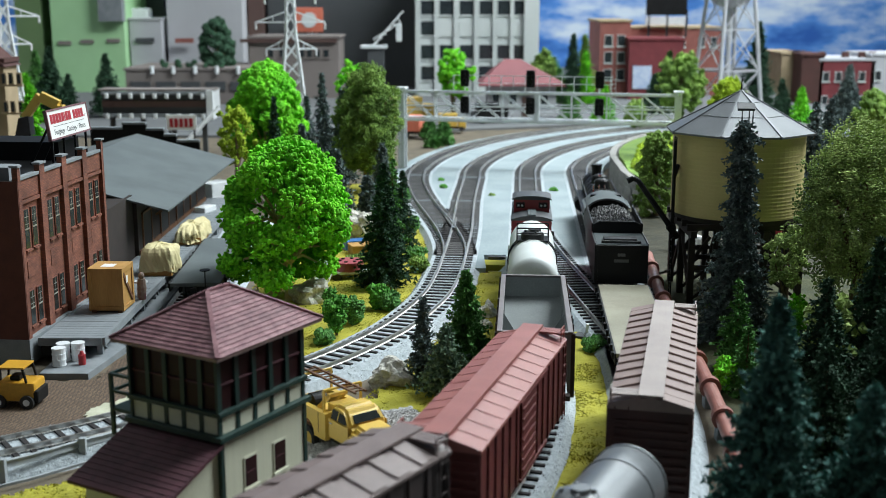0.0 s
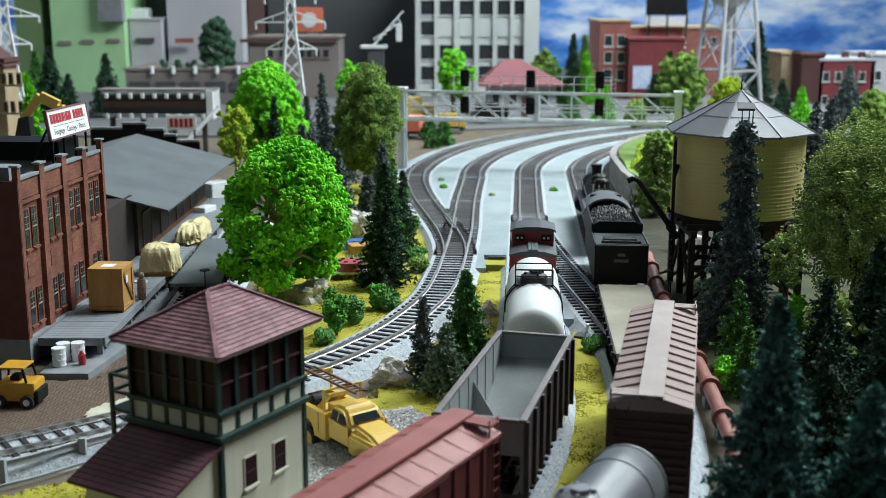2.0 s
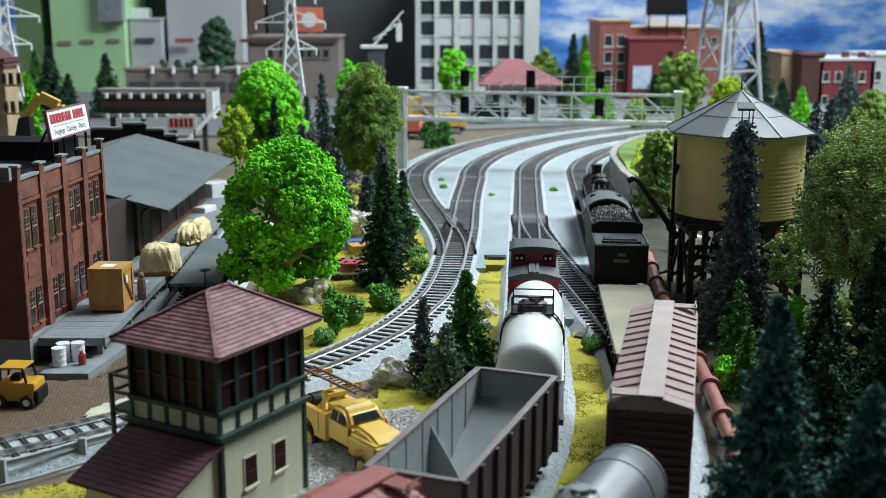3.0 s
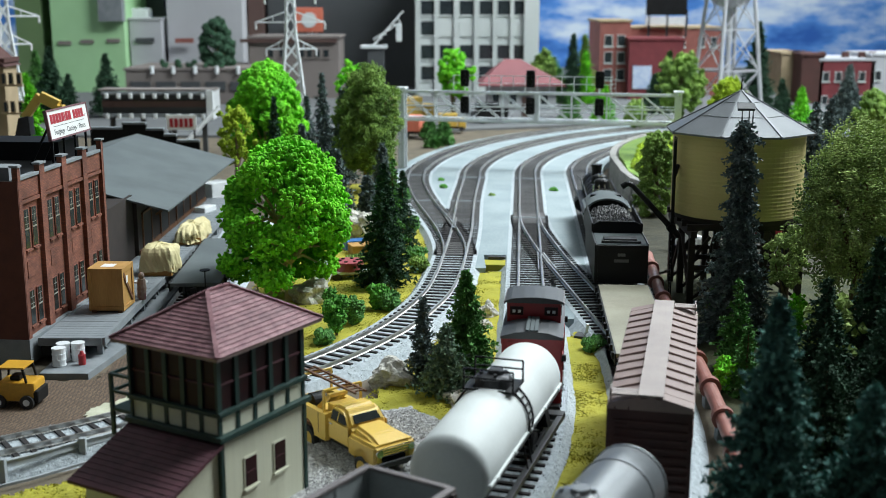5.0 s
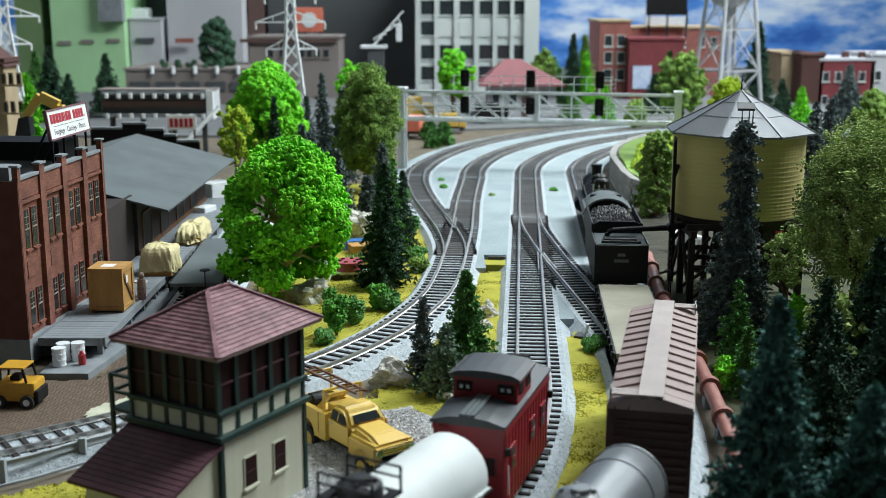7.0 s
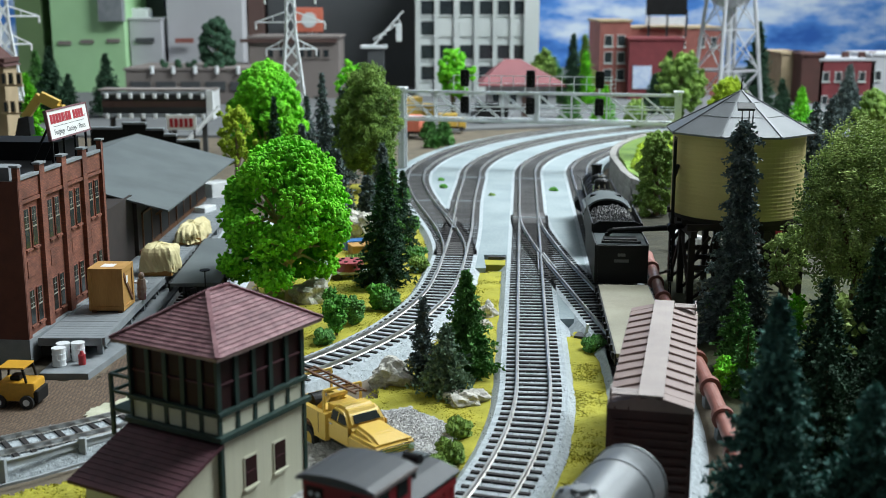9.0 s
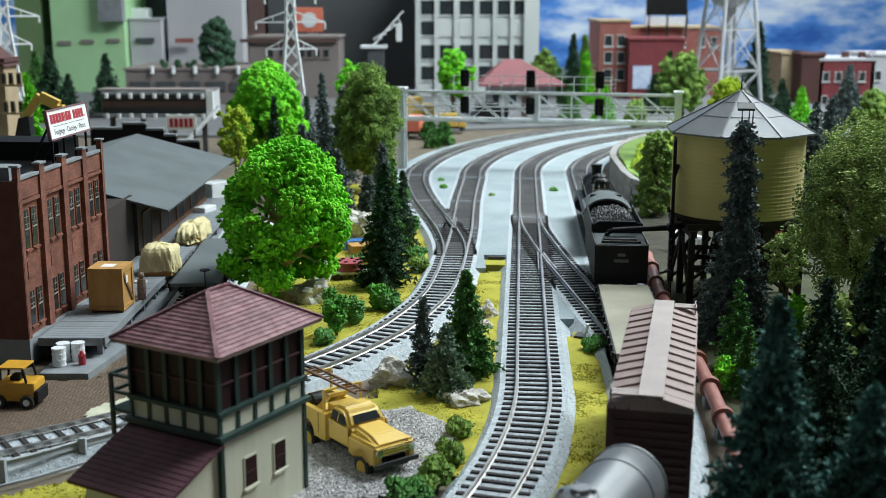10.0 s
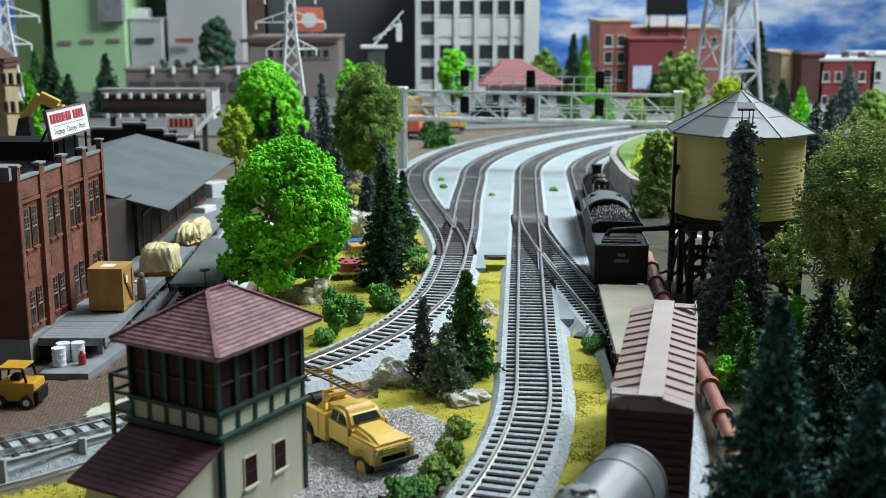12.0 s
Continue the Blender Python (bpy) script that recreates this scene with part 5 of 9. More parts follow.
def roof_sign():
    th = thing("roof_sign", -23.35, 72.1, 10.3, -4.0, "white roof billboard with red and grey lettering on black struts", "sign")
    tilt = pose(0, 0, 1.5 * U, 0, -8, 0)
    bd = part("board", box(B(), -0.06, 0.06, -3.15, 3.15, 0, 1.75, 0.01), M_PAPER, th)
    bd.matrix_basis = tilt
    fr = B()
    for z in (-0.03, 1.72):
        box(fr, -0.1, 0.1, -3.22, 3.22, z, z + 0.1)
    for y in (-3.2, 3.12):
        box(fr, -0.1, 0.1, y, y + 0.09, 0, 1.75)
    f = part("frame", fr, M_MAROON, th)
    f.matrix_basis = tilt
    x = -2.75
    for k, wd in enumerate((0.34, 0.36, 0.38, 0.36, 0.36, 0.12, 0.36, 0.44, 0.0, 0.34, 0.38, 0.36, 0.34, 0.1)):
        if wd:
            c = part("letter_bar", box(B(), 0.06, 0.075, x, x + wd, 0.95, 0.95 + (0.56 if k < 13 else 0.1)), M_INKRED, th)
            c.matrix_basis = tilt
        x += wd + 0.07 if wd else 0.28
    ln = part("rule", box(B(), 0.06, 0.07, -2.4, 2.4, 0.76, 0.79), M_INK, th)
    ln.matrix_basis = tilt
    text_mesh("Forgings · Castings · Plates", 0.46, M_INK, th, tilt @ pose(0.066 * U, 0, 0.28 * U, 90, 0, 90))
    for y in (-2.7, -0.9, 0.9, 2.7):
        st = B()
        bar(st, (-0.1, y, 0), (-0.1, y, 1.9), 0.12)
        bar(st, (-1.5, y, 0), (-0.12, y, 2.6), 0.12)
        part("strut", st, M_BLACK, th)


roof_sign()


def freight_shed():
    th = thing("freight_shed", 0, 0, 0, 0, "brown freight house with wide grey felt roof over the dock", "freight house")
    part("wall", box(B(), -35, -22.7, 84.0, 108.5, 0, 5.6), M_SHEDWALL, th)
    pd = box(B(), -22.72, -22.6, 84.1, 108.4, 1.4, 1.75)
    part("sill_board", pd, M_WOODDK, th)
    gb = B()
    prism(gb, [(-35.5, 5.4), (-22.7, 5.4), (-22.7, 5.68), (-29.2, 7.3)], 84.0, 108.5)
    part("gable", gb, M_SHEDWALL, th)
    for s in range(2):
        r = B()
        if s == 0:
            prism(r, [(-20.0, 5.0), (-29.2, 7.46), (-29.2, 7.6), (-20.0, 5.14)], 82.4, 109.8)
        else:
            prism(r, [(-29.2, 7.46), (-38.4, 5.0), (-38.4, 5.14), (-29.2, 7.6)], 82.4, 109.8)
        part("roof", r, M_SHEDROOF, th, "grey felt roof slope")
    for y in (86.5, 92.0, 97.5, 103.0):
        d = part("door", box(B(), -22.72, -22.62, y - 1.2, y + 1.2, 1.4, 4.3), M_BLACK, th, "dark sliding freight door")
        part("door_frame", box(B(), -22.7, -22.58, y - 1.35, y - 1.2, 1.4, 4.45), M_WOODDK, d)
        part("door_frame", box(B(), -22.7, -22.58, y + 1.2, y + 1.35, 1.4, 4.45), M_WOODDK, d)
        part("door_head", box(B(), -22.7, -22.56, y - 1.35, y + 1.35, 4.3, 4.45), M_WOODDK, d)
        b = B()
        bar(b, (-22.6, y + 2.6, 3.6), (-20.3, y + 2.6, 4.95), 0.16)
        part("eave_brace", b, M_WOODDK, th)
    # a connecting wall between shed and factory, the roof's shadow in its dark colour
    part("link_wall", box(B(), -28, -23.0, 75.3, 84.0, 0, 6.0), M_SHEDWALL, th)


freight_shed()


def loading_dock():
    th = thing("loading_dock", 0, 0, 0, 0, "grey plank loading dock on short posts along the factory", "loading dock")
    part("deck", slab(B(), [(-22.9, 62.7), (-19.3, 62.7), (-19.55, 110), (-22.6, 110), (-22.6, 75)], 1.12, 1.36), M_DOCK, th)
    pb = B()
    box(pb, -1.74, 1.74, -0.17, 0.17, 0, 0.04)
    pm = mesh_of("plank", pb, M_DOCK)
    for k in range(130):
        o = new("plank", pm)
        o.parent = th
        y = 62.95 + k * 0.36
        o.matrix_basis = pose((-21.02 - (y - 62.7) * 0.0055) * U, y * U, (1.36 + random.uniform(-0.012, 0.0)) * U)
    part("edge_beam", slab(B(), [(-19.3, 62.6), (-19.12, 62.6), (-19.37, 110), (-19.55, 110)], 0.95, 1.41), M_CONC, th)
    part("edge_beam", box(B(), -22.9, -19.3, 62.5, 62.68, 0.95, 1.41), M_CONC, th)
    for k in range(13):
        y = 63.2 + k * 3.1
        part("post", box(B(), -19.75, -19.45, y - 0.15, y + 0.15, 0.25, 1.12), M_CONC, th)
        b = B()
        bar(b, (-19.6, y + 0.1, 1.1), (-19.6, y + 1.1, 0.3), 0.14)
        part("brace", b, M_CONC, th)
    # Black box stands in for the shade under the open dock.
    part("under_dock_shade", box(B(), -22.9, -21.2, 62.9, 109, 0.2, 1.12), M_BLACK, th)
    solo("pad", slab(B(), [(-21.9, 59.6), (-19.25, 59.6), (-18.5, 64.5), (-18.7, 104), (-21.9, 104)], -0.1, 0.28), M_CONC, "grey concrete pad below the dock edge", "pavement", "structure")


loading_dock()


def crate():
    th = thing("shipping_crate", -20.5, 69.05, 1.4, -2, "large yellow-brown wooden shipping crate with paper label", "crate")
    part("body", box(B(), -1.0, 1.0, -1.0, 1.0, 0.12, 2.62), M_WOODTAN, th)
    for s in (-1, 1):
        part("skid", box(B(), s * 0.8 - 0.14, s * 0.8 + 0.14, -1.08, 1.08, 0, 0.14), M_WOODDK, th)
        for t in (-1, 1):
            part("corner_board", box(B(), s * 1.0 - 0.13 * (s > 0) - 0.02, s * 1.0 + 0.13 * (s < 0) + 0.02, t * 1.03 - 0.04, t * 1.03 + 0.04, 0.1, 2.66), M_WOODTAN, th)
            part("corner_board", box(B(), s * 1.03 - 0.04, s * 1.03 + 0.04, t * 1.0 - 0.13, t * 1.0 + 0.13, 0.1, 2.66), M_WOODTAN, th)
        for z in (0.12, 2.42):
            part("rail_board", box(B(), s * 1.03 - 0.04, s * 1.03 + 0.04, -0.87, 0.87, z, z + 0.24), M_WOODTAN, th)
            part("rail_board", box(B(), -0.87, 0.87, s * 1.03 - 0.04, s * 1.03 + 0.04, z, z + 0.24), M_WOODTAN, th)
    b = B()
    bar(b, (1.05, -0.85, 2.4), (1.05, 0.85, 0.38), 0.06, 0.22)
    part("diagonal_board", b, M_WOODDK, th)
    part("lid", box(B(), -1.08, 1.08, -1.08, 1.08, 2.62, 2.74, 0.01), M_WOODTAN, th)
    part("paper_label", box(B(), -0.45, 0.35, -0.5, 0.3, 2.741, 2.748), M_PAPER, th, "white paper label")
    part("paper_label", box(B(), 1.075, 1.083, -0.4, -0.1, 1.7, 2.15), M_PAPER, th, "white paper label")


crate()


def tarp_load(x, y, rz, sx, sy, sz, seed, label):
    th = thing("tarpaulin_load", x, y, 1.4, rz, label, "covered load", "covered loads")
    part("skid", box(B(), -sx * 0.85, sx * 0.85, -sy * 0.9, sy * 0.9, 0, 0.55, 0.03), M_WOODTAN, th)
    vs, fs = [], []
    n, m = 56, 12
    for j in range(m + 1):
        t = j / m
        for i in range(n):
            a = 2 * math.pi * i / n
            ca, sa = math.cos(a), math.sin(a)
            sq = 1 / max(abs(ca), abs(sa)) ** 0.6
            crease = abs(noise.noise(Vector((ca * 2.6, sa * 2.6, t * 1.4 + seed)))) + 0.6 * abs(noise.noise(Vector((ca * 6, sa * 6, t * 2.5 + seed * 2))))
            fold = 1 + 0.30 * t * (crease - 0.25)
            r = (0.05 + 0.95 * min(1, t * 1.9) ** 0.8) * (1 + 0.14 * max(0, t - 0.5)) * fold
            z = sz * (1 - max(0, t - 0.4) / 0.6 * 0.85) if t > 0.4 else sz * (1 + 0.22 * (0.4 - t))
            z += 0.3 * noise.noise(Vector((ca * r * 1.6, sa * r * 1.6, seed))) + 0.12 * noise.noise(Vector((ca * 4, sa * 4, t * 5 + seed)))
            vs.append((sx * r * ca * sq * 0.92, sy * r * sa * sq * 0.92, max(z, 0.05)))
    for j in range(m):
        for i in range(n):
            fs.append((j * n + i, j * n + (i + 1) % n, (j + 1) * n + (i + 1) % n, (j + 1) * n + i))
    fs.append(tuple(range(n))[::-1])
    cloud_mesh("tarpaulin", vs, fs, M_TARP, th, "creased cream canvas cover")


tarp_load(-19.75, 78.7, -3, 1.2, 1.3, 1.95, 1, "cream canvas tarpaulin over a stacked load on the dock")
tarp_load(-19.95, 90.4, 2, 1.15, 2.8, 1.25, 4, "long low cream canvas tarpaulin load on the dock")


def barrel(x, y, z, m, label):
    th = thing("barrel", x, y, z, 0, label, "barrel", "barrels on the pad")
    b = B()
    cyl(b, (0, 0, 0), (0, 0, 1.02), 0.36, n=20)
    part("drum", b, m, th)
    for h in (0.02, 0.34, 0.66, 0.98):
        c = B()
        cyl(c, (0, 0, h), (0, 0, h + 0.06), 0.385, n=20)
        part("hoop", c, m, th)


for bx, by in ((-21.3, 61.9), (-20.5, 62.0), (-21.25, 61.0)):
    barrel(bx, by, 0.28, M_ALU, "silver-grey steel barrel standing on the pad")
cn = B()
cyl(cn, (-20.05, 61.2, 0.28), (-20.05, 61.2, 0.85), 0.2, n=14)
cyl(cn, (-20.05, 61.2, 0.85), (-20.05, 61.2, 1.05), 0.16, 0.07, n=14)
solo("gas_canister", cn, M_REDPL, "small red canister beside the barrels", "canister")

fg = B()
lump(fg, (-19.2, 71.2, 2.95), (0.2, 0.2, 0.24), 1, 2, 0.0)
cyl(fg, (-19.2, 71.2, 2.05), (-19.2, 71.2, 2.75), 0.3, 0.24, n=10)
cyl(fg, (-19.2, 71.2, 1.4), (-19.2, 71.2, 2.1), 0.24, 0.28, n=10)
solo("figurine", fg, mat("dull_maroon_plastic", (0.13, 0.04, 0.045), (0.3, 0.25, 0.2), 0.7, scale=0.6, fine=4), "tiny painted dock figurine of plain plastic", "figurine")
bc = B()
cyl(bc, (-18.85, 72.0, 1.4), (-18.85, 72.0, 2.3), 0.3, 0.26, n=14)
cyl(bc, (-18.85, 72.0, 2.3), (-18.85, 72.0, 2.4), 0.42, n=14)
bmesh.ops.translate(bc, verts=bc.verts, vec=(-0.6, 0, 0))
solo("white_cask", bc, M_WHITEPL, "white cask with wide lid on the dock edge", "cask")

spur = track("spur_track", [(-15.9, 66), (-17.6, 104)], 0.8, "short spur of rails beside the dock", 60, 120)
fc2 = flat_car("grey_flatcar", "grey-decked flatcar with brake wheel on the dock spur", M_SHEDROOF, 14.5, "dock cars")
fc2.matrix_world = pose(-16.5 * U, 80.1 * U, 0.9 * U, 0, 0, 2.5)


def vent_post():
    b = B()
    cyl(b, (-14.6, 64.6, 0), (-14.6, 64.6, 2.7), 0.36, n=18)
    cyl(b, (-14.6, 64.6, 2.7), (-14.6, 64.6, 3.0), 0.36, 0.08, n=18)
    solo("vent_stack", b, M_ALU, "short pale grey vent stack with conical cap", "vent")


vent_post()


M_ORANGEY = mat("amber_enamel", (0.62, 0.33, 0.03), (0.5, 0.26, 0.025), 0.4, scale=0.5, fine=8, bump=0.03)


def forklift():
    th = thing("forklift", -21.75, 55.6, 0, 176, "yellow forklift truck with black mast and overhead guard", "forklift")
    part("body", box(B(), -1.35, 0.6, -0.7, 0.7, 0.35, 1.35, 0.15), M_ORANGEY, th)
    part("counterweight", box(B(), -1.5, -0.7, -0.68, 0.68, 0.25, 0.95, 0.12), M_BLACK, th)
    part("seat", box(B(), -0.5, 0.05, -0.35, 0.35, 1.35, 1.6, 0.08), M_BLACK, th)
    for x in (-0.95, 0.55):
        for y in (-0.6, 0.6):
            b = B()
            bar(b, (x, y, 1.2), (x * 0.8, y, 2.05), 0.1)
            part("guard_post", b, M_BLACK, th)
    part("overhead_guard", box(B(), -0.85, 0.5, -0.66, 0.66, 2.03, 2.13, 0.04), M_ORANGEY, th)
    for y in (-0.4, 0.4):
        part("mast_rail", box(B(), 0.85, 1.05, y - 0.09, y + 0.09, 0.1, 2.4), M_BLACK, th)
        part("fork", box(B(), 1.05, 2.6, y - 0.12, y + 0.12, 0.15, 0.25), M_BLACK, th)
    part("carriage", box(B(), 1.05, 1.15, -0.6, 0.6, 0.2, 1.0), M_BLACK, th)
    for x in (-0.95, 0.5):
        for y in (-0.72, 0.72):
            w = B()
            cyl(w, (x, y - 0.13, 0.36), (x, y + 0.13, 0.36), 0.36, n=18)
            wh = part("wheel", w, M_RUBBER, th)
            h = B()
            cyl(h, (x, y - 0.15, 0.36), (x, y + 0.15, 0.36), 0.17, n=14)
            part("hub", h, M_WHITEPL, wh)


forklift()


# ---- guard rail beside the branch line ----
def guard_rail():
    th = thing("guard_rail", 0, 0, 0, 0, "weathered grey steel guard rail on posts beside the track", "guard rail")
    pts = [(-25, 42.3), (-18.9, 45.9), (-16.2, 48.3), (-13.5, 50.7)]
    part("beam", ribbon(B(), spline(pts), [(0, 0.55), (0.09, 0.6), (0.02, 0.75), (0.09, 0.9), (0, 0.95), (-0.05, 0.9), (-0.05, 0.6)]), M_GALV, th)
    part("lower_rail", ribbon(B(), spline([(x + 0.35, y - 0.75) for x, y in pts]), [(0, 0.1), (0.1, 0.1), (0.1, 0.22), (0, 0.22)]), M_GALV, th)
    for x, y in ((-23, 43.4), (-18.75, 45.9), (-16.05, 48.3)):
        part("post", box(B(), x - 0.15, x + 0.15, y - 0.15, y + 0.15, -0.1, 1.05, 0.03), M_GALV, th)


guard_rail()


# ---- pickup ----
def wheel_arch_side(bm, x0, x1, z0, z1, y0, y1, cx, r):
    """A side panel with a round wheel opening, thick in y."""
    pts = [(x0, z0)]
    if cx is not None:
        pts.append((cx - r, z0))
        pts += [(cx + r * math.cos(math.pi - math.pi * k / 8), z0 + 0.05 + r * math.sin(math.pi * k / 8)) for k in range(9)]
        pts.append((cx + r, z0))
    pts += [(x1, z0), (x1, z1), (x0, z1)]
    prism(bm, pts, y0, y1)
    return bm


def taper_top(bm, z0=1.58, k=0.28):
    """Draws the upper part of a body inwards."""
    for v in bm.verts:
        if v.co.z > z0:
            v.co.y *= 1 - k * (v.co.z - z0)
    return bm


def pickup():
    th = thing("pickup_truck", -3.98, 48.55, 0.36, -52.3, "yellow vintage utility pickup with ladder rack", "pickup truck")
    Y = M_YELLOW
    # x forward; axles at -2.18 and 2.18
    cab = B()
    prof = [(-0.55, 0.7), (1.2, 0.7), (1.2, 1.6), (0.78, 2.12), (0.5, 2.26), (0.1, 2.31), (-0.3, 2.27), (-0.55, 2.1)]
    prism(cab, prof, -1.02, 1.02)
    taper_top(cab)
    bmesh.ops.bevel(cab, geom=cab.edges[:], offset=0.15, segments=4, affect="EDGES")
    cb = part("cab", cab, Y, th)
    ws = B()
    prism(ws, [(1.10, 1.72), (0.86, 2.01), (0.89, 2.04), (1.16, 1.74)], -0.7, 0.7)
    part("windscreen", taper_top(ws), M_GLASS, cb, "dark windscreen")
    for s in (-1, 1):
        w = B()
        prism(w, [(-0.28, 1.66), (0.92, 1.66), (0.64, 2.02), (-0.28, 2.06)], s * 1.0, s * 1.045)
        part("side_window", taper_top(w), M_GLASS, cb)
        d = B()
        box(d, -0.45, 1.1, min(s * 1.01, s * 1.04), max(s * 1.01, s * 1.04), 0.75, 1.6, 0.01)
        dr = part("door", d, Y, cb)
        part("door_handle", box(B(), -0.35, -0.1, min(s * 1.04, s * 1.08), max(s * 1.04, s * 1.08), 1.42, 1.48), M_CHROME, dr)
        p = B()
        box(p, 0.22, 0.27, min(s * 1.03, s * 1.06), max(s * 1.03, s * 1.06), 1.66, 2.04)
        part("window_post", taper_top(p), Y, cb)
    hood = B()
    prism(hood, [(1.1, 0.9), (3.1, 0.9), (3.16, 1.34), (2.3, 1.57), (1.1, 1.69)], -0.86, 0.86)
    taper_top(hood, 1.3, 0.55)
    bmesh.ops.bevel(hood, geom=hood.edges[:], offset=0.12, segments=4, affect="EDGES")
    part("hood", hood, Y, th)
    for s in (-1, 1):
        f = B()
        y0, y1 = sorted((s * 0.62, s * 1.06))
        wheel_arch_side(f, 1.05, 3.2, 0.42, 1.36, y0, y1, 2.18, 0.58)
        bmesh.ops.bevel(f, geom=[e for e in f.edges if e.calc_length() > 0.3], offset=0.12, segments=3, affect="EDGES")
        part("front_fender", f, Y, th)
        hl = B()
        cyl(hl, (3.15, s * 0.82, 1.05), (3.27, s * 0.82, 1.05), 0.17, n=16)
        part("headlight", hl, M_CHROME, th, "round pale headlight")
        bd = B()
        y0, y1 = sorted((s * 0.86, s * 1.12))
        wheel_arch_side(bd, -3.6, -0.62, 0.5, 1.75, y0, y1, -2.18, 0.6)
        bs = part("bed_side", bd, Y, th)
        for x in (-3.3, -2.3, -1.2):
            part("locker_seam", box(B(), x, x + 0.03, min(s * 1.12, s * 1.135), max(s * 1.12, s * 1.135), 0.75, 1.7), M_WOODDK, bs)
        for x in (-2.18, 2.18):
            w = B()
            cyl(w, (x, s * 0.78, 0.16), (x, s * 1.08, 0.16), 0.5, n=26)
            wh = part("wheel", w, M_RUBBER, th)
            r = B()
            cyl(r, (x, s * 1.06, 0.16), (x, s * 1.11, 0.16), 0.32, n=22)
            part("rim", r, Y, wh, "yellow wheel rim")
    part("bed_floor", box(B(), -3.6, -0.6, -0.9, 0.9, 0.7, 0.85), M_WOODDK, th)
    part("bed_front", box(B(), -0.72, -0.6, -0.9, 0.9, 0.8, 1.8), Y, th)
    part("tailgate", box(B(), -3.68, -3.58, -0.95, 0.95, 0.7, 1.7, 0.02), Y, th)
    part("chassis", box(B(), -3.5, 3.1, -0.6, 0.6, 0.3, 0.72), M_BLACK, th)
    gr = part("grille", box(B(), 3.1, 3.2, -0.7, 0.7, 0.85, 1.22, 0.03), M_CHROME, th, "pale horizontal grille")
    for z in (0.93, 1.05, 1.17):
        part("grille_bar", box(B(), 3.19, 3.225, -0.66, 0.66, z - 0.02, z + 0.02), Y, gr)
    part("bumper", box(B(), 3.22, 3.38, -1.12, 1.12, 0.42, 0.64, 0.05), M_STEELDK, th, "dark front bumper")
    part("rear_bumper", box(B(), -3.8, -3.68, -1.0, 1.0, 0.42, 0.6, 0.04), M_STEELDK, th)
    for x in (-3.4, -0.9):
        rk = B()
        for s in (-1, 1):
            bar(rk, (x, s * 0.98, 1.7), (x, s * 0.98, 2.75), 0.1)
        bar(rk, (x, -1.0, 2.75), (x, 1.0, 2.75), 0.1)
        part("rack_hoop", rk, Y, th)
    eq = B()
    box(eq, -2.3, -1.5, -0.5, 0.5, 0.85, 1.6, 0.06)
    for y in (-0.42, 0.42):
        bar(eq, (-2.2, y, 1.5), (-1.3, y, 2.3), 0.16)
    bar(eq, (-1.3, -0.5, 2.3), (-1.3, 0.5, 2.3), 0.16)
    box(eq, -1.2, -0.75, -0.6, 0.6, 1.5, 2.05, 0.06)
    part("bed_equipment", eq, Y, th)
    rl = B()
    cyl(rl, (-2.9, -0.45, 1.55), (-2.9, 0.25, 1.55), 0.42, n=18)
    part("cable_reel", rl, M_BLACK, th)
    ld = B()
    for s in (-0.2, 0.35):
        bar(ld, (-3.9, s, 2.85), (0.5, s, 2.85), 0.09)
    part("ladder_rail", ld, M_WOODDK, th, "brown wooden ladder on the rack")
    for k in range(12):
        part("ladder_rung", bar(B(), (-3.7 + k * 0.36, -0.2, 2.85), (-3.7 + k * 0.36, 0.35, 2.85), 0.06), M_WOODDK, th)


pickup()


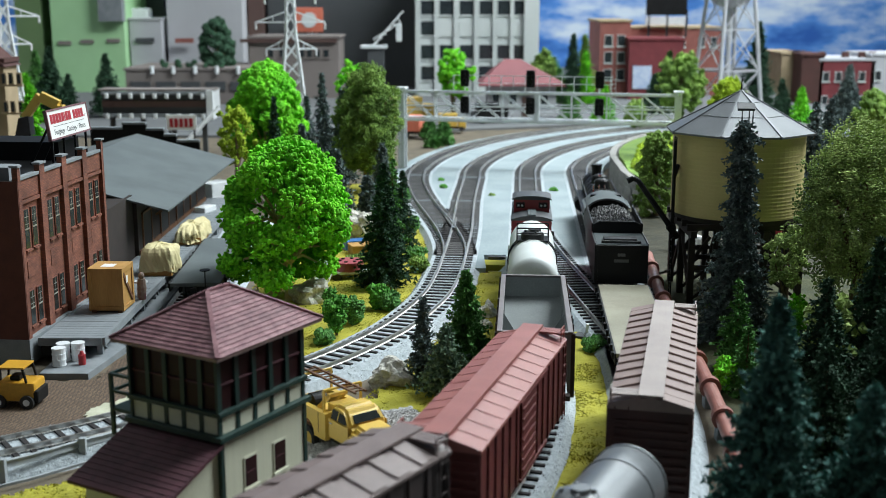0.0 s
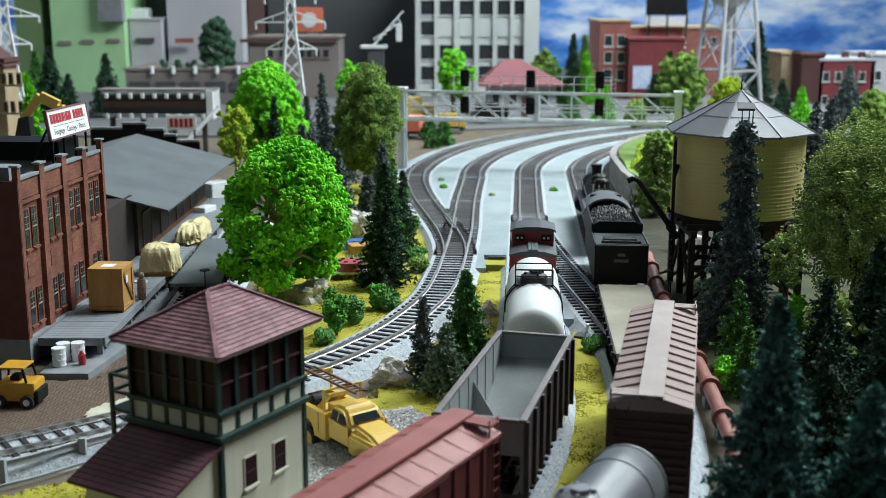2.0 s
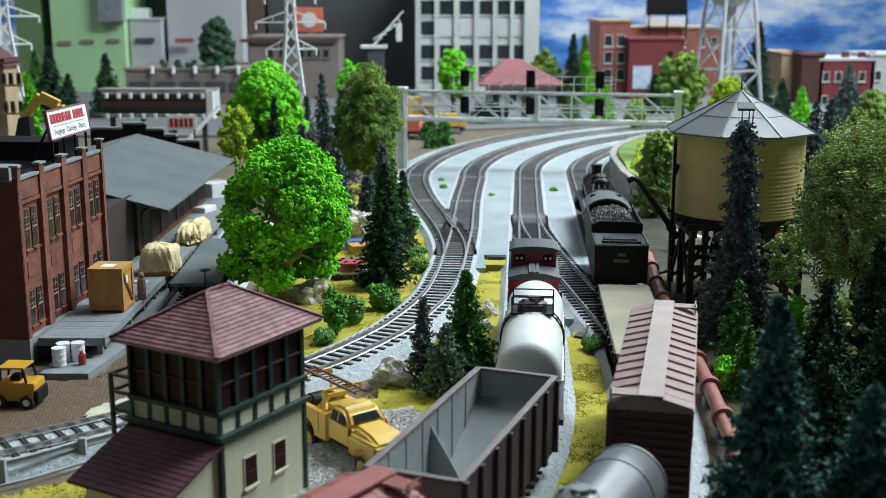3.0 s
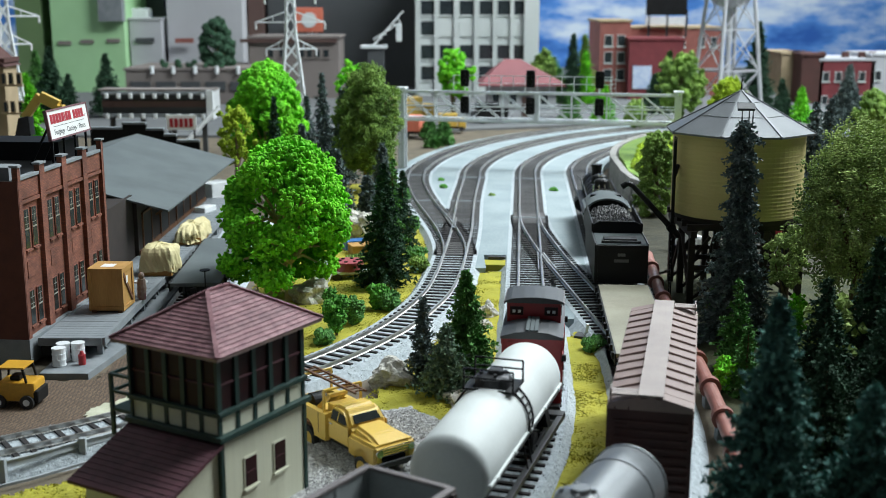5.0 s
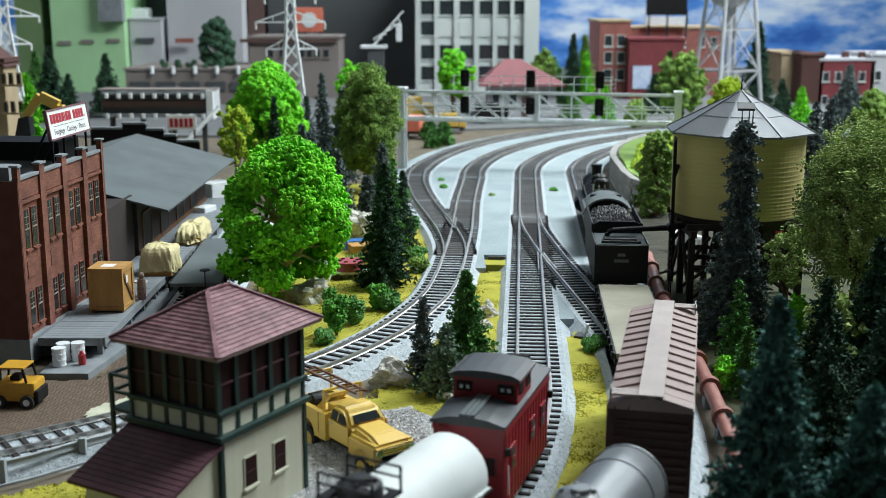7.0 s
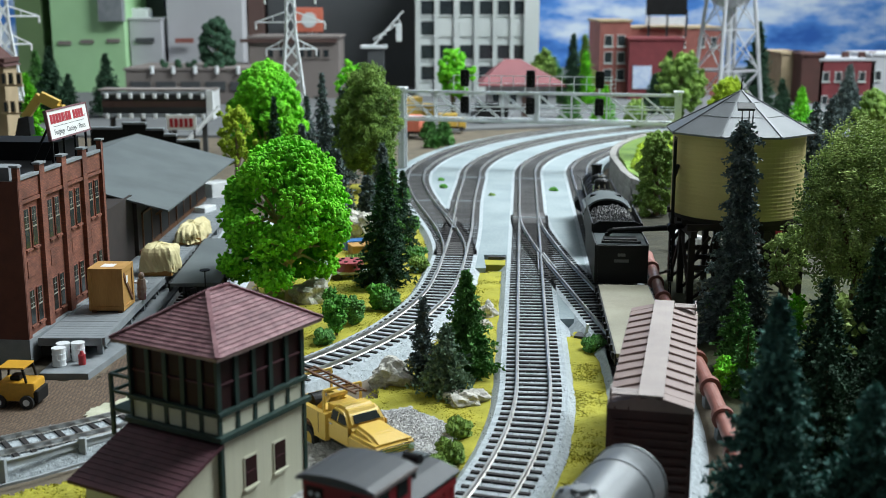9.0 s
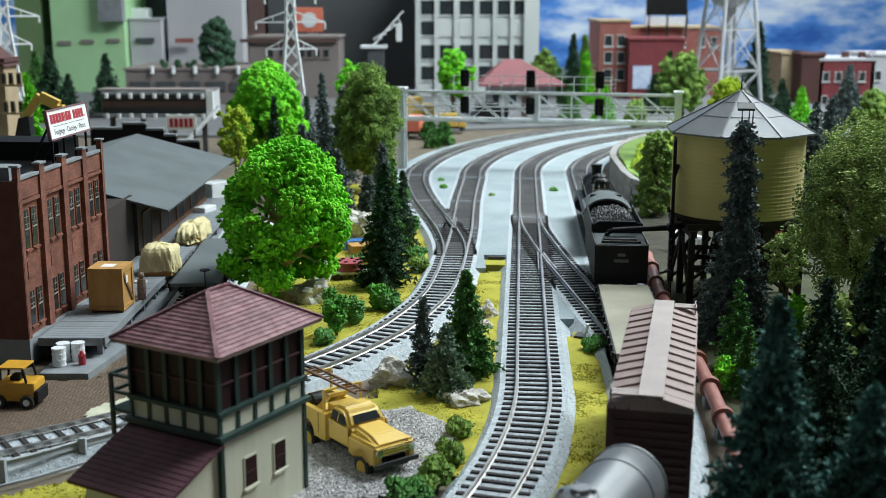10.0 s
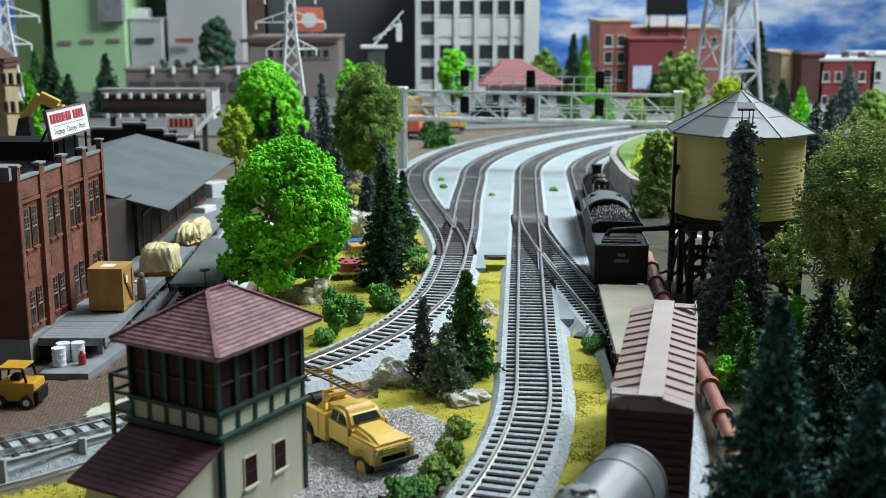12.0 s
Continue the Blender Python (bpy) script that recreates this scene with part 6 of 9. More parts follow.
# ---- water tower with moving spout ----
def water_tower():
    th = thing("water_tower", 20.1, 78.0, 0, 0, "ochre wooden water tank on black timber legs with zinc roof", "water tower")
    r, z0, z1 = 4.33, 5.95, 11.35
    n = 64
    tk = B()
    cyl(tk, (0, 0, z0), (0, 0, z1), r - 0.05, r - 0.0, n=64)
    tank = part("tank", tk, M_TANK, th)
    sb = B()
    box(sb, -0.2, 0.2, -0.05, 0.04, z0, z1)
    sm = mesh_of("stave", sb, M_TANK)
    for k in range(72):
        a = 2 * math.pi * k / 72
        o = new("stave", sm)
        o.parent = tank
        o.matrix_basis = pose(r * math.cos(a) * U, r * math.sin(a) * U, 0, 0, 0, math.degrees(a) + 90)
    zz = z0 + 0.15
    for k in range(19):
        h = B()
        bmesh.ops.create_cone(h, cap_ends=False, segments=64, radius1=r + 0.07, radius2=r + 0.055, depth=0.09, matrix=Matrix.Translation((0, 0, zz)))
        part("hoop", h, M_TANK, tank)
        zz += 0.2 + 0.0095 * k
    part("base_ring", cyl(B(), (0, 0, z0 - 0.35), (0, 0, z0), r - 0.15, n=64), M_TIMBER, th)
    ra, zt, ze = 5.05, 14.15, 11.5
    a0 = math.radians(-94.8 + 22.5)
    cs = [(ra * math.cos(a0 + k * math.pi / 4), ra * math.sin(a0 + k * math.pi / 4)) for k in range(8)]
    for k in range(8):
        p, q = cs[k], cs[(k + 1) % 8]
        b = B()
        v = [b.verts.new((p[0], p[1], ze)), b.verts.new((q[0], q[1], ze)), b.verts.new((0, 0, zt)), b.verts.new((p[0], p[1], ze - 0.12)), b.verts.new((q[0], q[1], ze - 0.12)), b.verts.new((0, 0, zt - 0.12))]
        for f in ((0, 1, 2), (3, 5, 4), (0, 3, 4, 1), (1, 4, 5, 2), (2, 5, 3, 0)):
            b.faces.new([v[i] for i in f])
        f = part("roof_panel", b, M_ZINC, th, "grey sheet-metal roof facet")
        e = B()
        bar(e, (p[0], p[1], ze + 0.02), (0, 0, zt + 0.02), 0.12, 0.07)
        part("roof_seam", e, M_ZINC, f)
        for t in (0.4, 0.72):
            g = B()
            bar(g, lerp((*p, ze + 0.01), (0, 0, zt + 0.01), t), lerp((*q, ze + 0.01), (0, 0, zt + 0.01), t), 0.05, 0.03)
            part("lap_joint", g, M_ZINC, f)
    part("finial", cyl(B(), (0, 0, zt), (0, 0, zt + 0.8), 0.07, 0.03, n=8), M_BLACK, th)
    for k in range(5):
        y = -3.4 + 1.7 * k
        part("cap_beam", box(B(), -4.0, 4.0, y - 0.16, y + 0.16, z0 - 0.75, z0 - 0.35), M_TIMBER, th)
    for x in (-3.6, -1.2, 1.2, 3.6):
        part("girder", box(B(), x - 0.2, x + 0.2, -3.9, 3.9, z0 - 1.2, z0 - 0.75), M_TIMBER, th)
        for y in (-3.3, 0, 3.3):
            part("leg", box(B(), x - 0.2, x + 0.2, y - 0.2, y + 0.2, 0, z0 - 1.2), M_TIMBER, th)
        b = B()
        bar(b, (x, -3.3, 0.4), (x, 0, z0 - 1.4), 0.2)
        bar(b, (x, 3.3, 0.4), (x, 0, z0 - 1.4), 0.2)
        part("brace", b, M_TIMBER, th)
    for y in (-3.3, 0, 3.3):
        for s in (-1, 1):
            b = B()
            bar(b, (s * 3.6, y, z0 - 2.9), (s * 2.4, y, z0 - 1.2), 0.2)
            bar(b, (s * 3.6, y - 0.1, 0.5), (s * 1.2, y - 0.1, 2.2), 0.2)
            part("brace", b, M_TIMBER, th)
        part("tie_beam", box(B(), -3.7, 3.7, y - 0.14, y + 0.14, 2.5, 2.8), M_TIMBER, th)
    ls = B()
    for y in (-0.3, 0.3):
        bar(ls, (-4.6, -1.6 + y, 0.0), (-4.6, -1.6 + y, 11.2), 0.08)
    part("ladder_rail", ls, M_BLACK, th)
    for k in range(26):
        part("rung", bar(B(), (-4.6, -1.9, 0.4 + k * 0.42), (-4.6, -1.3, 0.4 + k * 0.42), 0.06), M_BLACK, th)
    sv = B()
    cyl(sv, (-4.75, -2.2, 4.7), (-4.75, -2.2, 11.0), 0.1, n=10)
    cyl(sv, (-4.75, -2.2, 8.6), (-4.3, -1.2, 9.2), 0.14, n=10)
    part("pulley_pipe", sv, M_BLACK, th)
    sp = B()
    cyl(sp, (0, 0, 0), (-3.95, 0, 0), 0.2, 0.17, n=14)
    cyl(sp, (-3.95, 0, 0), (-4.25, 0, -0.15), 0.17, n=14)
    cyl(sp, (-4.25, 0, -0.15), (-4.33, 0, -0.6), 0.18, 0.2, n=14)
    cyl(sp, (0, -0.3, 0), (0, 0.3, 0), 0.3, n=14)
    cyl(sp, (0, 0, 0), (0.9, 0.6, 0), 0.22, n=12)
    spout = part("spout", sp, M_BLACK, th, "hinged black water spout")
    return spout


SPOUT = water_tower()


def spout_pose(angle):
    return pose(-4.8 * U, -2.2 * U, 5.15 * U, 0, angle, 0)


# ---- signal bridge ----
def signal_bridge():
    th = thing("signal_bridge", -4.76, 135.5, 0.3, -11.9, "silver lattice signal bridge spanning the tracks with black signal heads", "signal bridge")
    L, zb, zt, w = 31.7, 6.1, 9.35, 1.1
    for x in (0.0, L):
        for dx in (-0.28, 0.28):
            for y in (-w / 2, w / 2):
                part("post", box(B(), x + dx - 0.11, x + dx + 0.11, y - 0.11, y + 0.11, 0, zt + 0.3), M_ALU, th)
        for k in range(9):
            b = B()
            s = 1 if k % 2 else -1
            bar(b, (x - 0.28 * s, -w / 2, 0.3 + k), (x + 0.28 * s, -w / 2, 1.3 + k), 0.09)
            part("post_lacing", b, M_ALU, th)
        part("post_plate", box(B(), x - 0.16, x + 0.16, -w / 2 - 0.02, -w / 2 + 0.02, 0, zt), M_ALU, th)
        part("post_cap", box(B(), x - 0.55, x + 0.55, -w / 2 - 0.2, w / 2 + 0.2, zt + 0.3, zt + 0.5, 0.03), M_ALU, th)
        part("footing", box(B(), x - 0.7, x + 0.7, -1.0, 1.0, -0.3, 0.25, 0.03), M_CONC, th)
    for y in (-w / 2, w / 2):
        for z in (zb, zt):
            part("chord", box(B(), 0, L, y - 0.09, y + 0.09, z - 0.14, z + 0.14), M_ALU, th)
        part("mid_rail", box(B(), 0, L, y - 0.03, y + 0.03, (zb + zt) / 2 - 0.04, (zb + zt) / 2 + 0.04), M_ALU, th)
        part("splice_plate", box(B(), L / 2 - 0.28, L / 2 + 0.28, y - 0.12, y + 0.12, zb - 0.15, zt + 0.15, 0.02), M_ALU, th)
        n = 8
        for k in range(n):
            x0, x1 = L * k / n, L * (k + 1) / n
            if k < n / 2 + 8:
                b = B()
                bar(b, (x0, y, zt), (x1, y, zb), 0.1)
                bar(b, (x0, y, zb), ((x0 + x1) / 2, y, (zb + zt) / 2), 0.06)
                part("diagonal", b, M_ALU, th)
            b = B()
            bar(b, (x1, y, zb), (x1, y, zt), 0.1)
            part("vertical", b, M_ALU, th)
    for k in range(21):
        x = L * k / 20
        b = B()
        bar(b, (x, -w / 2, zb), (x, w / 2, zb), 0.08)
        bar(b, (x, -w / 2, zt), (x, w / 2, zt), 0.08)
        part("cross_tie", b, M_ALU, th)
    part("walkway", box(B(), 0.3, L - 0.3, w / 2, w / 2 + 0.8, zb + 0.2, zb + 0.28), M_ALU, th)
    for z in (zb + 1.0, zb + 1.8):
        part("walkway_rail", box(B(), 0.3, L - 0.3, w / 2 + 0.76, w / 2 + 0.82, z, z + 0.07), M_ALU, th)
    for k in range(14):
        x = 6 + k * 1.4
        part("rail_post", box(B(), x - 0.04, x + 0.04, w / 2 - 0.04, w / 2 + 0.04, zt, zt + 1.9), M_ALU, th)
    for z in (1.0, 1.85):
        part("top_rail", box(B(), 6, 24.4, w / 2 - 0.03, w / 2 + 0.03, zt + z, zt + z + 0.08), M_ALU, th)
    for x in (7.6, 15.2, 23.0):
        for z in (zb + 0.9, zt + 0.7):
            h = B()
            box(h, x - 0.5, x + 0.5, -w / 2 - 0.45, -w / 2 - 0.2, z, z + 1.95, 0.22)
            hd = part("signal_head", h, M_BLACK, th, "black signal target with hooded lenses")
            for q in (0.35, 0.85, 1.35):
                c = B()
                cyl(c, (x, -w / 2 - 0.75, z + q), (x, -w / 2 - 0.45, z + q), 0.17, n=12, caps=False)
                part("hood", c, M_BLACK, hd)
            m = B()
            bar(m, (x, -w / 2 - 0.1, z - 0.4), (x, -w / 2 - 0.1, z + 1.2), 0.12)
            part("mast", m, M_ALU, th)
    ladder(th, -0.75, -w / 2, 0, zt, "x", 0.5, M_ALU, 22)
    ladder(th, 24.4, w / 2, zb, zt + 1.9, "x", 0.6, M_ALU, 10)


signal_bridge()


# ---- pipeline, rocks and oddments ----
def pipeline():
    th = thing("pipeline", 0, 0, 0, 0, "terracotta pipeline with flanged joints on low supports", "pipeline")
    pts = [(15.7, 86), (15.4, 83.4), (14.5, 74.9), (14.1, 66), (13.6, 57.1), (13.25, 52.8), (12.7, 47.1), (11.6, 40), (9.8, 33)]
    sp = spline(pts, 6)
    for a, b in zip(sp[::6], sp[6::6]):
        c = B()
        cyl(c, (*a, 1.0), (*b, 1.0), 0.36, n=20)
        part("pipe", c, M_PIPE, th)
    for (p, a) in resample(sp, 4.4)[1:]:
        d = Vector((math.cos(a), math.sin(a), 0))
        c = B()
        q = Vector((*p, 1.0))
        cyl(c, q - d * 0.22, q + d * 0.22, 0.55, n=20)
        part("flange", c, M_PIPE, th)
        part("support", box(B(), p[0] - 0.3, p[0] + 0.3, p[1] - 0.3, p[1] + 0.3, -0.1, 0.66), M_CONC, th)


pipeline()


def rock(x, y, r, seed, label="pale weathered plaster boulder on the turf"):
    bm = B()
    lump(bm, (x, y, r[2] * 0.45), r, seed, 4, 0.5, 1.3)
    solo("boulder", bm, M_ROCK, label, "boulder", group="boulders")


for k, (x, y, r) in enumerate([(-8.9, 75.5, (1.2, 1.0, 1.1)), (-2.75, 58.6, (1.15, 0.9, 0.85)), (1.15, 55.4, (1.05, 0.75, 0.6)), (2.85, 71.6, (0.6, 0.7, 0.75)), (2.7, 69.0, (0.45, 0.5, 0.5)), (-6.9, 97, (1.7, 1.2, 1.6)), (-14.2, 92.5, (1.2, 1, 0.8)), (21.5, 62, (1.0, 0.8, 0.7)), (18.6, 47.5, (0.7, 0.6, 0.5)), (19.5, 54, (0.7, 0.7, 0.8))]):
    rock(x, y, r, k + 1)


def small_yard():
    cm = thing("cable_machine", -6.9, 82.3, 0, 15, "faded red flat rotary machine on a small cart", "machine")
    part("drum", cyl(B(), (0, 0, 0.75), (0, 0, 1.3), 1.05, n=28), M_MACHINE, cm)
    part("rim", cyl(B(), (0, 0, 1.28), (0, 0, 1.42), 1.12, n=28), M_MACHINE, cm)
    for k in range(6):
        a = k * math.pi / 3
        c = B()
        cyl(c, (0.65 * math.cos(a), 0.65 * math.sin(a), 1.4), (0.65 * math.cos(a), 0.65 * math.sin(a), 1.5), 0.13, n=10)
        part("bolt", c, M_BLACK, cm)
    part("bed", box(B(), -1.6, 1.9, -0.8, 0.8, 0.55, 0.75, 0.02), M_ALU, cm)
    for x in (-1.0, 1.2):
        for y in (-0.7, 0.7):
            part("wheel", cyl(B(), (x, y - 0.1, 0.32), (x, y + 0.1, 0.32), 0.32, n=16), M_RUBBER, cm)
    sh = thing("cable_drum", -8.85, 80.2, 0, 60, "silver spoked cable drum standing on edge", "cable drum")
    for s in (-0.3, 0.3):
        f = part("disc", cyl(B(), (0, s - 0.05, 1.05), (0, s + 0.05, 1.05), 1.05, n=28), M_ALU, sh)
        for k in range(8):
            a = k * math.pi / 4
            b = B()
            bar(b, (0, s * 1.25, 1.05), (0.95 * math.cos(a), s * 1.25, 1.05 + 0.95 * math.sin(a)), 0.08)
            part("spoke", b, M_ALU, f)
    part("core", cyl(B(), (0, -0.3, 1.05), (0, 0.3, 1.05), 0.6, n=20), M_STEELDK, sh)
    for x, y, w, m, lb in ((-7.2, 92, 0.9, M_BLUE, "small blue plastic bin in the yard"), (-5.2, 90, 0.7, M_BLUE, "small blue plastic bin in the yard"), (-6.3, 90.5, 1.2, M_WOODTAN, "open tan wooden box in the yard")):
        t = thing("yard_box", x, y, 0, 20, lb, "box", "yard boxes")
        part("body", box(B(), -w, w, -w * 0.6, w * 0.6, 0, 0.9, 0.04), m, t)
        part("rim", box(B(), -w - 0.05, w + 0.05, -w * 0.6 - 0.05, w * 0.6 + 0.05, 0.82, 0.95, 0.02), m, t)
    # uncoupling box with yellow side at the board's edge
    t = thing("switch_box", 4.05, 86.2, 0, -4, "tan wooden box with yellow face beside the turnout", "switch box")
    part("body", box(B(), -0.85, 0.85, -1.2, 0.6, 0, 0.46), M_GRASS, t)
    part("lid", box(B(), -0.6, 0.75, 0.5, 1.0, 0.5, 0.7, 0.03), M_STEELDK, t)
    # turnout levers
    t = thing("turnout_lever", 8.6, 66.8, 0, -20, "grey turnout stand with dark lever", "turnout lever")
    part("base", box(B(), -0.6, 0.6, -0.5, 0.5, 0, 0.35, 0.03), M_STEELDK, t)
    b = B()
    bar(b, (0, 0, 0.3), (0.2, -0.3, 1.1), 0.14)
    part("arm", b, M_ALU, t)


small_yard()


# ---- retaining wall with grassy bank ----
def retaining_wall():
    th = thing("retaining_wall", 0, 0, 0, 0, "grey cut-stone retaining wall with a grassy top", "retaining wall")
    pts = [(44, 112.5), (32, 112.2), (19.7, 112.0), (19.1, 114), (18.95, 119)] + bend(FX, FY, 46.2, math.pi - 0.02, math.pi * 0.72, 30)
    part("core", ribbon(B(), pts, [(-0.3, 0), (0.3, 0), (0.3, 2.7), (-0.3, 2.7)]), M_STONE, th)
    sb = B()
    box(sb, -0.62, 0.62, -0.16, 0.0, -0.27, 0.27, 0.05)
    sm = mesh_of("stone", sb, M_STONE)
    for row in range(5):
        for (p, a) in resample(pts, 1.32):
            o = new("stone", sm)
            o.parent = th
            s = 0.6 * (row % 2)
            nx, ny = math.sin(a), -math.cos(a)
            o.matrix_basis = pose((p[0] + math.cos(a) * s - nx * 0.3) * U, (p[1] + math.sin(a) * s - ny * 0.3) * U, (0.28 + row * 0.55) * U, 0, 0, math.degrees(a) + 180)
    solo("grassy_bank", slab(B(), [(p[0], p[1]) for p in bend(FX, FY, 45.6, math.pi, math.pi * 0.7, 24)] + [(p[0], p[1]) for p in bend(FX, FY, 30.0, math.pi, math.pi * 0.7, 24)][::-1], 0, 2.75), M_FOLIB, "yellow-green bank behind the stone wall", "ground", "structure")


retaining_wall()
solo("grassy_bank", slab(B(), [(19.8, 112.4), (44, 112.8), (44, 127), (20.0, 127), (19.3, 119)], 0, 2.72), M_FOLIB, "yellow-green bank behind the stone wall", "ground", "structure")


# ---- trees ----
ICO_V = None
OCT_V = np.array([(1, 0, 0), (-1, 0, 0), (0, 1, 0), (0, -1, 0), (0, 0, 1), (0, 0, -1)], float)
OCT_F = [(0, 2, 4), (2, 1, 4), (1, 3, 4), (3, 0, 4), (2, 0, 5), (1, 2, 5), (3, 1, 5), (0, 3, 5)]


def ico():
    global ICO_V
    if ICO_V is None:
        bm = B()
        bmesh.ops.create_icosphere(bm, subdivisions=1, radius=1.0)
        bm.verts.ensure_lookup_table()
        ICO_V = (np.array([v.co[:] for v in bm.verts]), [tuple(v.index for v in f.verts) for f in bm.faces])
        bm.free()
    return ICO_V


def clump_mesh(name, centres, radii, material, parent, seed, label="", rag=0.55):
    """Many small uneven clumps as one crown."""
    rng = np.random.default_rng(seed)
    V, Fc = ico() if np.mean(radii) > 0.14 else (OCT_V, OCT_F)
    n, m = len(centres), len(V)
    jit = (1 + rng.uniform(-rag, rag, (n, m, 1))) * rng.uniform(0.65, 1.3, (n, 1, 3))
    pts = V[None] * jit * np.array(radii)[:, None, None] + np.array(centres)[:, None, :]
    Fa = np.array(Fc)
    fs = (Fa[None] + (np.arange(n) * m)[:, None, None]).reshape(-1, 3)
    return cloud_mesh(name, pts.reshape(-1, 3).tolist(), fs.tolist(), material, parent, label)


def leafy_tree(x, y, h, w, material, seed, label, trunk=None, low=0.12, clump=0.26, n=1500, group="leafy trees", z=0.0, name="leafy_tree", blobs=16, round_=1.0, depth=1.0, base=0.8, shell=0.45):
    rng = np.random.default_rng(seed)
    th = thing(name, x, y, z, float(rng.uniform(0, 360)) if depth == 1.0 else 0, label, "tree", group)
    zc, rz = h * (1 + low) / 2, h * (1 - low) / 2
    tb = B()
    tr = 0.045 * w + 0.08
    cyl(tb, (0, 0, -0.1), (0.05 * w, 0, h * 0.42), tr, tr * 0.6, n=10)
    part("trunk", tb, trunk or M_BARK, th)
    cs, rs = [], []
    for k in range(blobs):
        u = (k + 0.5) / blobs
        ph, ct = k * 2.39996, 1 - 2 * u
        st = math.sqrt(max(0, 1 - (1.0 if ct > 0 else base) * ct * ct))
        wob = rng.uniform(0.75, 1.05)
        shape = (1 - 0.25 * max(0, ct)) * round_
        bc = np.array([0.56 * w / 2 * st * math.cos(ph) * wob * shape, 0.56 * w / 2 * st * math.sin(ph) * wob * depth * shape, zc + 0.66 * rz * ct])
        br = w * rng.uniform(0.12, 0.22)
        if k % 3 == 0:
            lb = B()
            cyl(lb, (0.03 * w, 0, h * rng.uniform(0.2, 0.4)), tuple(bc), tr * 0.4, tr * 0.15, n=6)
            part("limb", lb, trunk or M_BARK, th)
        # crumbs gather in small knobs on each lobe
        knobs = max(6, int(n / blobs / 26))
        m = n // blobs // knobs + 1
        for q in range(knobs):
            d = rng.normal(size=3)
            d /= np.linalg.norm(d)
            kc = bc + d * br * rng.uniform(shell, 1.08) * np.array([1, depth ** 0.5, 0.9])
            e = rng.normal(size=(m, 3))
            e /= np.linalg.norm(e, axis=1)[:, None]
            cs.append(kc + e * w * 0.042 * rng.uniform(0.5, 1.25, (m, 1)))
            rs.append(clump * rng.uniform(0.5, 1.15, m))
    clump_mesh("crown", np.vstack(cs), np.concatenate(rs), material, th, seed)
    return th


def foam_tree(x, y, h, w, material, seed, label, low=0.1, lobes=46, crumb=0.2, lean=0.0, gaps=(), group="leafy trees"):
    """A wire-and-foam tree: pale forked limbs carrying many crumbly lobes with gaps between them."""
    rng = np.random.default_rng(seed)
    th = thing("leafy_tree", x, y, 0, 0, label, "tree", group)
    zc, rz = h * (1 + low) / 2, h * (1 - low) / 2
    tr = 0.03 * w
    tb = B()
    cyl(tb, (0, 0, -0.1), (0, 0, h * 0.28), tr * 1.15, tr, n=12)
    cyl(tb, (0, 0, h * 0.28), (-0.02 * w, 0, h * 0.5), tr, tr * 0.7, n=10)
    trunk = part("trunk", tb, M_TRUNKLT, th)
    cs, rs = [], []
    mid = np.array([lean * 0.3, 0, zc])
    for k in range(lobes):
        ct = 1 - 2 * (k + 0.5) / lobes
        ph = k * 2.39996 + rng.uniform(-0.3, 0.3)
        st = (1 - max(0.0, ct) ** 1.7) ** 0.5 * (1 - 0.35 * max(0.0, -ct - 0.5))
        br = w * rng.uniform(0.095, 0.155)
        f = rng.uniform(0.84, 1.04) * (0.86 + 0.14 * (1 - ct) / 2)
        bc = np.array([(w / 2 - br * 0.7) * st * math.cos(ph) * f + lean * (0.3 - ct), (w / 2 - br * 0.7) * st * math.sin(ph) * f, zc + (rz - br * 0.8) * ct])
        if any((bc[0] - g[0]) ** 2 + (bc[2] - g[1]) ** 2 < g[2] ** 2 and bc[1] < 0 for g in gaps):
            continue
        if k % 2 == 0:
            root = (0, 0, h * rng.uniform(0.2, 0.3)) if ct < -0.1 else (-0.02 * w, 0, h * rng.uniform(0.38, 0.5))
            elbow = tuple(0.45 * bc[i] + 0.55 * root[i] + (0.5 if i == 2 else 0) for i in range(3))
            lb = B()
            cyl(lb, root, elbow, tr * 0.55, tr * 0.42, n=7)
            cyl(lb, elbow, tuple(bc), tr * 0.42, tr * 0.2, n=7)
            part("limb", lb, M_TRUNKLT, trunk)
        m = int(400 * (br / (0.13 * w)) ** 2 * w / 8.5)
        d = rng.normal(size=(m, 3))
        d /= np.linalg.norm(d, axis=1)[:, None]
        out = (bc - mid) / (np.linalg.norm(bc - mid) + 1e-6)
        d = d[d @ out > -0.55]
        bump = 1 + 0.2 * np.sin(d[:, :1] * 5 + k) * np.sin(d[:, 1:2] * 6 + 2 * k) * np.sin(d[:, 2:] * 5 + 3 * k)
        cs.append(bc + d * br * bump * (0.8 + 0.42 * rng.uniform(0, 1, (len(d), 1)) ** 2) * np.array([1.12, 1.12, 0.85]))
        rs.append(crumb * rng.uniform(0.6, 1.25, len(d)))
    clump_mesh("crown", np.vstack(cs), np.concatenate(rs), material, th, seed, rag=0.34)
    return th


